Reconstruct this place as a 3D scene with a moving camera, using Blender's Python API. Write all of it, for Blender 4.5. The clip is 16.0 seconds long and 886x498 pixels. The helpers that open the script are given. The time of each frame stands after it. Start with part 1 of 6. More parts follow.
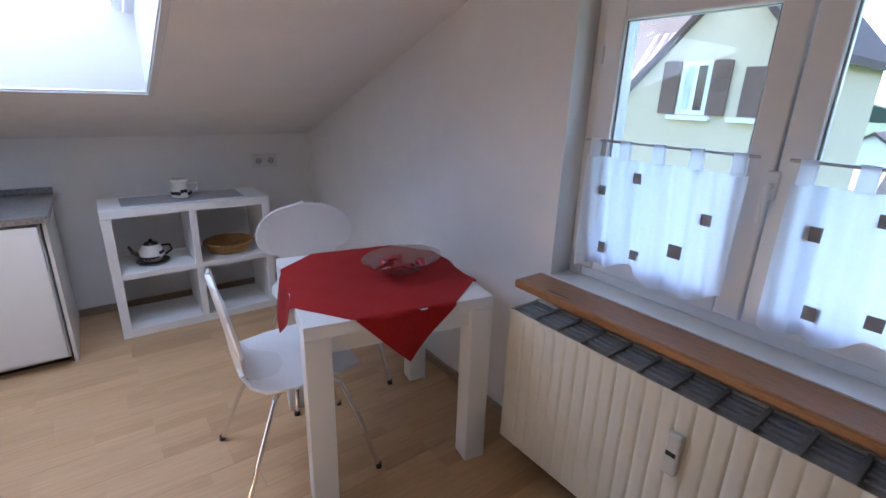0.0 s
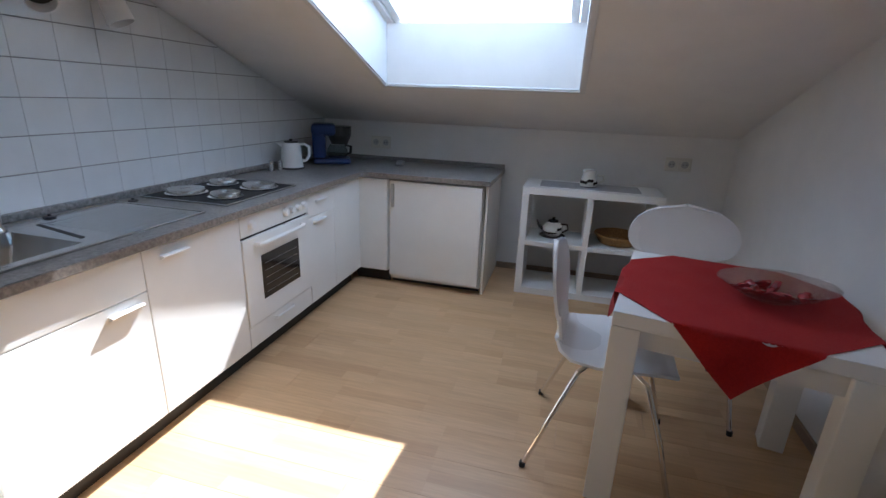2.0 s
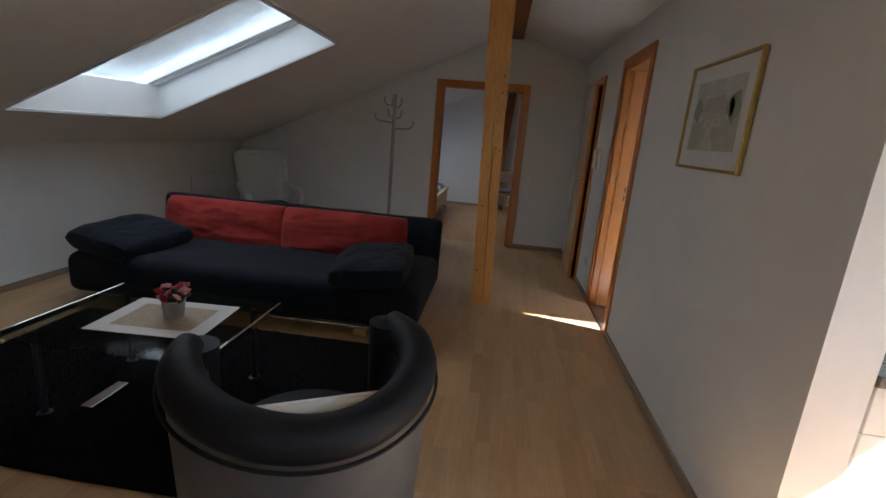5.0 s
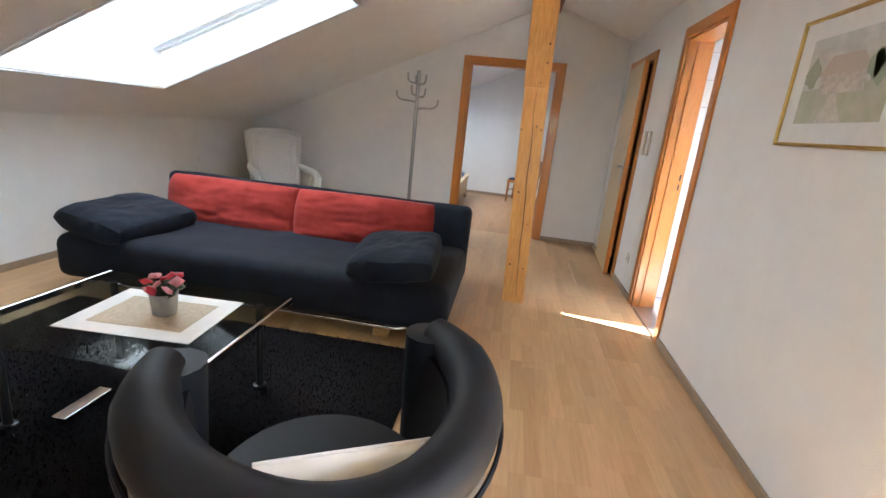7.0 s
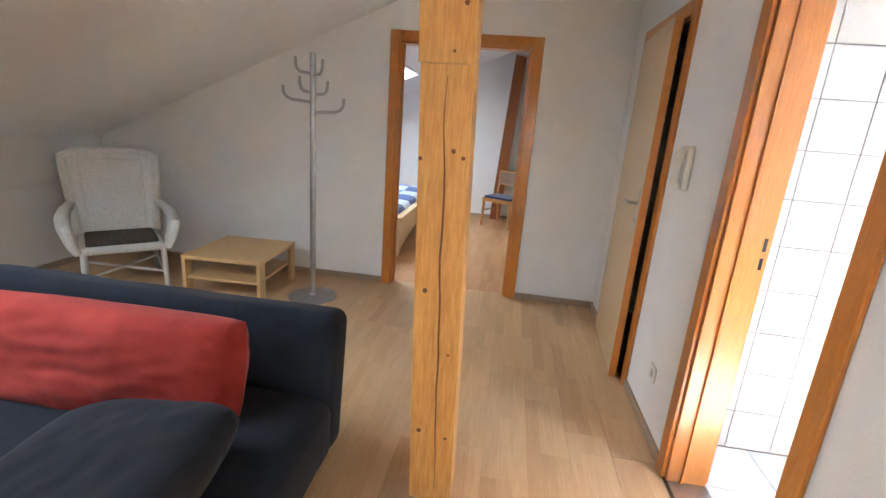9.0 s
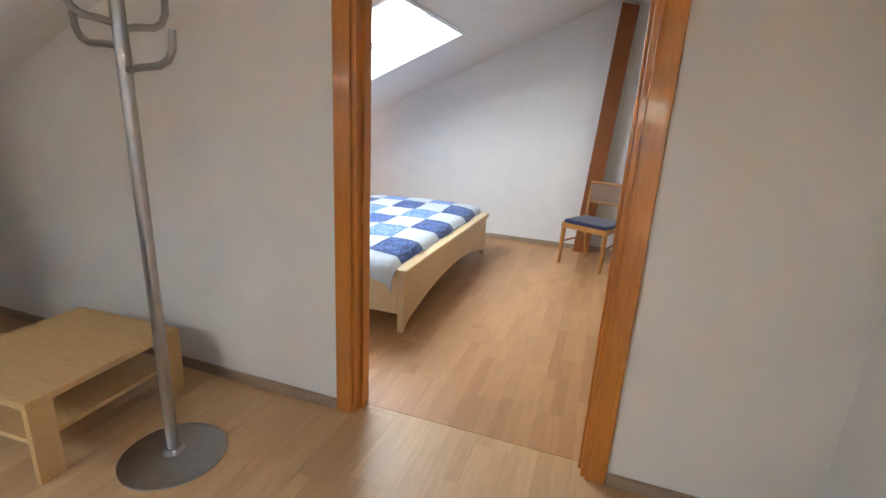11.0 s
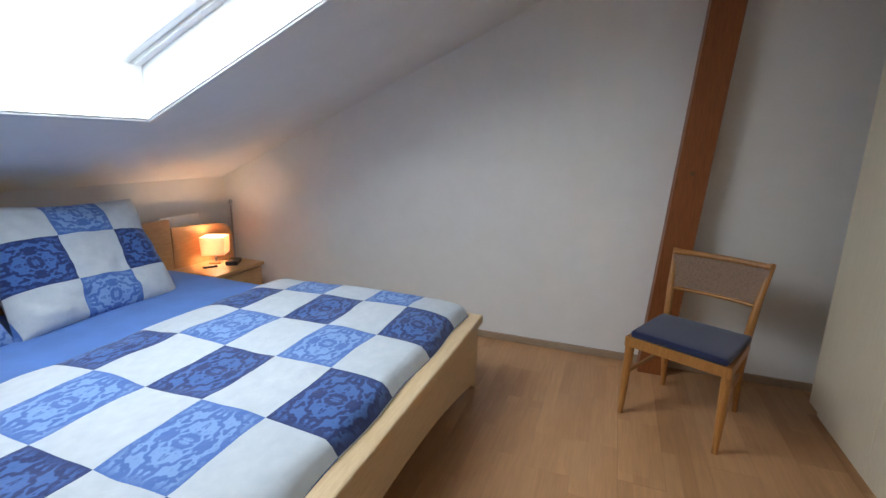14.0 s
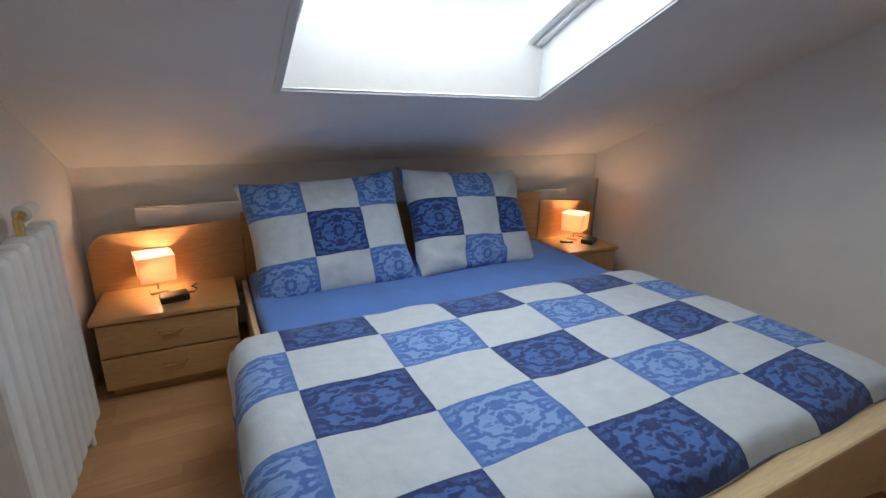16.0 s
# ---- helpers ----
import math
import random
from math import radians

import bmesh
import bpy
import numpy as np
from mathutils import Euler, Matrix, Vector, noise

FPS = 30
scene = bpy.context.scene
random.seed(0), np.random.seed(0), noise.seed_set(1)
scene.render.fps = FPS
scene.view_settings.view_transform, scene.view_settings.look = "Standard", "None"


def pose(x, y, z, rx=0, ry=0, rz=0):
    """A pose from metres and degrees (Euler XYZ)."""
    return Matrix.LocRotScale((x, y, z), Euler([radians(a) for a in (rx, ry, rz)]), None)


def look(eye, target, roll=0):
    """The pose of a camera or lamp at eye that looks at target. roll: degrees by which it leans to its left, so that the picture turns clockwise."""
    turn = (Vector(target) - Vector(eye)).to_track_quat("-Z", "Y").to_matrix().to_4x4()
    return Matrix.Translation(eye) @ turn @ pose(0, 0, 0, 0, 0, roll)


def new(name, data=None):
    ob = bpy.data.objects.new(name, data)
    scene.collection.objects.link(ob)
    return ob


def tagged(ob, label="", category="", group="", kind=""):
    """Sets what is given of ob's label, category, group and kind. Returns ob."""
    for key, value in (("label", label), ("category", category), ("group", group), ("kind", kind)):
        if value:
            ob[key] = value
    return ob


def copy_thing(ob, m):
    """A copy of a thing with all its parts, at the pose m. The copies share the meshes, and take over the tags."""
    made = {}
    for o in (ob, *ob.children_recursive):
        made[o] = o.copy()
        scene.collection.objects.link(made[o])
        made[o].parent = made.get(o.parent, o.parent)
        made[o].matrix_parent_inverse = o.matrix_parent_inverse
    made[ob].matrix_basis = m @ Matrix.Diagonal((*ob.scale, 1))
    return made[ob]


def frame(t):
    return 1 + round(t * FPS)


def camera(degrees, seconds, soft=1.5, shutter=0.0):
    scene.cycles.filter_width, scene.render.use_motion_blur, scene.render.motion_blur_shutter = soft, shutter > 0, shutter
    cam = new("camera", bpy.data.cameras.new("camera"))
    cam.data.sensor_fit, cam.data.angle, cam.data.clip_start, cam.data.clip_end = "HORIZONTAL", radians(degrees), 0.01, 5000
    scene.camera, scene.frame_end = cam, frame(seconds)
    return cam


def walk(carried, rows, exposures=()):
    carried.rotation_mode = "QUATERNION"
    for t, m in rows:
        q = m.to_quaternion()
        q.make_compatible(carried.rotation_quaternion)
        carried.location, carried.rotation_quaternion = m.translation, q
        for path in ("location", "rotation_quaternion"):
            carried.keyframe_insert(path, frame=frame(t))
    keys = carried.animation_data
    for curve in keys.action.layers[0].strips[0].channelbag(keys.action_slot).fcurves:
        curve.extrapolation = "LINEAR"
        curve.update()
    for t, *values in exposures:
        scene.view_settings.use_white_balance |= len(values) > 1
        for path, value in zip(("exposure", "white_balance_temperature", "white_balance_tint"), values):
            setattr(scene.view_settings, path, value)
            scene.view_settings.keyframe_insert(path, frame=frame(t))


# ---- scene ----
# ---- camera and walk ----
cam = camera(87.3, 16.0)
PATH = [
    (0, (0.562, 0.411, 1.465), (2.08, -0.732, 0.842), 1.8),
    (0.5, (0.602, 0.222, 1.398), (2.43, -0.327, 0.801), 3.6),
    (1, (0.57, 0.122, 1.385), (2.467, -0.031, 0.769), 3.3),
    (1.5, (0.509, 0.132, 1.375), (2.396, 0.374, 0.758), 2.7),
    (2, (0.443, 0.157, 1.369), (2.284, 0.636, 0.75), 2.2),
    (2.5, (0.304, 0.183, 1.386), (2.081, 0.831, 0.737), 1.5),
    (3, (0.081, 0.231, 1.386), (1.586, 1.354, 0.696), 1.4),
    (3.5, (-0.001, 0.272, 1.419), (1.112, 1.831, 0.844), 0.1),
    (4, (-0.037, 0.323, 1.422), (0.638, 2.136, 0.915), 3.5),
    (4.5, (-0.009, 0.303, 1.406), (0.156, 2.239, 0.932), 4.6),
    (5, (-0.001, 0.275, 1.397), (-0.196, 2.206, 0.916), 4.9),
    (5.2, (-0.004, 0.258, 1.395), (-0.329, 2.168, 0.898), 5.0),
    (7.3, (-0.188, 0.878, 1.276), (-0.406, 2.796, 0.754), 5.6),
    (7.5, (-0.09, 1.083, 1.295), (-0.302, 3.007, 0.792), 5.0),
    (8, (0.009, 1.544, 1.312), (-0.231, 3.46, 0.792), 5.9),
    (8.5, (0.026, 2.054, 1.363), (-0.104, 3.989, 0.873), 4.0),
    (9, (0.146, 2.609, 1.407), (-0.1, 4.523, 0.879), 4.4),
    (9.5, (0.212, 3.105, 1.422), (-0.131, 5.003, 0.894), 6.0),
    (9.7, (0.255, 3.338, 1.423), (-0.063, 5.238, 0.885), 5.9),
    (11.8, (0.071, 5.457, 1.267), (-0.703, 7.213, 0.703), 2.2),
    (12, (0.058, 5.587, 1.29), (-0.705, 7.344, 0.713), 2.7),
    (12.5, (-0.082, 5.985, 1.284), (-0.689, 7.83, 0.809), 1.1),
    (13, (-0.164, 6.382, 1.266), (-0.753, 8.23, 0.777), 1.8),
    (13.5, (-0.2, 6.713, 1.287), (-0.775, 8.559, 0.776), 2.1),
    (14, (-0.316, 6.99, 1.293), (-0.984, 8.821, 0.845), 1.4),
    (14.5, (-0.381, 7.119, 1.321), (-1.406, 8.77, 0.847), 1.4),
    (15, (-0.402, 7.197, 1.324), (-1.845, 8.483, 0.81), 2.2),
    (15.5, (-0.416, 7.192, 1.319), (-2.006, 8.277, 0.777), 2.2),
    (16, (-0.445, 7.121, 1.308), (-2.151, 7.988, 0.726), 1.4),
]
EXPOSURES = [
    (0.0, 2.18, 5500, 17), (0.5, 1.92, 5550, 14), (1.5, 1.72, 5600, 10), (2.5, 1.72, 5650, 10), (3.5, 1.52, 5750, 10), (4.0, 1.57, 5750, 10), (4.5, 1.92, 5900, 10),
    (5.2, 3.22, 6100, 10), (7.3, 4.87, 6200, 10), (8.0, 4.77, 6250, 10), (8.5, 5.07, 6200, 10), (9.0, 5.02, 6200, 10), (9.5, 5.08, 6250, 10), (12.0, 4.72, 6500, 10), (12.5, 4.42, 6500, 10), (13.0, 4.22, 6450, 10),
    (14.5, 4.07, 6500, 10), (16.0, 3.49, 6750, 10)]
walk(cam, [(t, look(eye, aim, lean)) for t, eye, aim, lean in PATH], EXPOSURES)

# ---- world, sun and daylight ----
SUN_DIR = Vector((1.545, -0.43, 1.83)).normalized()
world = bpy.data.worlds.new("sky")
scene.world = world
world.use_nodes = True
wn = world.node_tree
sky = wn.nodes.new("ShaderNodeTexSky")
sky.sky_type = "NISHITA"
sky.sun_disc = False
sky.sun_elevation = radians(48.6)
sky.sun_rotation = radians(105.5)
wn.links.new(sky.outputs[0], wn.nodes["Background"].inputs[0])
wn.nodes["Background"].inputs[1].default_value = 0.2

sun = new("sun", bpy.data.lights.new("sun", "SUN"))
sun.data.energy = 5.0
sun.data.angle = radians(0.5)
sun.data.color = (1.0, 0.97, 0.92)
sun.matrix_world = look(SUN_DIR * 40, (0, 0, 0))


def sky_lamp(name, m, sx, sy, watts, color=(0.86, 0.93, 1.0)):
    """Daylight of the sky in the opening of a window."""
    lamp = new(name, bpy.data.lights.new(name, "AREA"))
    lamp.data.shape, lamp.data.size, lamp.data.size_y = "RECTANGLE", sx, sy
    lamp.data.energy, lamp.data.color = watts, color
    lamp.matrix_world = m
    return lamp


# ---- materials ----
def mat(name, color, rough=0.5, metal=0.0, grain=None, spread=0.06, scale=20.0, stretch=(1, 1, 1), bump=0.0, bscale=120.0,
        sheen=0.0, spec=0.5, coat=0.0, per_object=0.0, rvar=0.08):
    """A principled surface: base colour broken up at two scales, with roughness variation and fine relief."""
    m = bpy.data.materials.new(name)
    m.use_nodes = True
    nt = m.node_tree
    b = nt.nodes["Principled BSDF"]
    b.inputs["Metallic"].default_value = metal
    b.inputs["Specular IOR Level"].default_value = spec
    b.inputs["Sheen Weight"].default_value = sheen
    b.inputs["Coat Weight"].default_value = coat
    tc = nt.nodes.new("ShaderNodeTexCoord")
    mp = nt.nodes.new("ShaderNodeMapping")
    mp.inputs["Scale"].default_value = stretch
    nt.links.new(tc.outputs["Object"], mp.inputs["Vector"])
    n1 = nt.nodes.new("ShaderNodeTexNoise")
    n1.inputs["Scale"].default_value = scale
    n1.inputs["Detail"].default_value = 6
    n1.inputs["Roughness"].default_value = 0.6
    n2 = nt.nodes.new("ShaderNodeTexNoise")
    n2.inputs["Scale"].default_value = 1.7
    n2.inputs["Detail"].default_value = 3
    vec = mp.outputs["Vector"]
    if per_object:
        info = nt.nodes.new("ShaderNodeObjectInfo")
        off = nt.nodes.new("ShaderNodeVectorMath")
        off.operation = "MULTIPLY_ADD"
        off.inputs[1].default_value = (37, 53, 71)
        nt.links.new(info.outputs["Random"], off.inputs[0])
        nt.links.new(vec, off.inputs[2])
        vec = off.outputs[0]
    nt.links.new(vec, n1.inputs["Vector"])
    nt.links.new(vec, n2.inputs["Vector"])
    mix = nt.nodes.new("ShaderNodeMix")
    mix.data_type = "RGBA"
    dark = grain if grain else tuple(c * (1 - spread * 2.2) for c in color)
    lite = tuple(min(1, c * (1 + spread)) for c in color)
    mix.inputs[6].default_value = (*dark, 1)
    mix.inputs[7].default_value = (*lite, 1)
    ramp = nt.nodes.new("ShaderNodeMapRange")
    ramp.inputs[1].default_value, ramp.inputs[2].default_value = 0.3, 0.68
    nt.links.new(n1.outputs[0], ramp.inputs[0])
    nt.links.new(ramp.outputs[0], mix.inputs[0])
    hsv = nt.nodes.new("ShaderNodeHueSaturation")
    nt.links.new(mix.outputs[2], hsv.inputs["Color"])
    val = nt.nodes.new("ShaderNodeMapRange")
    val.inputs[1].default_value, val.inputs[2].default_value = 0.25, 0.75
    val.inputs[3].default_value, val.inputs[4].default_value = 1 - spread, 1 + spread * 0.6
    nt.links.new(n2.outputs[0], val.inputs[0])
    if per_object:
        add = nt.nodes.new("ShaderNodeMath")
        add.operation = "MULTIPLY_ADD"
        add.inputs[1].default_value = per_object
        nt.links.new(info.outputs["Random"], add.inputs[0])
        nt.links.new(val.outputs[0], add.inputs[2])
        sub = nt.nodes.new("ShaderNodeMath")
        sub.operation = "SUBTRACT"
        sub.inputs[1].default_value = per_object * 0.5
        nt.links.new(add.outputs[0], sub.inputs[0])
        nt.links.new(sub.outputs[0], hsv.inputs["Value"])
    else:
        nt.links.new(val.outputs[0], hsv.inputs["Value"])
    nt.links.new(hsv.outputs[0], b.inputs["Base Color"])
    rr = nt.nodes.new("ShaderNodeMapRange")
    rr.inputs[3].default_value, rr.inputs[4].default_value = max(0.02, rough - rvar), min(1, rough + rvar)
    nt.links.new(n2.outputs[0], rr.inputs[0])
    nt.links.new(rr.outputs[0], b.inputs["Roughness"])
    if bump:
        n3 = nt.nodes.new("ShaderNodeTexNoise")
        n3.inputs["Scale"].default_value = bscale
        n3.inputs["Detail"].default_value = 4
        nt.links.new(vec, n3.inputs["Vector"])
        bp = nt.nodes.new("ShaderNodeBump")
        bp.inputs["Strength"].default_value = bump
        bp.inputs["Distance"].default_value = 0.004
        nt.links.new(n3.outputs[0], bp.inputs["Height"])
        nt.links.new(bp.outputs[0], b.inputs["Normal"])
    return m


def plank_mat(name, lite, dark, strip=0.0643, length=0.43):
    """Three-strip laminate: strips of different tone along y, fine grain and thin seams."""
    m = mat(name, lite, 0.38, grain=tuple(0.88 * c for c in lite), spread=0.05, scale=26, stretch=(3.2, 0.22, 1), bump=0.03, bscale=60,
            per_object=0.10)
    nt = m.node_tree
    b = nt.nodes["Principled BSDF"]
    hsv = [n for n in nt.nodes if n.bl_idname == "ShaderNodeHueSaturation"][0]
    tc = [n for n in nt.nodes if n.bl_idname == "ShaderNodeTexCoord"][0]
    info = [n for n in nt.nodes if n.bl_idname == "ShaderNodeObjectInfo"][0]
    add = nt.nodes.new("ShaderNodeVectorMath")
    add.operation = "MULTIPLY_ADD"
    add.inputs[1].default_value = (0, 3.7, 0)
    nt.links.new(info.outputs["Random"], add.inputs[0])
    nt.links.new(tc.outputs["Object"], add.inputs[2])
    rot = nt.nodes.new("ShaderNodeMapping")
    rot.inputs["Rotation"].default_value = (0, 0, radians(90))
    nt.links.new(add.outputs[0], rot.inputs["Vector"])
    br = nt.nodes.new("ShaderNodeTexBrick")
    br.offset, br.offset_frequency = 0.37, 1
    br.inputs["Color1"].default_value = (1, 1, 1, 1)
    br.inputs["Color2"].default_value = (0, 0, 0, 1)
    br.inputs["Mortar"].default_value = (0.35, 0.35, 0.35, 1)
    br.inputs["Scale"].default_value = 1
    br.inputs["Mortar Size"].default_value = 0.0006
    br.inputs["Brick Width"].default_value = length
    br.inputs["Row Height"].default_value = strip
    nt.links.new(rot.outputs[0], br.inputs["Vector"])
    mx = nt.nodes.new("ShaderNodeMix")
    mx.data_type, mx.blend_type = "RGBA", "MULTIPLY"
    mx.inputs[0].default_value = 1.0
    tone = nt.nodes.new("ShaderNodeMix")
    tone.data_type = "RGBA"
    tone.inputs[6].default_value = (*[d / l for d, l in zip(dark, lite)], 1)
    tone.inputs[7].default_value = (1, 1, 1, 1)
    nt.links.new(br.outputs["Color"], tone.inputs[0])
    nt.links.new(hsv.outputs[0], mx.inputs[6])
    nt.links.new(tone.outputs[2], mx.inputs[7])
    nt.links.new(mx.outputs[2], b.inputs["Base Color"])
    return m


def glass_mat(name, tint=(1, 1, 1), rough=0.0, clear=0.92):
    m = bpy.data.materials.new(name)
    m.use_nodes = True
    nt = m.node_tree
    nt.nodes.remove(nt.nodes["Principled BSDF"])
    out = nt.nodes["Material Output"]
    tr = nt.nodes.new("ShaderNodeBsdfTransparent")
    tr.inputs[0].default_value = (*tint, 1)
    gl = nt.nodes.new("ShaderNodeBsdfGlossy")
    gl.inputs["Roughness"].default_value = rough
    mx = nt.nodes.new("ShaderNodeMixShader")
    mx.inputs[0].default_value = 1 - clear
    nt.links.new(tr.outputs[0], mx.inputs[1])
    nt.links.new(gl.outputs[0], mx.inputs[2])
    nt.links.new(mx.outputs[0], out.inputs[0])
    return m


def glow_mat(name, color, strength):
    m = bpy.data.materials.new(name)
    m.use_nodes = True
    b = m.node_tree.nodes["Principled BSDF"]
    b.inputs["Base Color"].default_value = (*color, 1)
    b.inputs["Emission Color"].default_value = (*color, 1)
    b.inputs["Emission Strength"].default_value = strength
    return m


def cloth_mat(name, color, shine=0.0, see=0.35):
    """Thin cloth that lets part of the light through."""
    m = mat(name, color, 0.85, spread=0.04, scale=90, bump=0.15, bscale=400)
    nt = m.node_tree
    b, out = nt.nodes["Principled BSDF"], nt.nodes["Material Output"]
    tl = nt.nodes.new("ShaderNodeBsdfTranslucent")
    tl.inputs[0].default_value = (*color, 1)
    mx = nt.nodes.new("ShaderNodeMixShader")
    mx.inputs[0].default_value = see
    nt.links.new(b.outputs[0], mx.inputs[1])
    nt.links.new(tl.outputs[0], mx.inputs[2])
    nt.links.new(mx.outputs[0], out.inputs[0])
    return m


M_WALL = mat("white_wallpaper", (0.78, 0.775, 0.76), 0.9, spread=0.015, scale=6, bump=0.25, bscale=170, spec=0.2)
M_CEIL = mat("white_ceiling", (0.78, 0.775, 0.765), 0.92, spread=0.015, scale=5, bump=0.2, bscale=150, spec=0.2)
M_REVEAL = mat("white_lining", (0.68, 0.70, 0.71), 0.45, spread=0.01, scale=4, bump=0.02)
M_PVC = mat("white_plastic_frame", (0.8, 0.81, 0.82), 0.3, spread=0.012, scale=5)
M_FLOOR = plank_mat("light_laminate", (0.61, 0.40, 0.215), (0.505, 0.315, 0.16))
M_FLOOR_B = plank_mat("warm_laminate", (0.54, 0.300, 0.142), (0.44, 0.230, 0.102))
M_SLAB = mat("subfloor", (0.2, 0.14, 0.09), 0.8)
M_BASE = mat("beige_skirting", (0.36, 0.27, 0.19), 0.5, spread=0.08, scale=30, stretch=(1, 1, 6))
M_BEECH = mat("orange_beech_veneer", (0.56, 0.215, 0.036), 0.33, grain=(0.46, 0.16, 0.024), spread=0.06, scale=30, stretch=(7, 7, 0.5), bump=0.02, coat=0.2)
M_LEAF = mat("pale_door_veneer", (0.56, 0.40, 0.215), 0.35, grain=(0.47, 0.32, 0.165), spread=0.05, scale=26, stretch=(8, 8, 0.4), coat=0.15)
M_POST = mat("oiled_pine", (0.70, 0.37, 0.11), 0.45, grain=(0.57, 0.255, 0.055), spread=0.1, scale=22, stretch=(6, 6, 0.5), bump=0.15, bscale=60)
M_BEAM = mat("red_brown_beam", (0.27, 0.085, 0.02), 0.5, grain=(0.19, 0.055, 0.014), spread=0.1, scale=24, stretch=(6, 6, 0.4), bump=0.15, bscale=60)
M_KNOT = mat("dark_knot", (0.17, 0.075, 0.025), 0.6)
M_CABWHITE = mat("white_cabinet_front", (0.80, 0.79, 0.755), 0.32, spread=0.015, scale=4)
M_WHITE = mat("white_lacquer", (0.80, 0.80, 0.79), 0.35, spread=0.015, scale=6)
M_CHAIRW = mat("white_moulded_shell", (0.79, 0.79, 0.79), 0.28, spread=0.012, scale=5)
M_BLACKGAP = mat("black_plinth", (0.02, 0.02, 0.02), 0.6)
M_STONE = mat("grey_speckled_worktop", (0.27, 0.26, 0.25), 0.32, grain=(0.13, 0.125, 0.12), spread=0.2, scale=75, bump=0.02)
M_STONE_EDGE = mat("grey_brown_worktop_edge", (0.25, 0.22, 0.19), 0.45, grain=(0.12, 0.1, 0.085), spread=0.2, scale=60)
M_STEEL = mat("brushed_steel", (0.62, 0.62, 0.61), 0.24, metal=1.0, spread=0.06, scale=40, stretch=(1, 12, 1))
M_CHROME = mat("chrome", (0.82, 0.82, 0.83), 0.07, metal=1.0, spread=0.02, rvar=0.03)
M_ALU = mat("satin_aluminium", (0.52, 0.52, 0.51), 0.38, metal=1.0, spread=0.05)
M_BRASS = mat("polished_brass", (0.75, 0.55, 0.22), 0.22, metal=1.0, spread=0.05)
M_HOBPAN = mat("worn_hob_enamel", (0.03, 0.03, 0.032), 0.55, spread=0.1, spec=0.2)
M_BLACKENAMEL = mat("dark_enamel", (0.022, 0.022, 0.024), 0.32, spread=0.1)
M_OVENGLASS = mat("dark_oven_glass", (0.03, 0.025, 0.022), 0.06, spread=0.2, spec=0.7)
M_TILE = mat("white_glazed_tile", (0.76, 0.775, 0.78), 0.16, spread=0.02, scale=7, bump=0.03, bscale=25, per_object=0.03)
M_GROUT = mat("grey_grout", (0.30, 0.30, 0.30), 0.9, spread=0.1)
M_GROUT_L = mat("light_grout", (0.30, 0.29, 0.28), 0.9, spread=0.08)
M_BATHTILE = mat("bath_wall_tile", (0.57, 0.55, 0.51), 0.15, spread=0.02, scale=9, per_object=0.03)
M_BATHFLOOR = mat("bath_floor_tile", (0.62, 0.63, 0.64), 0.25, spread=0.03, per_object=0.04)
M_BLUEPLASTIC = mat("blue_plastic", (0.012, 0.035, 0.13), 0.3, spread=0.08)
M_BLACKPLASTIC = mat("black_plastic", (0.018, 0.018, 0.02), 0.35, spread=0.1)
M_SOCKET = mat("white_socket", (0.66, 0.64, 0.58), 0.35, spread=0.02)
M_GREY = mat("grey_mat", (0.42, 0.42, 0.43), 0.8, spread=0.08, scale=90, bump=0.1)
M_RED = mat("red_tablecloth", (0.36, 0.012, 0.010), 0.85, grain=(0.27, 0.008, 0.007), spread=0.05, scale=160, bump=0.2, bscale=500, sheen=0.05, spec=0.2)
M_CUSHRED = mat("red_cushion_fabric", (0.31, 0.034, 0.026), 0.85, grain=(0.235, 0.02, 0.015), spread=0.08, scale=9, bump=0.2, bscale=240, sheen=0.08, spec=0.2)
M_NAVY = mat("navy_velour", (0.009, 0.0125, 0.021), 0.9, grain=(0.0045, 0.0065, 0.012), spread=0.22, scale=7, bump=0.25, bscale=160, sheen=0.06, spec=0.2)
M_RUG = mat("black_rug_pile", (0.008, 0.007, 0.008), 0.98, grain=(0.003, 0.003, 0.003), spread=0.3, scale=110, bump=0.6, bscale=220, spec=0.1)
M_LEATHER = mat("black_leatherette", (0.010, 0.011, 0.014), 0.58, spec=0.25, spread=0.12, scale=12, bump=0.12, bscale=260)
M_GREYLEATHER = mat("grey_leatherette", (0.085, 0.085, 0.087), 0.5, spread=0.08, scale=12, bump=0.12, bscale=260)
M_WOODSILL = mat("varnished_sill", (0.34, 0.15, 0.045), 0.3, grain=(0.24, 0.095, 0.026), spread=0.09, scale=26, stretch=(0.6, 6, 6), coat=0.4)
M_RAD = mat("cream_radiator", (0.73, 0.68, 0.56), 0.4, spread=0.02)
M_RADW = mat("white_radiator", (0.72, 0.71, 0.68), 0.4, spread=0.03)
M_GRILLE = mat("grey_grille", (0.33, 0.33, 0.32), 0.5, spread=0.1)
M_WICKER = mat("white_painted_wicker", (0.70, 0.69, 0.655), 0.6, grain=(0.5, 0.49, 0.46), spread=0.05, scale=110, bump=0.5, bscale=180)
M_SEATDARK = mat("brown_seat_weave", (0.10, 0.08, 0.065), 0.85, spread=0.25, scale=60, bump=0.4, bscale=160)
M_PINE = mat("light_birch", (0.64, 0.43, 0.20), 0.42, grain=(0.54, 0.33, 0.14), spread=0.06, scale=24, stretch=(0.7, 7, 7))
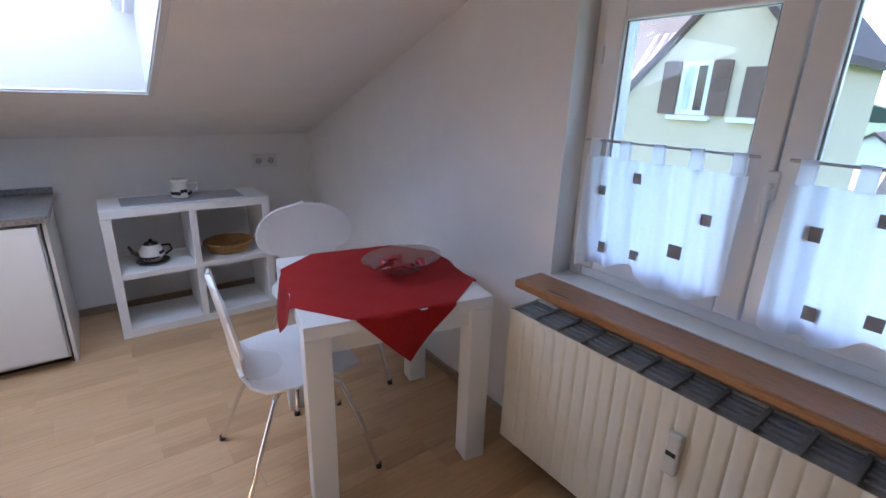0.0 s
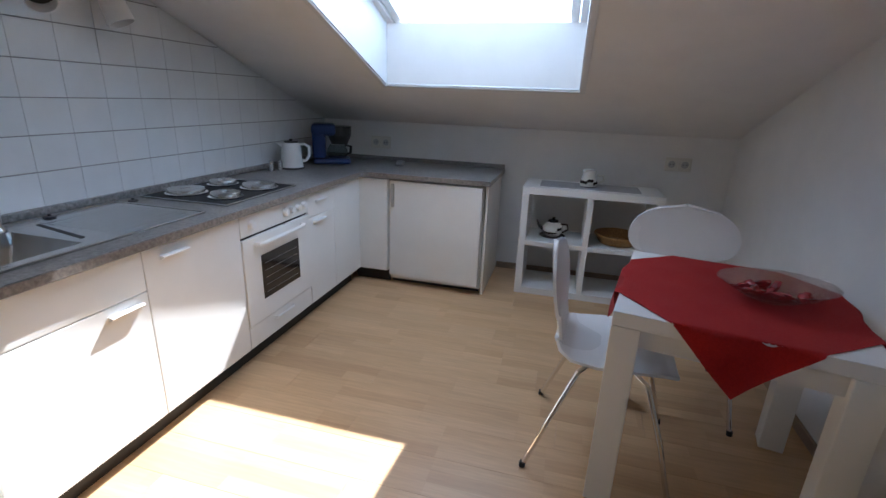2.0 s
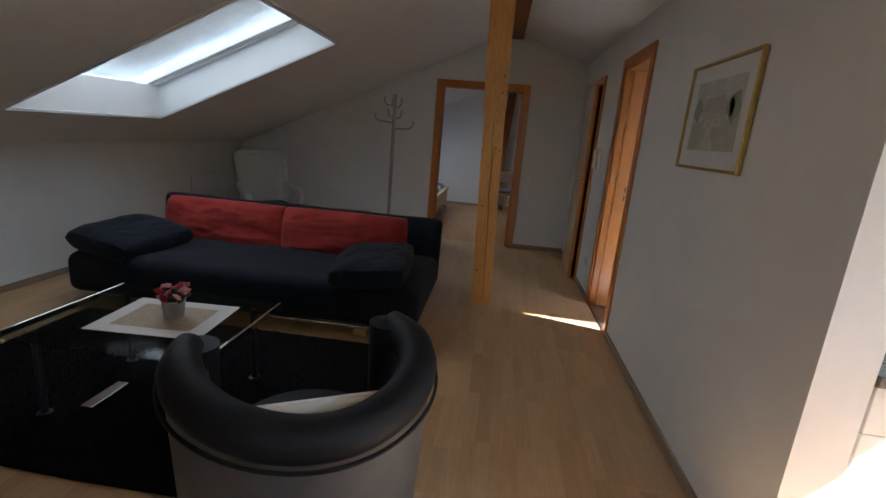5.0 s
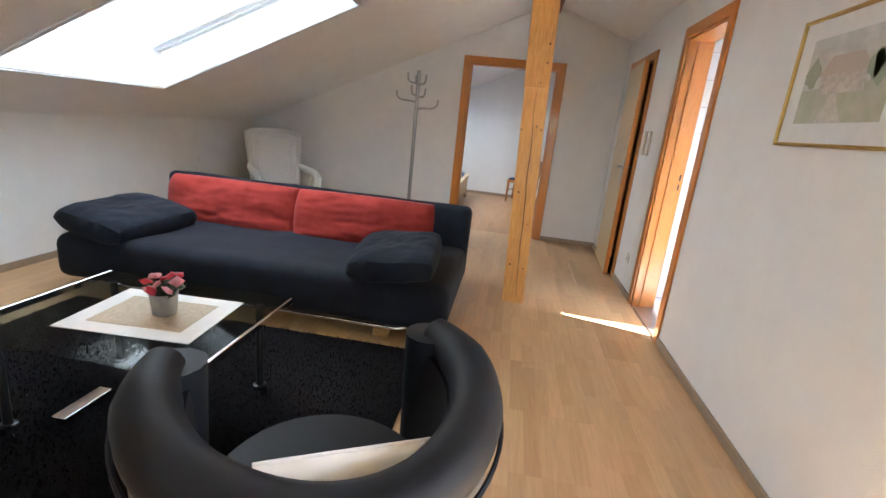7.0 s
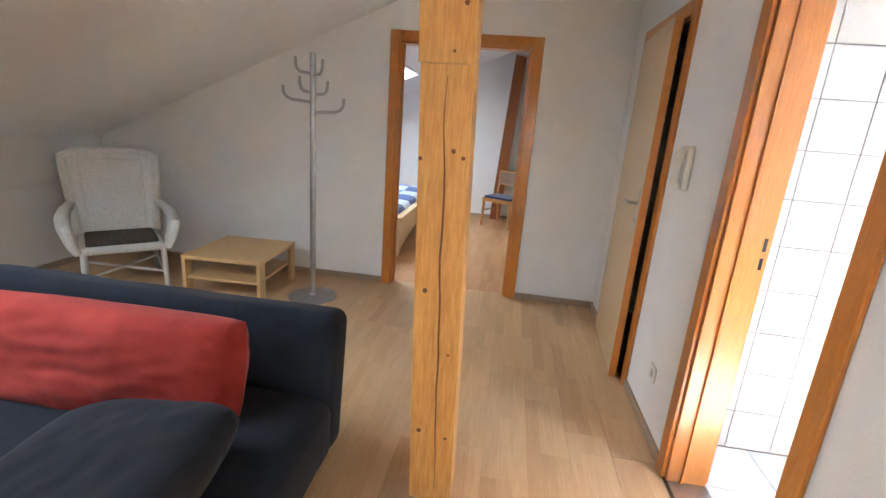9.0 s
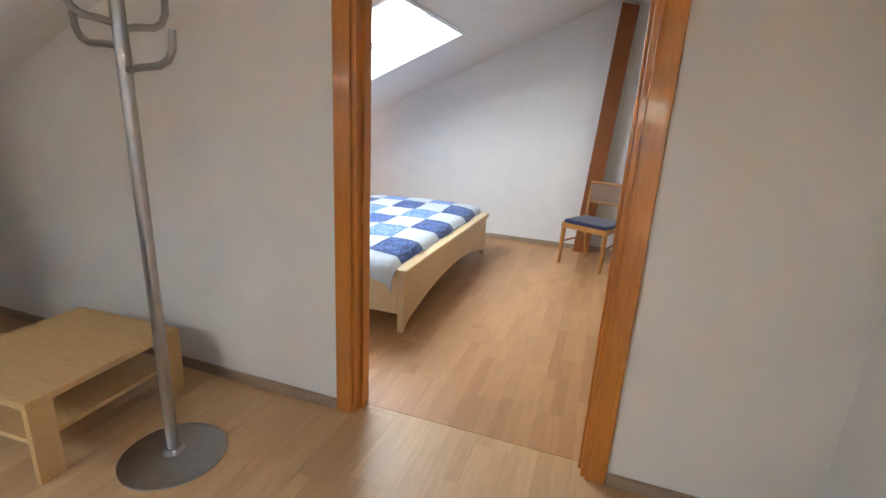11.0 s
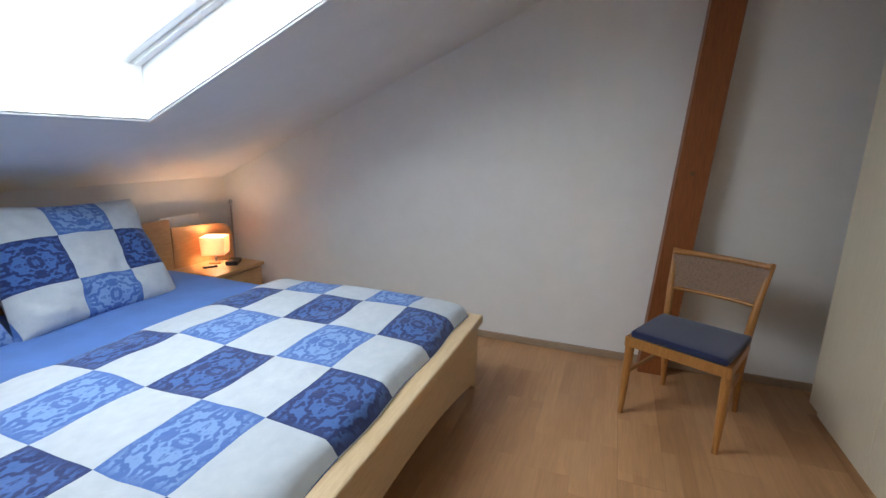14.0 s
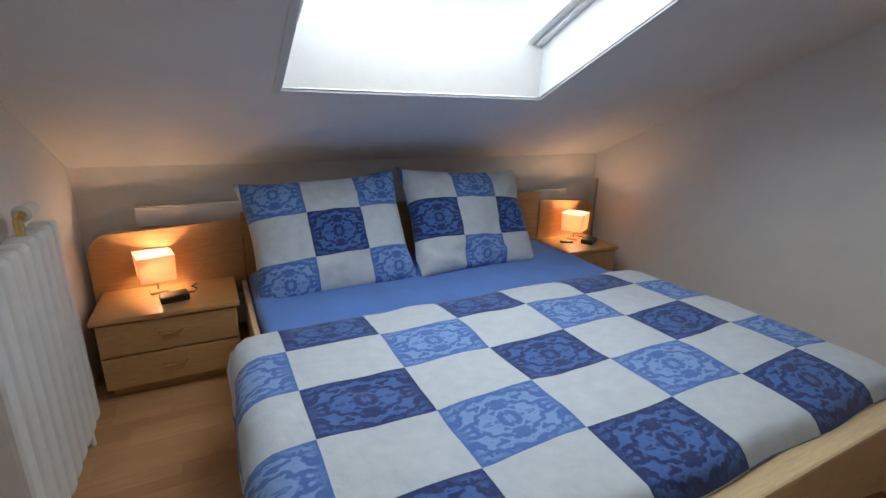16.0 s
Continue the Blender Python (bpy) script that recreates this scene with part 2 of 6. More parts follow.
M_MAPLE = mat("maple_veneer", (0.66, 0.50, 0.30), 0.4, grain=(0.57, 0.41, 0.23), spread=0.05, scale=22, stretch=(6, 0.6, 6))
M_HEADB = mat("honey_beech_panel", (0.52, 0.31, 0.135), 0.36, grain=(0.43, 0.24, 0.095), spread=0.06, scale=22, stretch=(6, 0.6, 6), coat=0.15)
M_WARD = mat("cream_wardrobe", (0.66, 0.60, 0.47), 0.42, grain=(0.60, 0.54, 0.41), spread=0.025, scale=18, stretch=(8, 8, 0.4))
M_SHEET = mat("blue_sheet", (0.075, 0.19, 0.52), 0.9, spread=0.06, scale=5, bump=0.12, bscale=300, sheen=0.2)
M_CHAIRWOOD = mat("amber_chair_wood", (0.43, 0.2, 0.055), 0.38, grain=(0.33, 0.14, 0.035), spread=0.08, scale=26, stretch=(6, 6, 0.6), coat=0.2)
M_CANE = mat("woven_cane", (0.30, 0.19, 0.12), 0.7, grain=(0.17, 0.1, 0.06), spread=0.15, scale=120, bump=0.5, bscale=200)
M_BLUESEAT = mat("dark_blue_upholstery", (0.010, 0.018, 0.075), 0.9, spread=0.12, scale=60, bump=0.3, bscale=260, sheen=0.3)
M_GOLD = mat("gold_frame", (0.55, 0.38, 0.13), 0.35, metal=0.9, spread=0.08)
M_PAPER = mat("white_mount", (0.74, 0.74, 0.72), 0.8, spread=0.02)
M_POTMETAL = mat("zinc_pot", (0.42, 0.43, 0.42), 0.45, metal=0.8, spread=0.12, scale=16)
M_PETAL = mat("pink_petal", (0.52, 0.18, 0.2), 0.7, spread=0.15)
M_PETALR = mat("red_petal", (0.42, 0.015, 0.03), 0.7, spread=0.15)
M_LEAFG = mat("dark_leaf", (0.03, 0.06, 0.025), 0.5, spread=0.2)
M_STRAW = mat("straw_basket", (0.40, 0.22, 0.075), 0.7, grain=(0.22, 0.11, 0.035), spread=0.12, scale=90, bump=0.6, bscale=120)
M_CERAMIC = mat("white_ceramic", (0.72, 0.70, 0.64), 0.2, spread=0.04)
M_CERDARK = mat("black_ceramic_paint", (0.025, 0.02, 0.018), 0.25)
M_SHADE = cloth_mat("salmon_lampshade", (0.85, 0.62, 0.47), see=0.4)
M_CURTAIN = cloth_mat("white_sheer_curtain", (0.92, 0.94, 0.97), see=0.82)
M_STRIP = mat("silver_curtain_square", (0.30, 0.31, 0.33), 0.6)
M_SUNBLOCK = mat("sun_block_sheet", (0.8, 0.8, 0.8), 0.9)
M_GLASS = glass_mat("window_glass", (0.97, 0.985, 0.98))
M_TABLEGLASS = glass_mat("dark_table_glass", (0.62, 0.67, 0.67), 0.0, 0.965)
M_CUTGLASS = glass_mat("cut_glass", (0.90, 0.87, 0.87), 0.25, 0.72)
M_REDGLASS = mat("red_sweets", (0.45, 0.05, 0.06), 0.25, spread=0.3, scale=30)
M_MIRROR = mat("mirror", (0.88, 0.88, 0.87), 0.015, metal=1.0, spread=0.0, rvar=0.005)
M_BULB = glow_mat("bulb_glow", (1.0, 0.66, 0.38), 5.0)
M_CREAM = mat("cream_render", (0.62, 0.52, 0.36), 0.95, spread=0.03, scale=3, bump=0.3, bscale=60)
M_SHUTTER = mat("brown_shutter", (0.16, 0.095, 0.065), 0.6, spread=0.1, scale=10)
M_ROOFTILE = mat("weathered_roof_tile", (0.36, 0.26, 0.21), 0.85, grain=(0.2, 0.13, 0.1), spread=0.15, scale=5, per_object=0.3)
M_ROOFDARK = mat("dark_eave", (0.09, 0.06, 0.05), 0.8, spread=0.1)
M_GRASS = mat("distant_green", (0.06, 0.10, 0.035), 0.95, grain=(0.04, 0.07, 0.03), spread=0.2, scale=0.05)
M_HILL = mat("wooded_hill", (0.05, 0.09, 0.06), 0.95, spread=0.2, scale=0.02)


# ---- building helpers ----
def thing(name, label, category, x=0, y=0, z=0, rz=0, group="", kind=""):
    """An empty at the base of a thing, to carry its parts."""
    ob = new(name)
    ob.matrix_basis = pose(x, y, z, 0, 0, rz)
    return tagged(ob, label, category, group, kind)


def mesh_of(name, bm, material, smooth=False):
    me = bpy.data.meshes.new(name)
    bmesh.ops.recalc_face_normals(bm, faces=bm.faces)
    bm.to_mesh(me)
    bm.free()
    for m in (material if isinstance(material, (list, tuple)) else (material,)):
        me.materials.append(m)
    if smooth:
        me.shade_smooth()
        me.set_sharp_from_angle(angle=radians(40))
    return me


def part(name, bm, material, parent=None, label="", smooth=False, m=None):
    """Links a bmesh as one mesh object under a thing or part."""
    ob = new(name, mesh_of(name, bm, material, smooth))
    ob.parent = parent
    if m is not None:
        ob.matrix_basis = m
    return tagged(ob, label)


def struct(name, bm, material, label, category, smooth=False):
    return tagged(part(name, bm, material, None, "", smooth), label, category, "", "structure")


def box(x0, x1, y0, y1, z0, z1, bevel=0.0, bm=None, segs=2):
    """A box between two corners with rounded edges."""
    out = bm or bmesh.new()
    r = bmesh.ops.create_cube(out, size=1.0)
    for v in r["verts"]:
        v.co = Vector(((x0 + x1) / 2 + v.co.x * (x1 - x0), (y0 + y1) / 2 + v.co.y * (y1 - y0), (z0 + z1) / 2 + v.co.z * (z1 - z0)))
    if bevel:
        es = list({e for v in r["verts"] for e in v.link_edges})
        bmesh.ops.bevel(out, geom=es, offset=bevel, segments=segs, profile=0.5, affect="EDGES")
    return out


def prism(points, axis, a, b, bm=None):
    """A polygon drawn in the plane across an axis, drawn out from a to b along it."""
    out = bm or bmesh.new()
    put = {"x": lambda u, v, w: (w, u, v), "y": lambda u, v, w: (u, w, v), "z": lambda u, v, w: (u, v, w)}[axis]
    lo = [out.verts.new(put(u, v, a)) for u, v in points]
    hi = [out.verts.new(put(u, v, b)) for u, v in points]
    n = len(points)
    out.faces.new(lo)
    out.faces.new(hi[::-1])
    for i in range(n):
        out.faces.new((lo[i], lo[(i + 1) % n], hi[(i + 1) % n], hi[i]))
    return out


def rod(path, radius, sides=10, bm=None, closed=False):
    """A round bar along a path of points; radius may be a list."""
    out = bm or bmesh.new()
    pts = [Vector(p) for p in path]
    n = len(pts)
    rings = []
    up = None
    for i, p in enumerate(pts):
        a = pts[(i - 1) % n] if (closed or i > 0) else p
        b = pts[(i + 1) % n] if (closed or i < n - 1) else p
        t = (b - a).normalized()
        if up is None:
            up = Vector((0, 0, 1)) if abs(t.z) < 0.9 else Vector((1, 0, 0))
        u = (up - t * up.dot(t)).normalized()
        up = u
        w = t.cross(u)
        r = radius[i] if isinstance(radius, (list, tuple)) else radius
        rings.append([out.verts.new(p + (u * math.cos(k * 2 * math.pi / sides) + w * math.sin(k * 2 * math.pi / sides)) * r) for k in range(sides)])
    for i in range(n if closed else n - 1):
        r0, r1 = rings[i], rings[(i + 1) % n]
        for k in range(sides):
            out.faces.new((r0[k], r0[(k + 1) % sides], r1[(k + 1) % sides], r1[k]))
    if not closed:
        out.faces.new(rings[0][::-1])
        out.faces.new(rings[-1])
    return out


def lathe(profile, sides=28, cx=0, cy=0, cz=0, bm=None, close=True):
    """A turned body from (radius, height) pairs."""
    out = bm or bmesh.new()
    rings = []
    for r, z in profile:
        r = max(r, 0.0004)
        rings.append([out.verts.new((cx + r * math.cos(k * 2 * math.pi / sides), cy + r * math.sin(k * 2 * math.pi / sides), cz + z)) for k in range(sides)])
    for a, b in zip(rings, rings[1:]):
        for k in range(sides):
            out.faces.new((a[k], a[(k + 1) % sides], b[(k + 1) % sides], b[k]))
    if close:
        out.faces.new(rings[0][::-1])
        out.faces.new(rings[-1])
    return out


def sheet(nx, ny, fn, thick=0.0, bm=None):
    """A grid surface fn(u, v) -> point, u and v in 0..1; with a thickness along its normals."""
    out = bm or bmesh.new()
    g = [[out.verts.new(fn(i / nx, j / ny)) for j in range(ny + 1)] for i in range(nx + 1)]
    faces = [out.faces.new((g[i][j], g[i + 1][j], g[i + 1][j + 1], g[i][j + 1])) for i in range(nx) for j in range(ny)]
    if thick:
        bmesh.ops.recalc_face_normals(out, faces=faces)
        bmesh.ops.solidify(out, geom=faces, thickness=thick)
    return out


def pillow(w, d, h, n=16, wobble=0.012, seed=1.0, power=0.42, pinch=0.0, crease=0.0):
    """A stuffed cushion, w along x, d along y, h thick, centred at the origin, with soft creases."""
    bm = bmesh.new()
    rows = {}
    for s in (1, -1):
        g = []
        for i in range(n + 1):
            row = []
            for j in range(n + 1):
                u, v = i / n * 2 - 1, j / n * 2 - 1
                k = (max(0, 1 - u ** 4) * max(0, 1 - v ** 4)) ** power
                rx = 1 - pinch * (1 - abs(v) ** 2) * abs(u)
                ry = 1 - pinch * (1 - abs(u) ** 2) * abs(v)
                x, y = u * w / 2 * rx, v * d / 2 * ry
                z = s * h / 2 * k
                q = noise.noise(Vector((u * 1.7 + seed, v * 1.7, s * 2.0 + seed))) * wobble + noise.noise(Vector((u * 5 + seed, v * 5, s + seed))) * wobble * 0.45
                q -= abs(noise.noise(Vector((u * 1.8 + seed * 3, v * 2.8 + 0.8 * math.sin(u * 3 + seed), s * 4.0)))) * crease * s
                row.append((x, y, z + q * k))
            g.append(row)
        rows[s] = g
    top = [[bm.verts.new(rows[1][i][j]) for j in range(n + 1)] for i in range(n + 1)]
    bot = [[top[i][j] if i in (0, n) or j in (0, n) else bm.verts.new(rows[-1][i][j]) for j in range(n + 1)] for i in range(n + 1)]
    for i in range(n):
        for j in range(n):
            bm.faces.new((top[i][j], top[i + 1][j], top[i + 1][j + 1], top[i][j + 1]))
            f = (bot[i][j], bot[i][j + 1], bot[i + 1][j + 1], bot[i + 1][j])
            if len(set(f)) == 4:
                try:
                    bm.faces.new(f)
                except ValueError:
                    pass
    return bm


def boards(floor, material, x0, x1, y0, y1, seed, gaps):
    """Laminate boards along y with staggered ends; each a piece of its own."""
    W, L = 0.193, 1.285
    rnd = random.Random(seed)
    cache = {}
    n = int((x1 - x0) / W) + 1
    for i in range(n):
        xa = x0 + i * W
        xb = min(xa + W, x1)
        y = y0 - rnd.random() * L
        while y < y1:
            a, b = max(y, y0), min(y + L, y1)
            y += L
            if b - a < 0.02 or xb - xa < 0.02:
                continue
            pieces = [(a, b)]
            for gx0, gx1, gy0, gy1 in gaps:
                if xa + 0.1 > gx0 and xa + 0.09 < gx1:
                    nxt = []
                    for p, q in pieces:
                        if q <= gy0 or p >= gy1:
                            nxt.append((p, q))
                        else:
                            if p < gy0:
                                nxt.append((p, gy0))
                            if q > gy1:
                                nxt.append((gy1, q))
                    pieces = nxt
            for p, q in pieces:
                if q - p < 0.02:
                    continue
                key = (round(xb - xa, 3), round(q - p, 3))
                if key not in cache:
                    cache[key] = mesh_of("floor_board", box(0.0002, xb - xa - 0.0002, 0.0002, q - p - 0.0002, -0.0096, 0, 0.0006, None, 1), material)
                o = new("floor_board", cache[key])
                o.parent = floor
                o.matrix_basis = pose(xa, p, 0)


# ---- the shell of the flat ----
X_W, X_E, Y_S, Y_B, Y_N = -3.5, 4.22, -0.98, 6.40, 10.0
RIDGE = (0.05, 2.66)


def roof_z(x):
    return 1.10 + 0.45 * (x + 3.42) if x < RIDGE[0] else 1.17 + 0.36 * (4.2 - x)


def gable(x0, x1, z0=0.0, extra=0.0):
    pts = [(x0, z0), (x1, z0), (x1, roof_z(x1) + extra)]
    if x0 < RIDGE[0] < x1:
        pts.append((RIDGE[0], RIDGE[1] + extra))
    pts.append((x0, roof_z(x0) + extra))
    return pts


def gable_wall(name, y0, y1, x0, x1, openings, label):
    """A wall across the house under the slopes, with openings (x0, x1, z0, z1) left and right of which it goes on."""
    bm = bmesh.new()
    xs = x0
    for a, b, z0, z1 in sorted(openings):
        prism(gable(xs, a, 0, 0.06), "y", y0, y1, bm)
        prism(gable(a, b, z1, 0.06), "y", y0, y1, bm)
        if z0 > 0:
            box(a, b, y0, y1, 0, z0, 0, bm)
        xs = b
    prism(gable(xs, x1, 0, 0.06), "y", y0, y1, bm)
    return struct(name, bm, M_WALL, label, "wall")


WIN = (0.39, 1.69, 0.80, 1.845)
BDOOR = (-0.80, 0.23, 0.0, 1.99)
gable_wall("wall_south", Y_S - 0.36, Y_S, X_W - 0.2, X_E + 0.2, [WIN], "white papered gable wall with a deep window recess")
gable_wall("wall_bedroom", Y_B, Y_B + 0.12, X_W, X_E, [BDOOR], "white papered wall with the bedroom doorway")
struct("wall_knee_west", box(X_W - 0.2, X_W, Y_S - 0.3, Y_B + 0.06, 0, roof_z(X_W) + 0.04), M_WALL, "low white knee wall under the west slope", "wall")
struct("wall_knee_east", box(X_E, X_E + 0.2, Y_S - 0.3, Y_B + 0.06, 0, roof_z(X_E) + 0.04), M_WALL, "low white knee wall under the east slope", "wall")
prismbm = prism(gable(1.11, X_E, 0, 0.06), "y", 2.25, 2.39)
struct("wall_kitchen", prismbm, M_WALL, "partition between kitchen and bathroom", "wall")
prismbm = prism(gable(1.11, X_E, 0, 0.06), "y", 4.72, 4.82)
struct("wall_bath", prismbm, M_WALL, "partition between bathroom and store room", "wall")

# corridor wall with the bathroom and store doorways
BATH = (3.75, 4.425)
STORE = (5.22, 6.03)
bm = bmesh.new()
top = roof_z(0.95) + 0.02
for a, b, z0 in ((1.59, BATH[0], 0), (BATH[0], BATH[1], 2.035), (BATH[1], STORE[0], 0), (STORE[0], STORE[1], 2.0), (STORE[1], Y_B, 0)):
    box(0.95, 1.11, a, b, z0, top, 0.0, bm)
struct("wall_corridor", bm, M_WALL, "white papered corridor wall ending as a free pier", "wall")


def slope(name, x_low, x_high, deep, holes, label, y_from, y_to):
    """A sloping ceiling slab with square openings cut through for the roof windows."""
    bm = bmesh.new()
    lo, hi = (x_low, x_high)
    s = (roof_z(hi) - roof_z(lo)) / (hi - lo)
    flare = 1.5 * deep * abs(s) * (1 if hi > lo else -1)

    def piece(xa, xb, ya, yb, back=0.0):
        if abs(xb - xa) < 1e-4 or yb - ya < 1e-4:
            return
        za, zb = roof_z(lo) + s * (xa - lo), roof_z(lo) + s * (xb - lo)
        prism([(xa, za), (xb, zb), (xb, zb + deep), (xa + back, za + s * back + deep)], "y", ya, yb, bm)
    y = y_from
    for ya, yb, xa, xb in sorted(holes):
        piece(lo, hi, y, ya)
        piece(lo, xa, ya, yb)
        piece(xb, hi, ya, yb, flare)
        y = yb
    piece(lo, hi, y, y_to)
    return struct(name, bm, M_CEIL, label, "ceiling")


# roof windows: y0, y1, x of the lower edge, x of the upper edge
SKY_E = (0.14, 1.37, 3.46, 2.25)
SKY_BATH = (2.62, 3.56, 3.30, 2.0)
SKY_W = (2.80, 4.10, -2.92, -1.38)
SKY_B = (7.33, 8.66, -2.61, -1.20)
slope("ceiling_west", X_W - 0.6, RIDGE[0], 0.26, [SKY_W], "white sloping ceiling on the west side", Y_S - 0.6, Y_B + 0.06)
slope("ceiling_east", X_E + 0.6, RIDGE[0], 0.37, [SKY_E, SKY_BATH], "white sloping ceiling on the east side", Y_S - 0.6, Y_B + 0.06)


def roof_window(name, sk, deep, label, lamp=0.0, blind=False):
    """A pivoting roof window in a white lined shaft. blind: adds an unseen sheet outside that blocks the sun."""
    y0, y1, xl, xh = sk
    sgn = 1 if xl > 0 else -1
    zl, zh = roof_z(xl), roof_z(xh)
    w = tagged(new(name), label, "roof window", "", "structure")
    L = math.hypot(xh - xl, zh - zl)
    # local frame: x along the ridge, y up the slope, z out of the roof
    up = Vector((xh - xl, 0, zh - zl)) / L
    ac = Vector((0, 1, 0)) if sgn < 0 else Vector((0, -1, 0))
    out = ac.cross(up)
    if out.z < 0:
        ac, out = -ac, -out
    base = Vector((xl, (y0 + y1) / 2, zl))
    w.matrix_basis = Matrix(((ac.x, up.x, out.x, base.x), (ac.y, up.y, out.y, base.y), (ac.z, up.z, out.z, base.z), (0, 0, 0, 1)))
    W = (y1 - y0) / 2
    d = deep
    lean = d * math.tan(math.atan2(abs(zh - zl), abs(xh - xl)))
    # lining boards; the lower one stands upright, the upper one lies level
    part("lining_side", prism([(0, 0.002), (L, 0.002), (L + lean * 0.4, d), (-lean, d)], "x", -W - 0.012, -W + 0.006), M_REVEAL, w)
    part("lining_side", prism([(0, 0.002), (L, 0.002), (L + lean * 0.4, d), (-lean, d)], "x", W - 0.006, W + 0.012), M_REVEAL, w)
    part("lining_bottom", prism([(0, 0.002), (0.008, 0.002), (-lean + 0.008, d), (-lean - 0.01, d), (-0.012, 0.002)], "x", -W, W), M_REVEAL, w)
    part("lining_top", prism([(L, 0.002), (L - 0.008, 0.002), (L + lean * 0.4 - 0.008, d), (L + lean * 0.4 + 0.01, d), (L + 0.012, 0.002)], "x", -W, W), M_REVEAL, w)
    # bead round the opening, just proud of the ceiling
    for a in ((-W - 0.03, -W - 0.001, -0.03, L + 0.03), (W + 0.001, W + 0.03, -0.03, L + 0.03)):
        part("bead", box(a[0], a[1], a[2], a[3], -0.008, 0.004, 0.002), M_REVEAL, w)
    for a in ((-W, W, -0.03, -0.001), (-W, W, L + 0.001, L + 0.03)):
        part("bead", box(a[0], a[1], a[2], a[3], -0.008, 0.004, 0.002), M_REVEAL, w)
    b0, b1 = -lean, L + lean * 0.4
    # fixed frame and sash
    fz0, fz1 = d - 0.004, d + 0.06
    for n, a in (("frame", (-W, -W + 0.045, b0, b1)), ("frame", (W - 0.045, W, b0, b1)), ("frame", (-W + 0.045, W - 0.045, b0, b0 + 0.045)), ("frame", (-W + 0.045, W - 0.045, b1 - 0.045, b1))):
        part(n, box(*a, fz0, fz1, 0.004), M_PVC, w)
    sash = part("sash", box(-W + 0.05, -W + 0.10, b0 + 0.05, b1 - 0.05, d + 0.012, d + 0.07, 0.005), M_PVC, w)
    part("sash_rail", box(W - 0.10, W - 0.05, b0 + 0.05, b1 - 0.05, d + 0.012, d + 0.07, 0.005), M_PVC, sash)
    part("sash_rail", box(-W + 0.10, W - 0.10, b0 + 0.05, b0 + 0.11, d + 0.012, d + 0.07, 0.005), M_PVC, sash)
    part("sash_rail", box(-W + 0.10, W - 0.10, b1 - 0.12, b1 - 0.05, d + 0.012, d + 0.07, 0.005), M_PVC, sash)
    part("handle", rod([(-0.06, b0 + 0.075, d + 0.012), (-0.055, b0 + 0.07, d - 0.02), (0.055, b0 + 0.07, d - 0.02), (0.06, b0 + 0.075, d + 0.012)], 0.008), M_PVC, sash)
    pane = part("pane", box(-W + 0.095, W - 0.095, b0 + 0.105, b1 - 0.115, d + 0.035, d + 0.045), M_GLASS, sash)
    pane.visible_shadow = False
    if blind:
        # added sheet, out of view above the area lamp, keeps direct sun out
        part("sun_blocker", box(-W - 0.15, W + 0.15, b0 - 0.15, b1 + 0.25, d + 0.135, d + 0.140), M_SUNBLOCK, w, "unseen opaque sheet added above the roof window to block the sun")
    if lamp:
        sky_lamp(name + "_daylight", w.matrix_basis @ pose(0, (b0 + b1) / 2, d + 0.10) , 2 * W - 0.2, b1 - b0 - 0.24, lamp)
    return w


roof_window("window_kitchen_roof", SKY_E, 0.35, "white roof window in a deep lined shaft, shut", 4.3)
roof_window("window_bath_roof", SKY_BATH, 0.35, "white roof window of the bathroom", 0.25)
roof_window("window_living_roof", SKY_W, 0.24, "white roof window above the sofa", 1.75, True)

# floors under the boards
struct("floor_living", box(X_W, X_E, Y_S, Y_B + 0.081, -0.20, -0.010), M_SLAB, "light three-strip laminate floor of kitchen and living room", "floor")


# ---- doorways, window, skirting ----
def door_frame(name, m, w, h, th, label):
    """A veneered door lining: opening 0..w along x, wall 0..th along y."""
    d = tagged(new(name), label, "door frame", "", "structure")
    d.matrix_basis = m
    a = 0.07
    for side, (y0, y1) in (("front", (-0.016, 0.0)), ("back", (th, th + 0.016))):
        part("architrave", box(-a, 0.004, y0, y1, 0, h + a, 0.004), M_BEECH, d)
        part("architrave", box(w - 0.004, w + a, y0, y1, 0, h + a, 0.004), M_BEECH, d)
        part("architrave", box(0.004, w - 0.004, y0, y1, h - 0.004, h + a, 0.004), M_BEECH, d)
    part("jamb", box(-0.001, 0.022, 0.0, th, 0, h, 0.002), M_BEECH, d)
    part("jamb", box(w - 0.022, w + 0.001, 0.0, th, 0, h, 0.002), M_BEECH, d)
    part("head", box(0.022, w - 0.022, 0.0, th, h - 0.022, h + 0.001, 0.002), M_BEECH, d)
    part("stop", box(0.022, 0.034, th * 0.35, th * 0.35 + 0.012, 0, h - 0.022, 0.002), M_BEECH, d)
    part("stop", box(w - 0.034, w - 0.022, th * 0.35, th * 0.35 + 0.012, 0, h - 0.022, 0.002), M_BEECH, d)
    return d


fr = door_frame("door_bedroom", pose(BDOOR[0], Y_B, 0), BDOOR[1] - BDOOR[0], 1.99, 0.12, "orange beech veneer door frame of the bedroom")
fr = door_frame("door_bath", pose(0.95, BATH[1], 0, 0, 0, -90), BATH[1] - BATH[0], 2.035, 0.16, "orange beech veneer door frame of the bathroom")
part("strike_plate", box(0.0215, 0.024, 0.138, 0.150, 1.035, 1.085, 0.001), M_BLACKPLASTIC, fr, "dark strike plate")
part("strike_plate", box(0.0215, 0.024, 0.138, 0.150, 0.965, 1.010, 0.001), M_BLACKPLASTIC, fr, "dark strike plate")
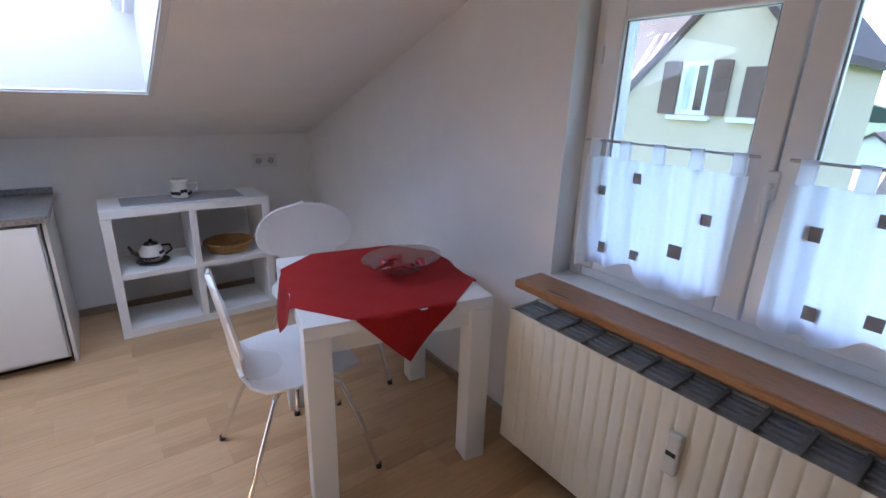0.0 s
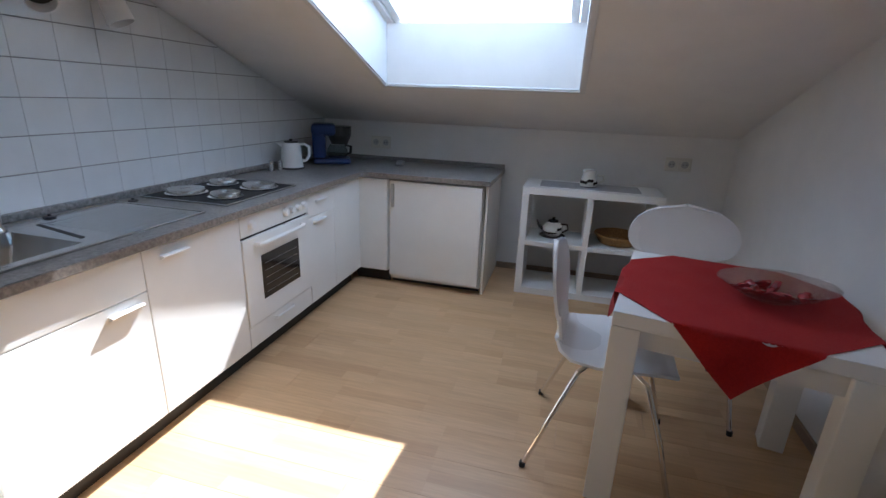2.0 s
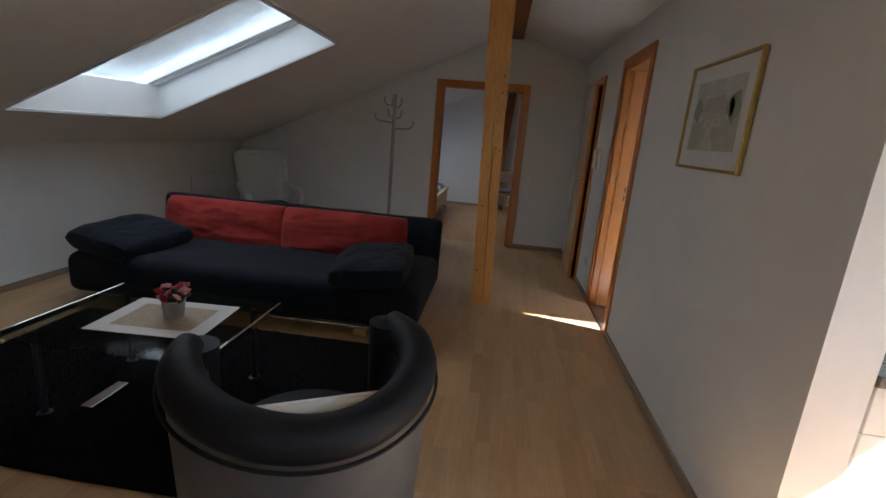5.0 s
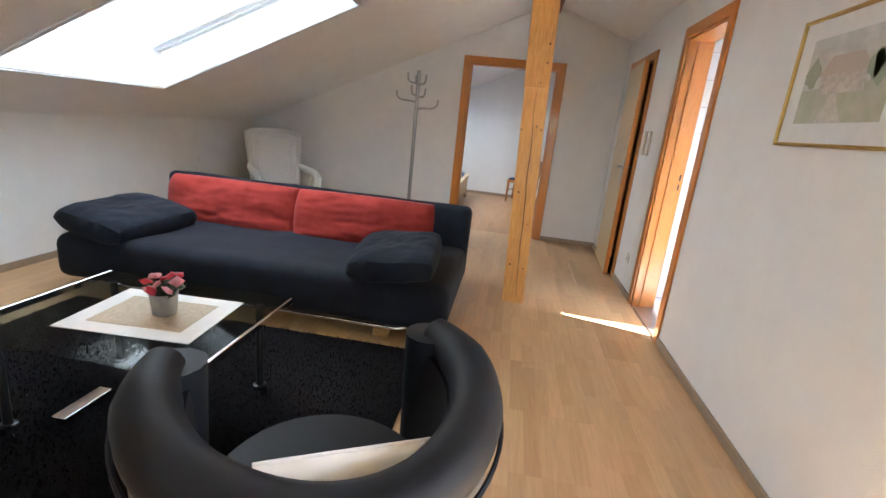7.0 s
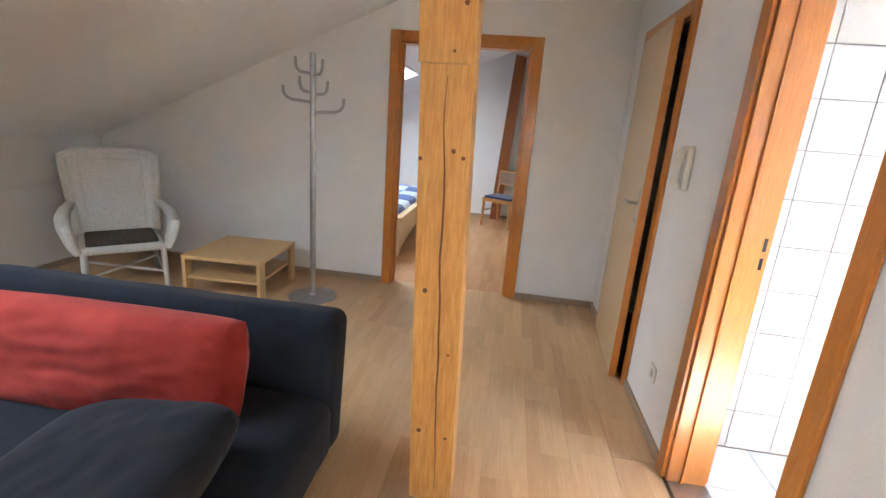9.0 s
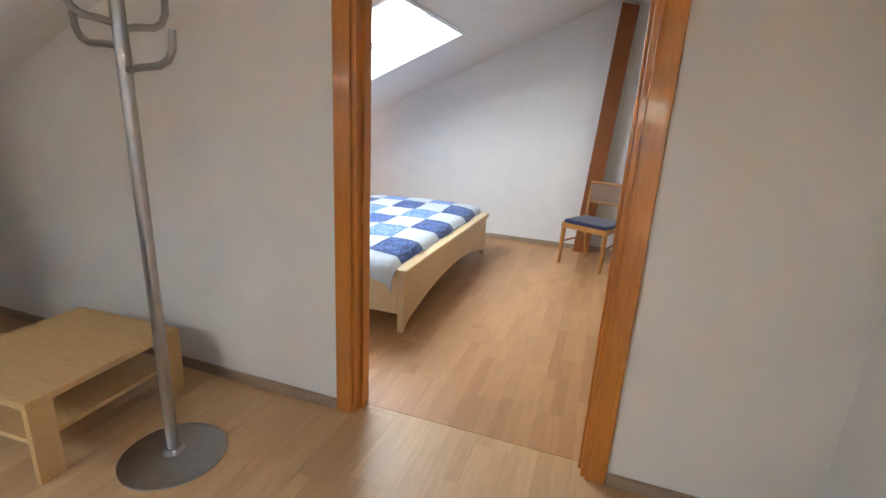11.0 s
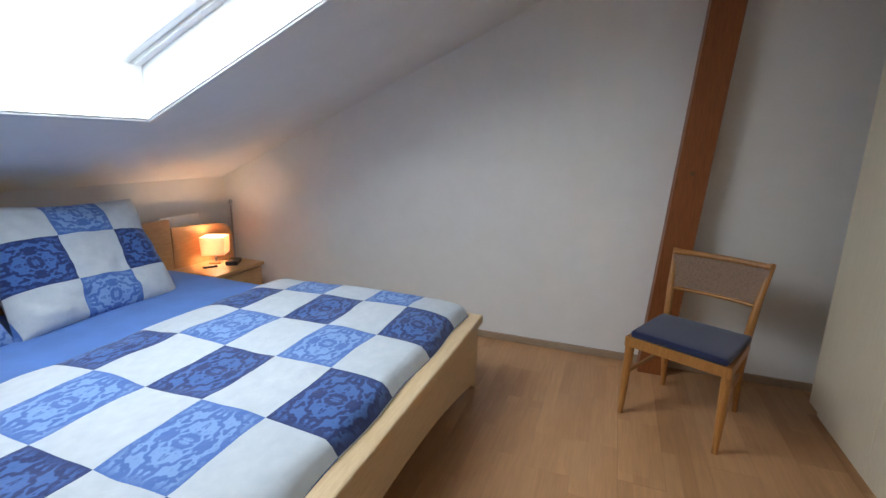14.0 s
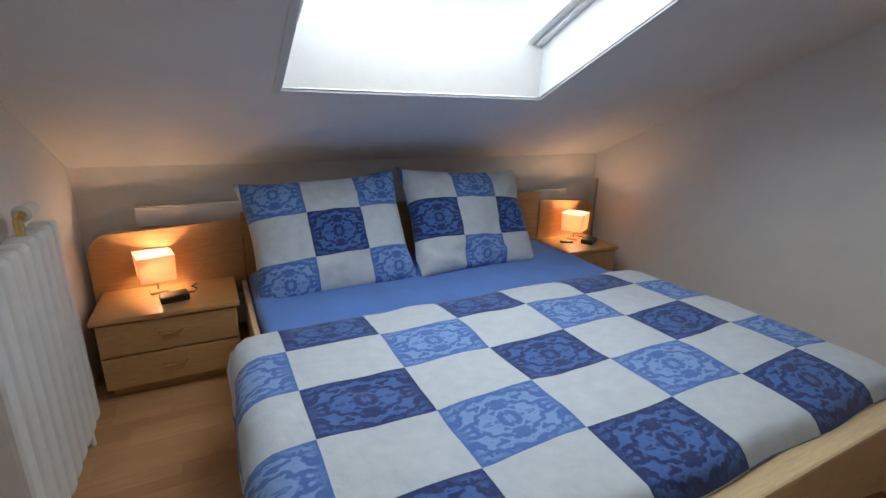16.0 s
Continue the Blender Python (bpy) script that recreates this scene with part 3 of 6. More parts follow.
door_frame("door_store", pose(0.95, STORE[1], 0, 0, 0, -90), STORE[1] - STORE[0], 2.0, 0.16, "orange beech veneer door frame of the store room")


def door_leaf(name, m, w, h, label, flip=1):
    """A flush veneered leaf hinged at x = 0, with lever handles on a long plate."""
    d = thing(name, label, "door")
    d.matrix_basis = m
    part("leaf", box(0.0, w, -0.02, 0.02, 0.008, h, 0.003), M_LEAF, d)
    part("edge_band", box(w, w + 0.002, -0.0195, 0.0195, 0.009, h - 0.001), M_BEECH, d)
    for s in (-1, 1):
        plate = part("plate", box(w - 0.075, w - 0.045, min(s * 0.020, s * 0.027), max(s * 0.020, s * 0.027), 0.90, 1.12, 0.002), M_ALU, d, "brushed metal handle plate")
        part("lever", rod([(w - 0.06, s * 0.026, 1.05), (w - 0.06, s * 0.062, 1.05), (w - 0.075, s * 0.07, 1.05), (w - 0.175, s * 0.068, 1.048)], 0.0085), M_ALU, plate)
        part("keyhole", rod([(w - 0.06, s * 0.0265, 0.955), (w - 0.06, s * 0.0285, 0.955)], 0.008), M_BLACKPLASTIC, plate)
    for z in (0.25, 1.75):
        part("hinge", rod([(0.0, 0.024, z - 0.045), (0.0, 0.024, z + 0.045)], 0.008), M_ALU, d)
    return d


door_leaf("store_door", pose(0.935, STORE[1] - 0.02, 0, 0, 0, -93.6), 0.77, 1.99, "pale veneered store room door, standing slightly ajar")
door_leaf("bedroom_door", pose(BDOOR[1] - 0.0, Y_B + 0.155, 0, 0, 0, 82.0), 0.93, 1.97, "pale veneered bedroom door, swung wide open")


def skirting(x0, x1, y0, y1):
    return struct("baseboard", box(x0, x1, y0, y1, 0, 0.052, 0.004), M_BASE, "beige wood skirting board", "skirting")


skirting(0.935, 0.95, 1.575, BATH[0] - 0.072)
skirting(0.95, 1.11, 1.575, 1.589)
skirting(0.935, 0.95, BATH[1] + 0.072, STORE[0] - 0.072)
skirting(0.935, 0.95, STORE[1] + 0.072, Y_B - 0.015)
skirting(X_W, BDOOR[0] - 0.072, Y_B - 0.015, Y_B)
skirting(BDOOR[1] + 0.072, 0.95, Y_B - 0.015, Y_B)
skirting(X_W, X_W + 0.015, Y_S + 0.015, Y_B - 0.015)
skirting(X_E - 0.015, X_E, Y_S + 0.015, 0.66)
skirting(X_W, X_E, Y_S, Y_S + 0.015)

# window in the gable
YW = Y_S - 0.11
x0, x1, z0, z1 = WIN
win = tagged(new("window_gable"), "white plastic double window with tilt handle, shut", "window", "", "structure")
for a in ((x0, x0 + 0.06, z0, z1), (x1 - 0.06, x1, z0, z1), (x0 + 0.06, x1 - 0.06, z0, z0 + 0.06), (x0 + 0.06, x1 - 0.06, z1 - 0.06, z1)):
    part("window_frame", box(a[0], a[1], YW - 0.07, YW, a[2], a[3], 0.006), M_PVC, win)
xm = (x0 + x1) / 2
for k, (a, b) in enumerate(((x0 + 0.045, xm - 0.003), (xm + 0.003, x1 - 0.045))):
    za, zb = z0 + 0.045, z1 - 0.045
    sash = part("sash", box(a, a + 0.075, YW - 0.05, YW + 0.018, za, zb, 0.006), M_PVC, win)
    part("sash_rail", box(b - 0.075, b, YW - 0.05, YW + 0.018, za, zb, 0.006), M_PVC, sash)
    part("sash_rail", box(a + 0.075, b - 0.075, YW - 0.05, YW + 0.018, za, za + 0.075, 0.006), M_PVC, sash)
    part("sash_rail", box(a + 0.075, b - 0.075, YW - 0.05, YW + 0.018, zb - 0.075, zb, 0.006), M_PVC, sash)
    pane = part("pane", box(a + 0.07, b - 0.07, YW - 0.022, YW - 0.014, za + 0.07, zb - 0.07), M_GLASS, sash)
    pane.visible_shadow = False
    part("gasket", rod([(a + 0.079, YW + 0.002, za + 0.079), (b - 0.079, YW + 0.002, za + 0.079), (b - 0.079, YW + 0.002, zb - 0.079), (a + 0.079, YW + 0.002, zb - 0.079)], 0.004, 6, None, True), M_GRILLE, sash)
hd = part("handle", box(xm - 0.016, xm + 0.016, YW + 0.018, YW + 0.028, 1.22, 1.30, 0.004), M_PVC, win, "white window handle")
part("lever", rod([(xm, YW + 0.026, 1.26), (xm, YW + 0.05, 1.26), (xm, YW + 0.055, 1.25), (xm, YW + 0.05, 1.16)], 0.009), M_PVC, hd)
for z in (0.93, 1.62):
    part("hinge_cap", box(x1 - 0.055, x1 - 0.035, YW + 0.0, YW + 0.028, z - 0.03, z + 0.03, 0.004), M_PVC, win)
part("outer_sill", box(x0 - 0.02, x1 + 0.02, Y_S - 0.42, YW - 0.07, z0 - 0.03, z0 - 0.01), M_ALU, win)
sill = tagged(part("window_sill", box(-0.35, x1 + 0.055, YW - 0.03, Y_S + 0.145, 0.762, 0.795, 0.008), M_WOODSILL), "varnished brown wooden window sill", "window sill", "", "structure")


def half_curtain(a, b, seed):
    """A sheer half curtain on a thin rod, with loops, a scalloped hem and woven squares."""
    c = thing("half_curtain", "sheer white half curtain with small dark woven squares", "curtain", group="window curtains")
    zr = 1.335
    y = YW + 0.045
    part("curtain_rod", rod([(a - 0.015, y, zr), (b + 0.015, y, zr)], 0.0045), M_ALU, c)
    w = b - a
    n = 9

    def cloth(u, v):
        x = a + u * w
        hem = 0.885 + 0.022 * math.sin(u * 9.4 + seed) + 0.012 * math.sin(u * 21 + seed)
        top = zr - 0.055
        return (x, y + 0.010 * math.sin(u * 26 + seed) * (0.35 + 0.65 * v) + 0.006 * math.sin(u * 57 + v * 3), top + (hem - top) * v)
    part("cloth", sheet(64, 12, cloth, 0.0006), M_CURTAIN, c, "", True)
    for i in range(n):
        if i % 2 == 0:
            u = (i + 0.2) / n
            part("loop", box(a + u * w, a + (u + 0.07) * w, y - 0.007, y + 0.007, zr - 0.06, zr + 0.006, 0.001), M_CURTAIN, c)
    rnd = random.Random(seed)
    for u, v in ((0.17, 0.36), (0.30, 0.66), (0.55, 0.85), (0.78, 0.82), (0.86, 0.30), (0.62, 0.16)):
        p = cloth(u, v)
        s = 0.016 + 0.006 * rnd.random()
        part("woven_square", box(p[0] - s, p[0] + s, p[1] + 0.005, p[1] + 0.007, p[2] - s, p[2] + s), M_STRIP, c)
    return c


half_curtain(x0 + 0.06, xm - 0.05, 3)
half_curtain(xm + 0.05, x1 - 0.06, 8)


def radiator(name, m, w, h, d, material, label, pitch=0.05):
    """A panel radiator with pressed flutes, a top grille and brackets; back at y = 0, front towards +y."""
    r = thing(name, label, "radiator")
    r.matrix_basis = m
    z0 = 0.12
    n = int(w / pitch)

    def front(u, v):
        x = u * w
        ph = (x / pitch) % 1.0
        dip = 0.006 * max(0.0, 1 - abs(ph - 0.5) / 0.16) if 0.03 < v < 0.97 and 0.02 < u < 0.98 else 0.0
        return (x, d - dip, z0 + v * h)
    part("front_panel", sheet(n * 8, 12, front, 0.004), material, r, "", True)
    part("side_panel", box(-0.004, 0.006, 0.012, d - 0.001, z0, z0 + h, 0.002), material, r)
    part("side_panel", box(w - 0.006, w + 0.004, 0.012, d - 0.001, z0, z0 + h, 0.002), material, r)
    part("back_panel", box(0.006, w - 0.006, 0.012, 0.024, z0, z0 + h), material, r)
    g = part("grille", box(0.006, w - 0.006, 0.024, d - 0.006, z0 + h - 0.016, z0 + h - 0.010), M_GRILLE, r, "grey slotted top grille")
    for k in range(int(w / 0.105)):
        xa = 0.012 + k * 0.105
        part("grille_bar", box(xa, xa + 0.012, 0.024, d - 0.006, z0 + h - 0.010, z0 + h + 0.001), M_GRILLE, g)
        for j in range(4):
            ya = 0.036 + j * (d - 0.06) / 4
            part("slat", box(xa + 0.016, xa + 0.100, ya, ya + 0.008, z0 + h - 0.010, z0 + h - 0.002), M_GRILLE, g)
    for xb in (0.15, w - 0.15):
        part("bracket", box(xb, xb + 0.03, 0.0, 0.012, z0 + 0.05, z0 + h - 0.05), material, r)
    return r


rad = radiator("radiator", pose(0.12, Y_S + 0.002, -0.025), 1.60, 0.595, 0.178, M_RAD,
               "cream fluted panel radiator below the window sill", 0.05)
part("heat_meter", box(0.885, 0.93, 0.178, 0.201, 0.465, 0.605, 0.008), M_SOCKET, rad, "white clip-on heat meter")
part("meter_window", box(0.893, 0.922, 0.201, 0.2025, 0.53, 0.545), M_BLACKPLASTIC, rad)

# ---- kitchen ----
YF, YK, ZT = 1.615, 2.25, 0.845


def front(parent, x0, x1, z0, z1, name="door", handle=None):
    """A white front panel facing south, with a bowed bar handle."""
    d = part(name, box(x0 + 0.0015, x1 - 0.0015, YF, YF + 0.018, z0 + 0.0015, z1 - 0.0015, 0.003), M_CABWHITE, parent)
    if handle:
        hx, hz = handle
        part("handle", prism([(YF + 0.001, hz - 0.010), (YF - 0.020, hz - 0.002), (YF - 0.023, hz + 0.004), (YF - 0.019, hz + 0.008), (YF + 0.001, hz + 0.008)], "x", hx - 0.066, hx + 0.066), M_WHITE, d)
    return d


def carcass(x0, x1, label):
    c = thing("base_cabinet", label, "kitchen cabinet", group="kitchen base cabinets")
    part("body", box(x0, x1, YF + 0.02, YK - 0.02, 0.10, 0.70 if x0 < 1.6 else ZT - 0.036), M_CABWHITE, c)
    part("plinth", box(x0, x1, YF + 0.06, YF + 0.08, 0, 0.10), M_BLACKGAP, c)
    return c


c = carcass(1.14, 1.70, "white sink cabinet with blind top panel and a door")
front(c, 1.14, 1.70, 0.645, 0.80, "top_panel")
front(c, 1.14, 1.70, 0.10, 0.645, "door", (1.60, 0.605))
c = carcass(1.70, 2.23, "white base cabinet with one tall door")
front(c, 1.70, 2.23, 0.10, 0.80, "door", (1.84, 0.752))
c = carcass(2.83, 3.15, "white narrow base cabinet with drawer and door")
front(c, 2.83, 3.15, 0.655, 0.80, "drawer", (2.98, 0.745))
front(c, 2.83, 3.15, 0.10, 0.655, "door", (2.95, 0.62))
c = carcass(3.15, 3.50, "white corner cabinet with a plain filler front")
front(c, 3.15, 3.545, 0.10, 0.80, "door")
part("corner_panel", box(3.545, 3.563, 1.40, YF + 0.018, 0.10, 0.80, 0.003), M_CABWHITE, c)
part("corner_body", box(3.563, 4.18, 1.395, YF + 0.02, 0.10, 0.809), M_CABWHITE, c)
part("corner_plinth", box(3.605, 3.62, 1.395, YF + 0.06, 0, 0.10), M_BLACKGAP, c)

ov = thing("built_in_oven", "white built-in oven with dark glass window and hob knobs", "oven")
part("body", box(2.232, 2.828, YF + 0.02, YK - 0.02, 0.10, ZT - 0.036), M_CABWHITE, ov)
part("plinth", box(2.232, 2.828, YF + 0.06, YF + 0.08, 0, 0.10), M_BLACKGAP, ov)
pan = part("control_panel", box(2.234, 2.826, YF, YF + 0.018, 0.695, 0.80, 0.003), M_CABWHITE, ov)
for xk in (2.31, 2.60, 2.66, 2.72, 2.78):
    part("knob", rod([(xk, YF + 0.002, 0.748), (xk, YF - 0.006, 0.748), (xk, YF - 0.022, 0.748)], [0.021, 0.021, 0.016], 16), M_WHITE, pan)
part("gap", box(2.236, 2.824, YF + 0.006, YF + 0.019, 0.684, 0.694), M_BLACKGAP, ov)
dr = part("oven_door", box(2.234, 2.826, YF - 0.006, YF + 0.018, 0.225, 0.683, 0.004), M_CABWHITE, ov)
part("window", box(2.36, 2.70, YF - 0.009, YF - 0.005, 0.335, 0.575, 0.001), M_OVENGLASS, dr, "dark glass oven window")
for k in range(5):
    part("rack_wire", box(2.385, 2.675, YF - 0.0098, YF - 0.009, 0.365 + k * 0.04, 0.368 + k * 0.04), M_ALU, dr)
part("handle", rod([(2.32, YF - 0.004, 0.645), (2.325, YF - 0.03, 0.645), (2.36, YF - 0.038, 0.645), (2.70, YF - 0.038, 0.645), (2.735, YF - 0.03, 0.645), (2.74, YF - 0.004, 0.645)], 0.011, 10), M_WHITE, dr)
dw = part("bottom_drawer", box(2.234, 2.826, YF, YF + 0.018, 0.102, 0.221, 0.003), M_CABWHITE, ov)
part("handle", rod([(2.44, YF + 0.002, 0.19), (2.445, YF - 0.016, 0.19), (2.61, YF - 0.016, 0.19), (2.615, YF + 0.002, 0.19)], 0.006, 8), M_WHITE, dw)

# refrigerator facing west, its door not quite flush
fg = thing("refrigerator", "white undercounter refrigerator with grey side handle", "refrigerator")
part("body", box(3.59, 4.15, 0.69, 1.385, 0.03, 0.805, 0.004), M_CABWHITE, fg)
fd = part("door", box(-0.02, 0.015, -0.69, 0.0, 0.065, 0.795, 0.006), M_CABWHITE, fg, "", False, pose(3.575, 1.385, 0, 0, 0, -2.6))
part("handle", box(-0.032, -0.018, -0.042, -0.018, 0.60, 0.77, 0.005), M_ALU, fd, "grey bar handle")
part("foot_grille", box(3.62, 3.64, 0.70, 1.38, 0.0, 0.06), M_BLACKGAP, fg)
tagged(part("end_panel", box(3.57, 4.17, 0.663, 0.681, 0.0, 0.809, 0.002), M_CABWHITE), "white end panel beside the refrigerator", "cabinet panel")

# worktop in an L with splash strip
wt = thing("worktop", "grey speckled stone-look worktop in an L shape", "worktop")
bm = bmesh.new()
outline = [(1.60, YF - 0.03), (3.505, YF - 0.03), (3.52, YF - 0.045), (3.52, 0.645), (4.19, 0.645), (4.19, YK - 0.012), (1.60, YK - 0.012)]
prism(outline, "z", ZT - 0.035, ZT, bm)
box(1.115, 1.20, YF - 0.03, YK - 0.012, ZT - 0.035, ZT, 0, bm)
box(1.20, 1.60, YF - 0.03, 1.725, ZT - 0.035, ZT, 0, bm)
box(1.20, 1.60, 2.075, YK - 0.012, ZT - 0.035, ZT, 0, bm)
part("slab", bm, M_STONE, wt)
part("front_edge", box(1.115, 3.505, YF - 0.034, YF - 0.0302, ZT - 0.034, ZT - 0.003, 0.0015), M_STONE_EDGE, wt, "worn brownish worktop edge")
part("side_edge", box(3.516, 3.5198, 0.645, YF - 0.046, ZT - 0.034, ZT - 0.003, 0.0015), M_STONE_EDGE, wt, "worn brownish worktop edge")
part("splash_strip", box(1.115, 4.19, YK - 0.03, YK - 0.0115, ZT + 0.0005, ZT + 0.035, 0.004), M_STONE, wt)
part("splash_strip", box(4.172, 4.19, 0.645, YK - 0.031, ZT + 0.0005, ZT + 0.035, 0.004), M_STONE, wt)

# inset sink with drainer: the bowl is a real recess
sk = thing("sink", "stainless steel sink with bowl and ribbed drainer", "sink")
Z = ZT + 0.001


def tray(u, v):
    x, y = 1.17 + u * 0.93, 1.68 + v * 0.49
    z = Z + 0.007
    bx, by = abs(x - 1.40) / 0.185, abs(y - 1.90) / 0.165
    k = max(bx, by)
    if k < 1:
        z = Z - 0.03 - 0.09 * min(1, (1 - k) * 4)
    elif x > 1.72 and x < 2.06 and 1.74 < y < 2.12:
        z = Z + 0.003 + (0.003 if int((y - 1.74) / 0.024) % 2 else 0)
    if u < 0.006 or u > 0.994 or v < 0.01 or v > 0.99:
        z = Z
    return (x, y, z)


part("basin", sheet(120, 80, tray, 0), M_STEEL, sk, "", True)
part("rim", rod([(1.17, 1.68, Z + 0.006), (2.10, 1.68, Z + 0.006), (2.10, 2.17, Z + 0.006), (1.17, 2.17, Z + 0.006)], 0.005, 6, None, True), M_STEEL, sk)
part("drain", lathe([(0.035, 0), (0.035, 0.004), (0.02, 0.005), (0.0, 0.004)], 20, 1.40, 1.90, Z - 0.1195), M_CHROME, sk)
# thin black slanting strip lying on the steel between bowl and drainer
bm = prism([(1.62, 1.78), (1.638, 1.78), (1.70, 2.08), (1.685, 2.08)], "z", Z + 0.0074, Z + 0.0084)
part("slot", bm, M_BLACKGAP, sk)
tp = thing("mixer_tap", "chrome single-lever mixer tap at the sink", "tap", 1.555, 2.10, Z + 0.0075, -28)
tp.scale = (1.4, 1.4, 1.25)
part("body", lathe([(0.030, 0), (0.030, 0.01), (0.024, 0.018), (0.023, 0.10), (0.026, 0.115), (0.018, 0.13), (0.0, 0.134)], 20), M_CHROME, tp, "", True)
part("spout", rod([(0, -0.012, 0.080), (0, -0.045, 0.095), (0, -0.085, 0.100), (0, -0.108, 0.090), (0, -0.112, 0.068)], [0.015, 0.014, 0.013, 0.012, 0.012], 12), M_CHROME, tp, "", True)
part("lever", rod([(0, 0, 0.13), (-0.012, -0.04, 0.152), (-0.03, -0.09, 0.17)], [0.011, 0.009, 0.006], 10), M_CHROME, tp, "", True)
part("plug", lathe([(0.022, 0), (0.022, 0.006), (0.006, 0.008), (0.006, 0.015), (0.0, 0.016)], 16, 0, 0, 0), M_BLACKPLASTIC,
     thing("sink_plug", "black rubber sink plug lying on the steel rim", "plug", 1.78, 2.14, Z + 0.008))
copy_thing(bpy.data.objects["sink_plug"], pose(2.16, 2.14, ZT + 0.001))

hob = thing("electric_hob", "dark electric hob with four shiny plates", "hob", 2.53, 1.93, ZT)
part("pan", box(-0.29, 0.29, -0.25, 0.25, 0.0005, 0.007, 0.003), M_HOBPAN, hob)
part("trim", rod([(-0.29, -0.25, 0.006), (0.29, -0.25, 0.006), (0.29, 0.25, 0.006), (-0.29, 0.25, 0.006)], 0.005, 6, None, True), M_STEEL, hob)
for x, y, r in ((-0.135, -0.12, 0.073), (0.14, -0.115, 0.09), (-0.14, 0.115, 0.09), (0.135, 0.12, 0.073)):
    pl = part("plate", lathe([(r, 0.007), (r, 0.028), (r - 0.003, 0.034), (r - 0.010, 0.036), (r * 0.3, 0.034), (r * 0.28, 0.031), (0, 0.031)], 32, x, y), M_STEEL, hob, "shiny steel hotplate cover", True)
    part("ring", lathe([(r + 0.010, 0.007), (r + 0.012, 0.014), (r + 0.001, 0.019)], 32, x, y, 0, None, False), M_CHROME, pl)

kt = thing("kettle", "white plastic electric kettle on the worktop", "kettle", 3.42, 2.08, ZT, -50)
part("body", lathe([(0.078, 0), (0.08, 0.02), (0.075, 0.06), (0.066, 0.15), (0.062, 0.175), (0.055, 0.182), (0, 0.184)], 26), M_WHITE, kt, "", True)
part("handle", rod([(0.06, 0, 0.165), (0.095, 0, 0.172), (0.125, 0, 0.15), (0.125, 0, 0.09), (0.10, 0, 0.055), (0.07, 0, 0.05)], 0.011, 10), M_WHITE, kt, "", True)
part("spout", prism([(-0.05, 0.13), (-0.095, 0.178), (-0.05, 0.18)], "y", -0.022, 0.022), M_WHITE, kt)
part("lid", lathe([(0.05, 0.184), (0.048, 0.192), (0.012, 0.196), (0.012, 0.206), (0, 0.208)], 22), M_BLACKPLASTIC, kt, "dark kettle lid")
part("base", lathe([(0.082, 0.0), (0.084, 0.004), (0.082, 0.012)], 24), M_BLACKPLASTIC, kt)

cm = thing("coffee_maker", "dark blue filter coffee machine with glass jug", "coffee machine", 3.80, 2.00, ZT, -62)
cm.scale = (1.25, 1.35, 1.0)
part("base", box(-0.09, 0.14, -0.085, 0.085, 0, 0.045, 0.02, None, 3), M_BLUEPLASTIC, cm)
part("column", box(-0.09, -0.01, -0.08, 0.08, 0.045, 0.24, 0.02, None, 3), M_BLUEPLASTIC, cm)
part("head", box(-0.095, 0.055, -0.085, 0.085, 0.215, 0.305, 0.028, None, 3), M_BLUEPLASTIC, cm)
part("filter", lathe([(0.074, 0.285), (0.072, 0.215), (0.050, 0.150), (0.0, 0.147)], 20, 0.075, 0), M_BLACKPLASTIC, cm)
jg = part("jug", lathe([(0.05, 0.046), (0.066, 0.07), (0.062, 0.11), (0.045, 0.145)], 20, 0.06, 0, 0, None, False), M_TABLEGLASS, cm)
part("jug_handle", rod([(0.105, 0, 0.14), (0.145, 0, 0.13), (0.14, 0, 0.08), (0.118, 0, 0.07)], 0.009, 8), M_BLACKPLASTIC, jg)


def shaker(x, y):
    s = thing("shaker", "small steel salt or pepper shaker", "shaker", x, y, ZT, group="salt and pepper shakers")
    part("pot", lathe([(0.021, 0), (0.019, 0.03), (0.017, 0.055)], 18), M_STEEL, s, "", True)
    part("cap", lathe([(0.0178, 0.055), (0.018, 0.066), (0.010, 0.073), (0, 0.074)], 18), M_CHROME, s, "", True)


shaker(3.24, 2.13)
shaker(3.30, 2.10)
sp2 = thing("cloth_bundle", "dark folded cloth on the worktop by the wall", "cloth", 3.95, 1.45, ZT, 12)
part("folds", pillow(0.16, 0.07, 0.035, 8, 0.01, 4.0), M_GREY, sp2, "", True, pose(0, 0, 0.0175))


def socket(x, y, z, rz, label="white double wall socket"):
    s = thing("wall_socket", label, "socket", x, y, z, rz, group="double wall sockets")
    s.scale = (1.25, 1.2, 1.25)
    for k in (-0.036, 0.036):
        pl = part("plate", box(k - 0.0355, k + 0.0355, 0, 0.009, -0.04, 0.04, 0.004), M_SOCKET, s)
        part("well", lathe([(0.020, 0.0), (0.020, 0.002), (0.0, 0.0021)], 18), M_GREY, pl, "", False, pose(k, 0.009, 0, -90))
        for h in (-0.009, 0.009):
            part("pin_hole", lathe([(0.003, 0), (0.003, 0.001), (0, 0.0011)], 8), M_BLACKPLASTIC, pl, "", False, pose(k + h, 0.0112, 0, -90))


socket(X_E, -0.62, 0.965, 90)
socket(X_E, 1.72, 0.99, 90)

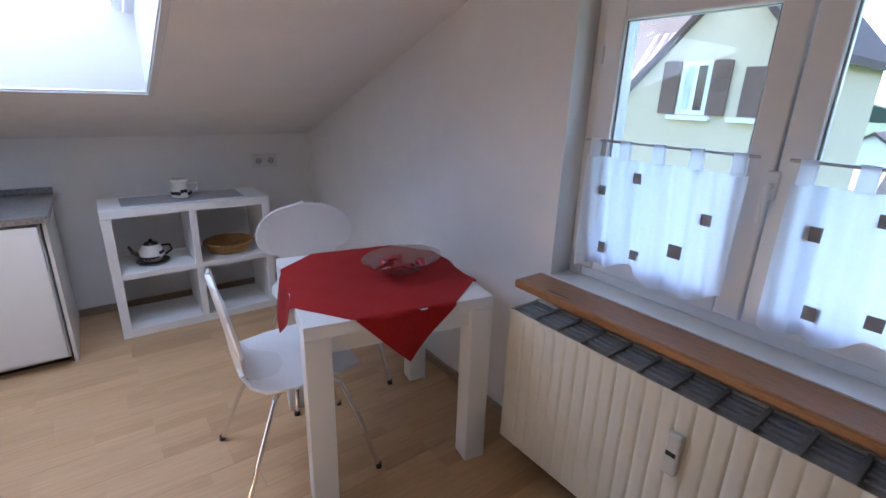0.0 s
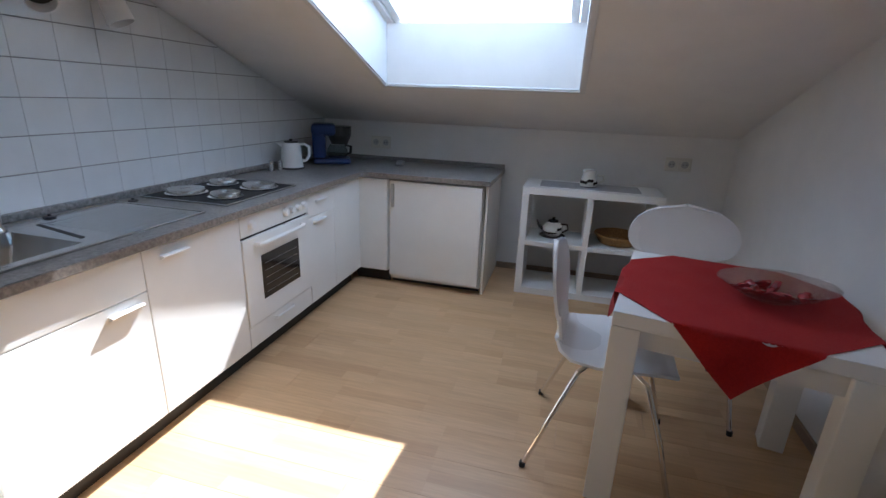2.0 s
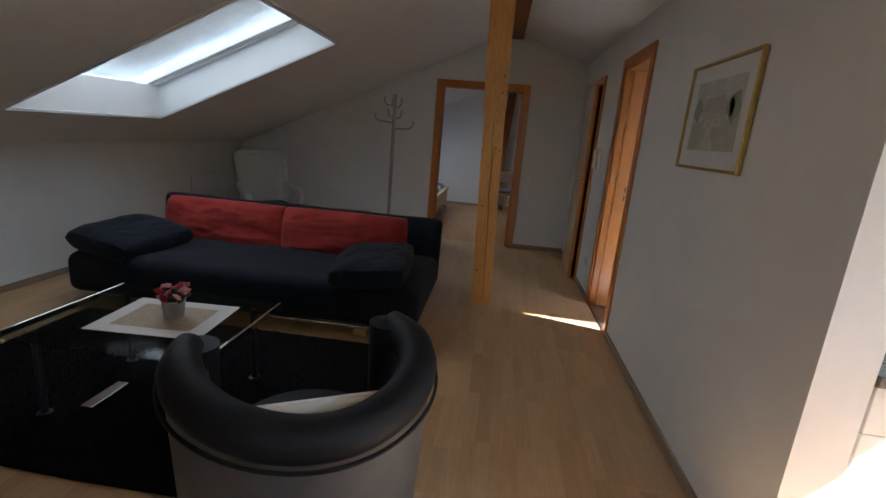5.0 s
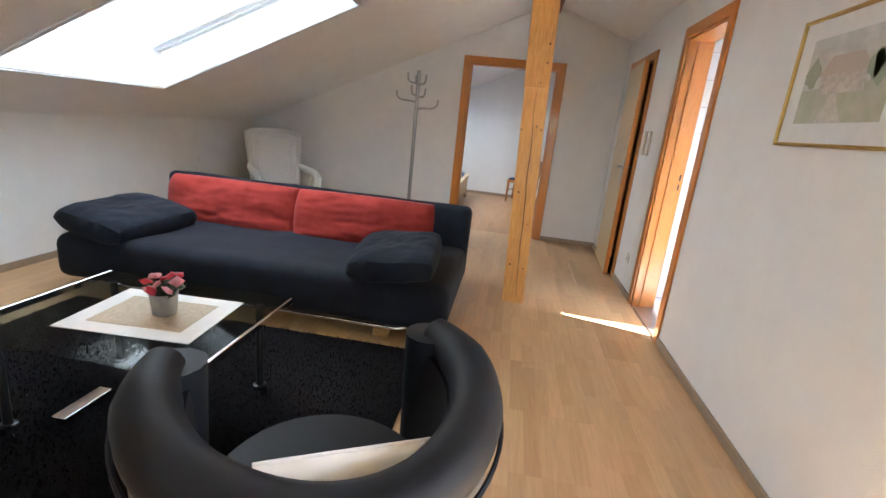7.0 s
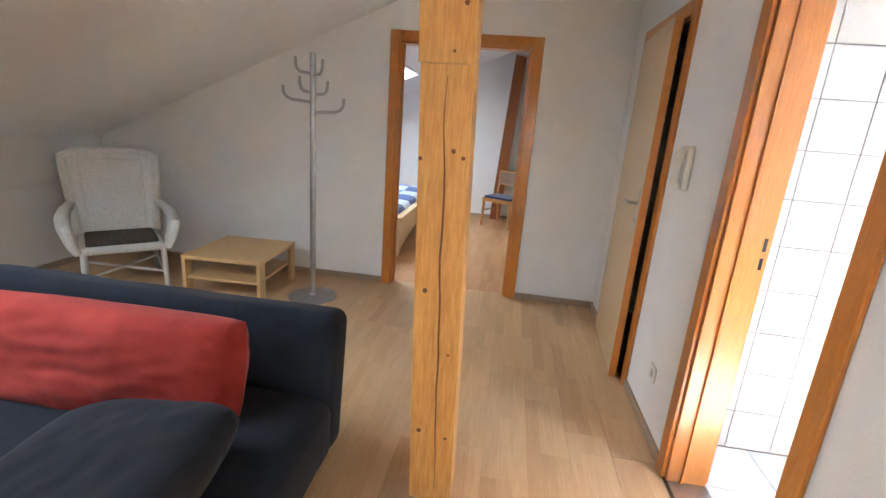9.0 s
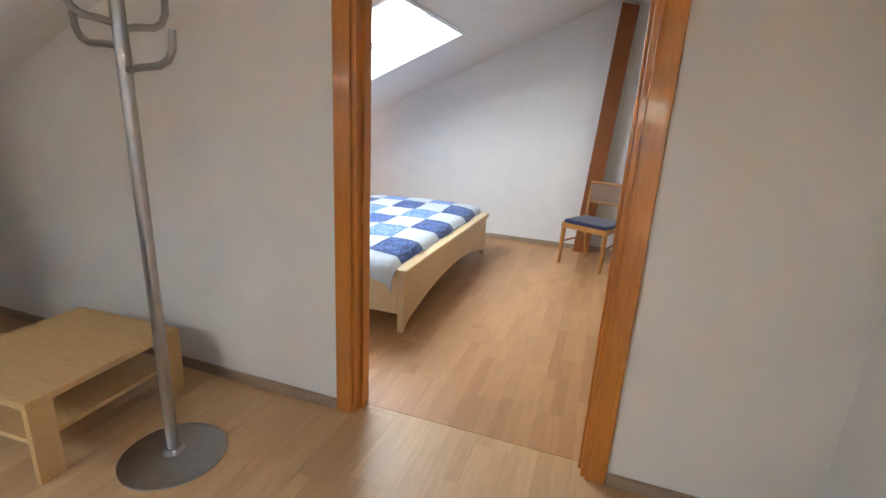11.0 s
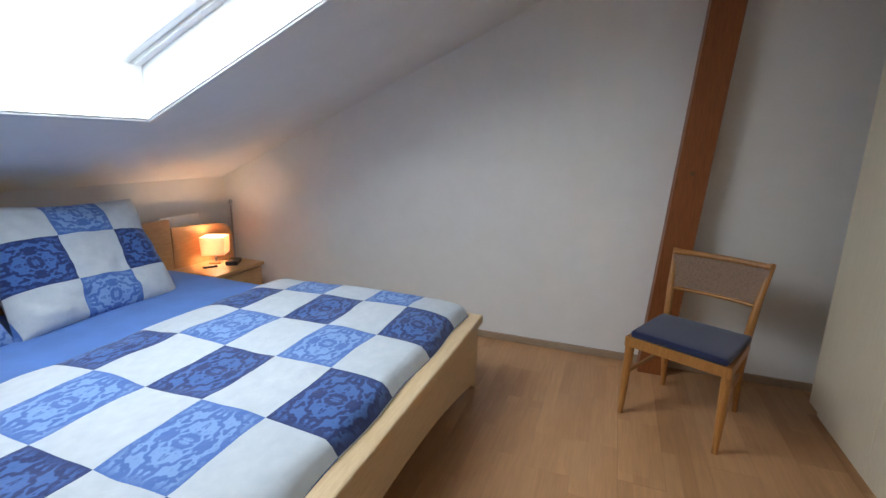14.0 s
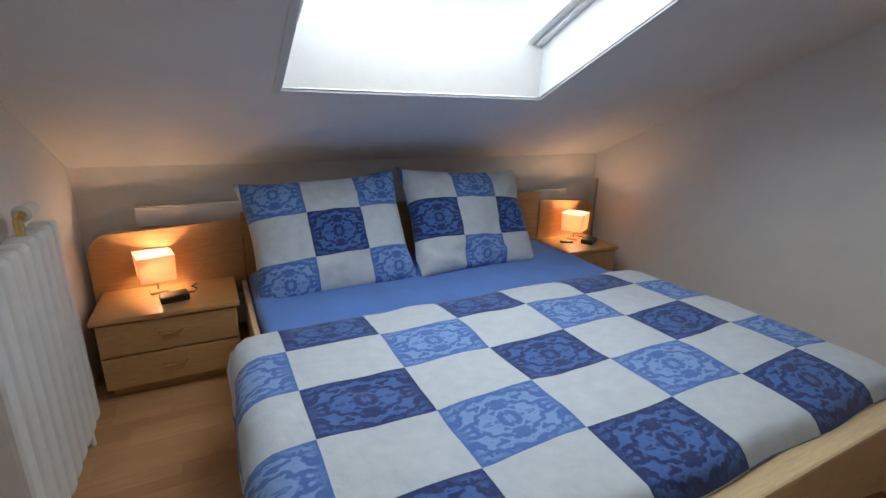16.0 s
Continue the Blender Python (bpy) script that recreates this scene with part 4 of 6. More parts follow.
# twin spotlight on the tiled wall
sl = thing("twin_spotlight", "white twin spotlight above the worktop, switched off", "spotlight", 2.07, 2.238, 1.75)
sl.scale = (1.25, 1.5, 1.5)
part("bar", rod([(-0.135, -0.012, 0), (0.135, -0.012, 0)], 0.012, 10), M_WHITE, sl)
for x in (-0.115, 0.115):
    part("stem", rod([(x, -0.012, 0), (x, -0.05, -0.005)], 0.009, 8), M_WHITE, sl)
    hd = part("head", lathe([(0.025, 0), (0.034, 0.015), (0.036, 0.05), (0.040, 0.11), (0.036, 0.11), (0.032, 0.06), (0.0, 0.055)], 20), M_WHITE, sl, "", True, pose(x, -0.05, 0.02, 160 if x > 0 else 142, 0, 15 if x > 0 else -35))
    part("lens", lathe([(0.034, 0.085), (0.0, 0.084)], 20), M_BLACKENAMEL, hd)

# ---- dining corner ----
tb = thing("dining_table", "square white lacquered dining table with thick legs", "table", 2.165, -0.45, 0, -11)
HX, HY = 0.36, 0.355
part("tabletop", box(-HX, HX, -HY, HY, 0.70, 0.75, 0.003), M_WHITE, tb)
for sx in (-1, 1):
    for sy in (-1, 1):
        part("leg", box(min(sx * HX, sx * (HX - 0.09)), max(sx * HX, sx * (HX - 0.09)), min(sy * HY, sy * (HY - 0.09)), max(sy * HY, sy * (HY - 0.09)), 0, 0.6995, 0.003), M_WHITE, tb)
for s in (-1, 1):
    part("apron", box(-HX + 0.09, HX - 0.09, s * (HY - 0.035) - 0.011, s * (HY - 0.035) + 0.011, 0.63, 0.6995), M_WHITE, tb)
    part("apron", box(s * (HX - 0.035) - 0.011, s * (HX - 0.035) + 0.011, -HY + 0.09, HY - 0.09, 0.63, 0.6995), M_WHITE, tb)

cl = thing("tablecloth", "red cotton tablecloth laid cornerwise over the white table", "tablecloth", 2.165, -0.45, 0.752, -11)


def drape(u, v):
    s = 0.385
    a, b = (u - 0.5) * 2 * s, (v - 0.5) * 2 * s
    x, y = (a - b) * 0.7071 * 1.02, (a + b) * 0.7071 * 1.02
    z = 0.0015
    for k in (0, 1):
        p = (x, y)[k]
        lim = (HX, HY)[k] + 0.004
        if abs(p) > lim:
            over = abs(p) - lim
            q = math.copysign(lim + 0.004 + over * 0.16 + 0.010 * math.sin((y if k == 0 else x) * 24), p)
            z -= over * 0.97
            x, y = (q, y) if k == 0 else (x, q)
    z += 0.0008 * math.sin(x * 31) * math.sin(y * 23)
    return (x, y, z)


part("cloth", sheet(72, 72, drape, 0.0016), M_RED, cl, "", True)

bw = thing("glass_bowl", "oval cut-glass bowl with red sweets on the red tablecloth", "bowl", 2.14, -0.565, 0.755, 8)
bmx = lathe([(0.05, 0), (0.06, 0.004), (0.10, 0.022), (0.145, 0.052), (0.165, 0.068), (0.161, 0.068), (0.14, 0.054), (0.095, 0.026), (0.0, 0.010)], 40)
for v in bmx.verts:
    v.co.x *= 0.85
    v.co.y *= 1.12
    v.co.z += 0.002 * math.sin(math.atan2(v.co.y, v.co.x) * 20) * (v.co.xy.length > 0.15)
part("bowl", bmx, M_CUTGLASS, bw, "", True)
rnd = random.Random(5)
for k in range(14):
    a, r = rnd.random() * 6.28, 0.085 * rnd.random() ** 0.5
    part("sweet", pillow(0.045, 0.026, 0.018, 4, 0.003, k), M_REDGLASS, bw, "", True, pose(r * math.cos(a), r * 1.2 * math.sin(a), 0.028 + 0.012 * rnd.random(), rnd.random() * 40, rnd.random() * 30, rnd.random() * 180))


def shell_chair(m):
    """A moulded one-piece shell with an oval back on thin chrome legs; it faces +y."""
    c = thing("dining_chair", "white moulded shell chair with oval back and chrome legs", "chair", group="chairs at the dining table")
    c.matrix_basis = m
    prof = [(0.21, 0.425), (0.17, 0.445), (0.08, 0.450), (-0.05, 0.440), (-0.14, 0.438), (-0.185, 0.452), (-0.208, 0.49), (-0.216, 0.54), (-0.222, 0.60), (-0.235, 0.68), (-0.25, 0.76), (-0.262, 0.83)]
    wid = [0.155, 0.19, 0.215, 0.22, 0.20, 0.165, 0.135, 0.125, 0.15, 0.195, 0.19, 0.02]
    n = 44

    def shell(u, v):
        t = u * (len(prof) - 1)
        i = min(int(t), len(prof) - 2)
        f = t - i
        f2 = f
        y = prof[i][0] * (1 - f2) + prof[i + 1][0] * f2
        z = prof[i][1] * (1 - f2) + prof[i + 1][1] * f2
        w = wid[i] * (1 - f2) + wid[i + 1] * f2
        if i >= 8:
            q = (t - 8) / 3.0
            w = 0.15 * (1 - q) * 0.35 + 0.205 * math.sqrt(max(0.0, 1 - ((q - 0.42) / 0.585) ** 2)) if q < 1 else 0.01
        s = (v - 0.5) * 2
        cup = 0.018 * s * s
        return (s * w, y + (cup if z > 0.5 else 0), z + (cup * 0.8 if z <= 0.5 else 0))
    part("shell", sheet(n, 12, shell, 0.010), M_CHAIRW, c, "", True)
    for sx in (-1, 1):
        part("front_leg", rod([(0.0, 0.02, 0.425), (sx * 0.10, 0.06, 0.420), (sx * 0.165, 0.12, 0.40), (sx * 0.20, 0.19, 0.20), (sx * 0.225, 0.24, 0.012)], 0.0095, 10), M_CHROME, c, "", True)
        part("rear_leg", rod([(0.0, -0.02, 0.425), (sx * 0.10, -0.06, 0.420), (sx * 0.165, -0.11, 0.40), (sx * 0.205, -0.19, 0.20), (sx * 0.24, -0.26, 0.012)], 0.0095, 10), M_CHROME, c, "", True)
        part("foot", rod([(sx * 0.2255, 0.241, 0.02), (sx * 0.227, 0.243, 0.0)], 0.012, 10), M_BLACKPLASTIC, c)
        part("foot", rod([(sx * 0.241, -0.261, 0.02), (sx * 0.242, -0.263, 0.0)], 0.012, 10), M_BLACKPLASTIC, c)
    return c


ch = shell_chair(pose(2.195, -0.095, 0, 0, 0, 180 - 4.5) @ Matrix.Scale(1.045, 4))
copy_thing(ch, pose(2.70, -0.43, 0, 0, 0, 90 - 3) @ Matrix.Scale(1.045, 4))

# open cube shelf
sh = thing("cube_shelf", "white open shelf unit with four square bays", "shelf", 3.71, 0.445, 0)
W2, H2, D2 = 0.93, 0.80, 0.39
part("side", box(0, D2, -0.05, 0, 0, H2 - 0.05, 0.002), M_WHITE, sh)
part("side", box(0, D2, -W2, -W2 + 0.05, 0, H2 - 0.05, 0.002), M_WHITE, sh)
part("top", box(0, D2, -W2, 0, H2 - 0.0499, H2, 0.002), M_WHITE, sh)
part("bottom", box(0.001, D2, -W2 + 0.05, -0.05, 0.0, 0.05, 0.002), M_WHITE, sh)
part("shelf_board", box(0.003, D2, -W2 + 0.05, -0.05, 0.375, 0.41, 0.002), M_WHITE, sh)
part("divider", box(0.002, D2, -W2 / 2 - 0.02, -W2 / 2 + 0.02, 0.05, 0.375, 0.002), M_WHITE, sh)
part("divider", box(0.002, D2, -W2 / 2 - 0.02, -W2 / 2 + 0.02, 0.41, H2 - 0.05, 0.002), M_WHITE, sh)
rn = thing("table_runner", "grey woven runner on the white shelf", "runner", 3.91, -0.005, H2)
part("cloth", box(-0.13, 0.13, -0.34, 0.34, 0.0002, 0.003, 0.001), M_GREY, rn)


def pot(x, y, z, s, label, spout):
    p = thing("teapot" if spout else "sugar_pot", label, "teapot" if spout else "pot", x, y, z)
    part("body", lathe([(0.028 * s, 0), (0.042 * s, 0.006 * s), (0.058 * s, 0.035 * s), (0.056 * s, 0.06 * s), (0.036 * s, 0.085 * s), (0.03 * s, 0.088 * s)] if spout else
                       [(0.03 * s, 0), (0.05 * s, 0.006 * s), (0.053 * s, 0.03 * s), (0.04 * s, 0.055 * s), (0.036 * s, 0.075 * s), (0.042 * s, 0.095 * s)], 26), M_CERAMIC, p, "", True)
    part("lid", lathe([(0.034 * s, 0.088 * s), (0.028 * s, 0.098 * s), (0.008 * s, 0.103 * s), (0.010 * s, 0.112 * s), (0, 0.116 * s)] if spout else
                      [(0.043 * s, 0.095 * s), (0.040 * s, 0.102 * s), (0.0, 0.104 * s)], 22), M_CERDARK if spout else M_CERAMIC, p, "", True)
    part("handle", rod([(0, -0.045 * s, 0.075 * s), (0, -0.082 * s, 0.075 * s), (0, -0.088 * s, 0.045 * s), (0, -0.055 * s, 0.025 * s)], 0.006 * s, 8), M_CERDARK if spout else M_CERAMIC, p, "", True)
    if spout:
        part("spout", rod([(0, 0.045 * s, 0.03 * s), (0, 0.08 * s, 0.055 * s), (0, 0.095 * s, 0.09 * s)], [0.013 * s, 0.009 * s, 0.006 * s], 10), M_CERDARK, p, "", True)
    rr = random.Random(int(x * 100 + z * 100))
    for k in range(7):
        a = math.pi + (k - 3) * 0.32
        zz = (0.025 + 0.03 * rr.random()) * s
        r = 0.0565 * s
        part("painted_flower", lathe([(0.011 * s, 0), (0.009 * s, 0.002), (0, 0.0025)], 8), M_CERDARK, p, "dark painted ornament", False,
             Matrix.Translation((r * math.cos(a) * 0.98, r * math.sin(a) * 0.98, zz)) @ pose(0, 0, 0, 0, 90, math.degrees(a)))
    return p


pot(3.89, 0.005, H2 + 0.0035, 1.15, "white ceramic pot with dark painted flowers", False)
pt = thing("saucer", "black ceramic saucer under the teapot", "saucer", 3.89, 0.215, 0.41)
part("dish", lathe([(0.05, 0), (0.06, 0.002), (0.095, 0.012), (0.093, 0.014), (0.05, 0.006), (0, 0.006)], 28), M_CERDARK, pt, "", True)
pot(3.89, 0.215, 0.417, 1.25, "white teapot painted with dark flowers, black lid", True)
bk = thing("basket", "shallow round straw basket on the shelf", "basket", 3.90, -0.245, 0.41)
part("weave", lathe([(0.11, 0), (0.125, 0.004), (0.155, 0.055), (0.16, 0.065), (0.152, 0.066), (0.118, 0.012), (0, 0.012)], 36), M_STRAW, bk, "", True)
part("rim", rod([(0.157 * math.cos(a * 0.3142), 0.157 * math.sin(a * 0.3142), 0.066) for a in range(20)], 0.008, 8, None, True), M_STRAW, bk, "", True)

# ---- living room ----
post = thing("timber_post", "oiled pine roof post with a long drying crack and knots", "post", -0.022, 4.155, 0)
part("lower_post", prism([(-0.080, 0), (0.080, 0), (0.033, 1.574), (-0.131, 1.574)], "y", -0.08, 0.08), M_POST, post)
part("upper_post", prism([(-0.137, 1.575), (0.033, 1.575), (0.012, 2.64), (-0.176, 2.64)], "y", -0.086, 0.082), M_POST, post, "upper length of the post, slightly proud")
crack = []
for k in range(22):
    z = 0.05 + k * 0.071
    crack.append((0.014 - 0.0030 * k + 0.003 * math.sin(k * 0.9) + 0.006 * noise.noise(Vector((k * 0.5, 3, 1))), -0.0805, z))
part("crack", rod(crack, [0.001 + 0.0027 * math.sin(math.pi * (i + 0.5) / 22) for i in range(22)], 6), M_KNOT, post, "dark drying crack")
for x, z, r in ((0.03, 1.32, 0.010), (0.062, 1.30, 0.009), (-0.075, 1.29, 0.009), (-0.045, 0.85, 0.012), (0.045, 0.62, 0.006), (-0.05, 0.30, 0.012), (0.05, 0.28, 0.008), (0.055, 1.86, 0.011), (0.05, 1.74, 0.010), (0.02, 1.61, 0.007)):
    part("knot", lathe([(r * 0.75, 0), (r * 0.5, 0.0008), (0, 0.001)], 12), M_KNOT, post, "dark knot in the wood", False, pose(x - 0.031 * z, -0.0800 if z < 1.57 else -0.0862, z, 90))
pu = tagged(part("ridge_beam", box(0.00, 0.14, 2.6, Y_B, 2.575, 2.70, 0.006), M_BEAM), "red-brown ridge beam under the ceiling", "beam", "", "structure")

# sofa bed, facing south
sf = thing("sofa_bed", "navy velour sofa bed on a chrome bar with low feet", "sofa", -1.68, 3.27, 0)
LW = 1.26


def soft(x0, x1, y0, y1, z0, z1, r, seed, amp=0.008, seg=14):
    """An upholstered block with rounded edges and a slightly uneven surface."""
    bm = box(x0, x1, y0, y1, z0, z1, r, None, 4)
    bmesh.ops.subdivide_edges(bm, edges=[e for e in bm.edges if e.calc_length() > 0.15], cuts=seg, use_grid_fill=True)
    for v in bm.verts:
        q = noise.noise(Vector((v.co.x * 3 + seed, v.co.y * 3, v.co.z * 3))) * amp + noise.noise(Vector((v.co.x * 9, v.co.y * 9 + seed, v.co.z * 9))) * amp * 0.35
        v.co.z += q
        v.co.y += q * 0.4
    return bm


part("seat", soft(-LW, LW, -0.20, 0.86, 0.095, 0.385, 0.075, 1.0, 0.012), M_NAVY, sf, "", True)
bk = part("backrest", soft(-LW, LW, -0.085, 0.085, 0.0, 0.565, 0.05, 4.0), M_NAVY, sf, "", True, pose(0, 0.845, 0.12, -8))
part("base", box(-1.02, 1.02, -0.04, 0.80, 0.062, 0.12, 0.01), M_BLACKPLASTIC, sf)
part("chrome_bar", rod([(-0.98, 0.0, 0.085), (-1.0, -0.11, 0.078), (-0.96, -0.135, 0.078), (0.96, -0.135, 0.078), (1.0, -0.11, 0.078), (0.98, 0.0, 0.085)], 0.014, 10), M_CHROME, sf, "", True)
for x in (-0.86, 0.86):
    for y in (-0.08, 0.74):
        part("foot", box(x - 0.045, x + 0.045, y - 0.035, y + 0.035, 0, 0.075, 0.006), M_PINE, sf, "pale wooden block foot")


def cushion(name, label, m, w, d, h, material, seed, group, power=0.42, wobble=0.014, pinch=0.0, crease=0.0, piped=True):
    c = thing(name, label, "cushion", group=group)
    c.matrix_basis = m
    part("cover", pillow(w, d, h, 40, wobble, seed, power, pinch, crease), material, c, "", True)
    pts = []
    for k in range(40 if piped else 0):
        a = k / 40 * 4
        i, f = int(a), a - int(a)
        x, y = [(-1 + 2 * f, -1), (1, -1 + 2 * f), (1 - 2 * f, 1), (-1, 1 - 2 * f)][i]
        pts.append((x * w / 2, y * d / 2, 0.0))
    if piped:
        part("piping", rod(pts, 0.004, 6, None, True), material, c, "", True)
    return c


cushion("red_cushion", "large red sofa cushion leaning on the backrest", pose(-2.23, 3.92, 0.505, 76, 0, 0), 1.05, 0.39, 0.25, M_CUSHRED, 2.0, "red back cushions", 0.36, 0.022, -0.03, 0.0, False)
cushion("red_cushion", "large creased red sofa cushion leaning on the backrest", pose(-1.20, 3.91, 0.51, 76, 0, 1), 1.03, 0.39, 0.25, M_CUSHRED, 7.0, "red back cushions", 0.36, 0.022, -0.03, 0.0, False)
cushion("navy_cushion", "flat navy velour cushion lying on the seat", pose(-0.80, 3.40, 0.455, 3, -6, 4), 0.50, 0.64, 0.19, M_NAVY, 3.0, "navy arm cushions", 0.27, 0.012, -0.07, 0.006, False)
cushion("navy_cushion", "flat navy velour cushion lying on the seat end", pose(-2.66, 3.40, 0.455, 3, 8, -6), 0.50, 0.64, 0.19, M_NAVY, 9.0, "navy arm cushions", 0.27, 0.012, -0.07, 0.006, False)

# rug
rg = thing("rug", "black deep-pile rug under the coffee table", "rug", -1.62, 2.31, 0)
bm = soft(-1.10, 1.10, -0.70, 0.71, 0.0, 0.022, 0.010, 5.0, 0.0, 6)
rr = random.Random(3)
for v in bm.verts:
    if abs(v.co.x) > 1.08 or abs(v.co.y) > 0.68:
        v.co.x += 0.012 * noise.noise(Vector((v.co.y * 14, v.co.x * 9, 0)))
        v.co.y += 0.012 * noise.noise(Vector((v.co.x * 14, v.co.y * 9, 4)))
part("weave", bm, M_RUG, rg, "", True)
bm = bmesh.new()
for k in range(15000):
    x, y = rr.uniform(-1.10, 1.10), rr.uniform(-0.70, 0.71)
    z = 0.020
    a, h = rr.random() * 6.28, 0.008 + 0.010 * rr.random()
    dx, dy = 0.003 * math.cos(a), 0.003 * math.sin(a)
    v1, v2 = bm.verts.new((x - dy, y + dx, z)), bm.verts.new((x + dy, y - dx, z))
    v3 = bm.verts.new((x + dx * 2.2 + rr.uniform(-0.005, 0.005), y + dy * 2.2, z + h))
    bm.faces.new((v1, v2, v3))
tagged(part("shag", bm, M_RUG, rg), kind="stuff")

# coffee table: glass plates on chrome, standing on the rug
ct = thing("coffee_table", "glass coffee table with chrome edge on black uprights", "coffee table", -1.55, 2.18, 0.022)
part("glass_top", box(-0.46, 0.46, -0.36, 0.36, 0.402, 0.412, 0.003), M_TABLEGLASS, ct)
part("edge_strip", box(0.455, 0.468, -0.36, 0.36, 0.385, 0.414, 0.003), M_CHROME, ct)
part("edge_strip", box(-0.468, -0.455, -0.36, 0.36, 0.385, 0.414, 0.003), M_CHROME, ct)
part("lower_bracket", box(0.18, 0.24, -0.20, 0.02, 0.012, 0.022, 0.002), M_CHROME, ct, "chrome foot bracket")
part("lower_bracket", box(-0.24, -0.18, -0.20, 0.02, 0.012, 0.022, 0.002), M_CHROME, ct, "chrome foot bracket")
for x in (-0.36, 0.36):
    for y in (-0.26, 0.26):
        part("leg", rod([(x, y, 0.0), (x, y, 0.40)], 0.016, 12), M_BLACKPLASTIC, ct)
        part("foot_disc", lathe([(0.03, 0), (0.03, 0.006), (0.018, 0.01)], 16, x, y), M_BLACKPLASTIC, ct)
mt = thing("place_mat", "white cloth mat with beige centre on the glass", "mat", -1.49, 2.19, 0.4345, 4)
part("border", box(-0.26, 0.26, -0.20, 0.20, 0.0005, 0.0035, 0.001), M_PAPER, mt)
part("centre", box(-0.185, 0.185, -0.13, 0.13, 0.0036, 0.0046), mat("beige_linen", (0.50, 0.42, 0.31), 0.85, spread=0.08, scale=70, bump=0.2), mt, "beige centre field")
pp = thing("potted_plant", "zinc pot with pink and red cloth flowers", "plant", -1.46, 2.20, 0.4395)
part("pot", lathe([(0.040, 0), (0.044, 0.004), (0.052, 0.085), (0.055, 0.088), (0.050, 0.09), (0.045, 0.07), (0, 0.07)], 26), M_POTMETAL, pp, "", True)
rr = random.Random(11)
for k in range(26):
    a, r = rr.random() * 6.28, 0.062 * rr.random() ** 0.5
    z = 0.10 + 0.05 * rr.random()
    mt_ = (M_PETAL, M_PETALR, M_LEAFG)[k % 3]
    part("flower" if k % 3 < 2 else "leaf", pillow(0.045, 0.040, 0.016, 5, 0.006, k * 1.3), mt_, pp, "", True, pose(r * math.cos(a), r * math.sin(a), z, rr.uniform(-50, 50), rr.uniform(-50, 50), rr.random() * 360))
part("stems", lathe([(0.030, 0.07), (0.036, 0.10), (0.02, 0.12)], 12), M_LEAFG, pp)

# tub armchair, its back to the kitchen
ac = thing("tub_chair", "black and grey leatherette tub armchair with rolled rim", "armchair", -0.53, 1.56, 0, 20)
R0 = 0.36


def arc(a, r, ky=1.0):
    return (r * math.cos(a), r * math.sin(a) * ky)


A0, A1 = radians(174), radians(394)


def rim_z(t):
    return 0.66 + 0.055 * (abs(t - 0.5) * 2) ** 2 - 0.03 * math.exp(-((t - 0.5) * 5) ** 2)


def shell_out(u, v):
    a = A0 + (A1 - A0) * u
    r = (R0 + 0.035 * v)
    x, y = arc(a, r)
    return (x, y, 0.05 + v * (rim_z(u) - 0.07))


def shell_in(u, v):
    a = A0 + (A1 - A0) * u
    x, y = arc(a, R0 - 0.085 + 0.03 * v)
    return (x, y, 0.30 + v * (rim_z(u) - 0.33))


part("outer_shell", sheet(56, 8, shell_out, 0.012), M_GREYLEATHER, ac, "grey outer shell", True)
part("inner_back", sheet(56, 8, shell_in, 0.02), M_LEATHER, ac, "", True)
part("rolled_rim", rod([(*arc(A0 + (A1 - A0) * k / 40, R0 - 0.012), rim_z(k / 40)) for k in range(41)], [0.042 + 0.020 * min(1, min(k, 40 - k) / 4) for k in range(41)], 14), M_LEATHER, ac, "thick rolled black rim", True)
part("rim_seam", rod([(*arc(A0 + (A1 - A0) * k / 40, R0 + 0.052), rim_z(k / 40) - 0.045) for k in range(41)], 0.006, 6), M_LEATHER, ac, "", True)
for t in (0.0, 1.0):
    a = A0 + (A1 - A0) * t
    x, y = arc(a, R0 - 0.03)
    part("arm_front", rod([(x, y, 0.06), (x, y, 0.35), (x, y, rim_z(t))], [0.055, 0.06, 0.068], 14), M_LEATHER, ac, "", True)
part("seat", lathe([(0.27, 0.28), (0.285, 0.30), (0.285, 0.38), (0.26, 0.41), (0.12, 0.425), (0, 0.427)], 36), M_LEATHER, ac, "", True)
part("seat_base", lathe([(0.30, 0.05), (0.30, 0.28)], 36), M_GREYLEATHER, ac)
for x in (-0.2, 0.2):
    for y in (-0.2, 0.2):
        part("foot", rod([(x, y, 0), (x, y, 0.06)], 0.02, 12), M_BLACKPLASTIC, ac)
wp = cushion("patterned_cushion", "white cushion with black script pattern in the tub chair", pose(-0.385, 1.355, 0.515, 78, 0, 28), 0.36, 0.30, 0.065, M_PAPER, 6.0, "", 0.4, 0.008)
for k in range(9):
    part("print_bar", box(-0.14 + 0.03 * k, -0.125 + 0.03 * k, 0.06 + 0.02 * math.sin(k * 2.1), 0.085 + 0.02 * math.sin(k * 1.7), -0.030, 0.030), M_BLACKPLASTIC, wp)

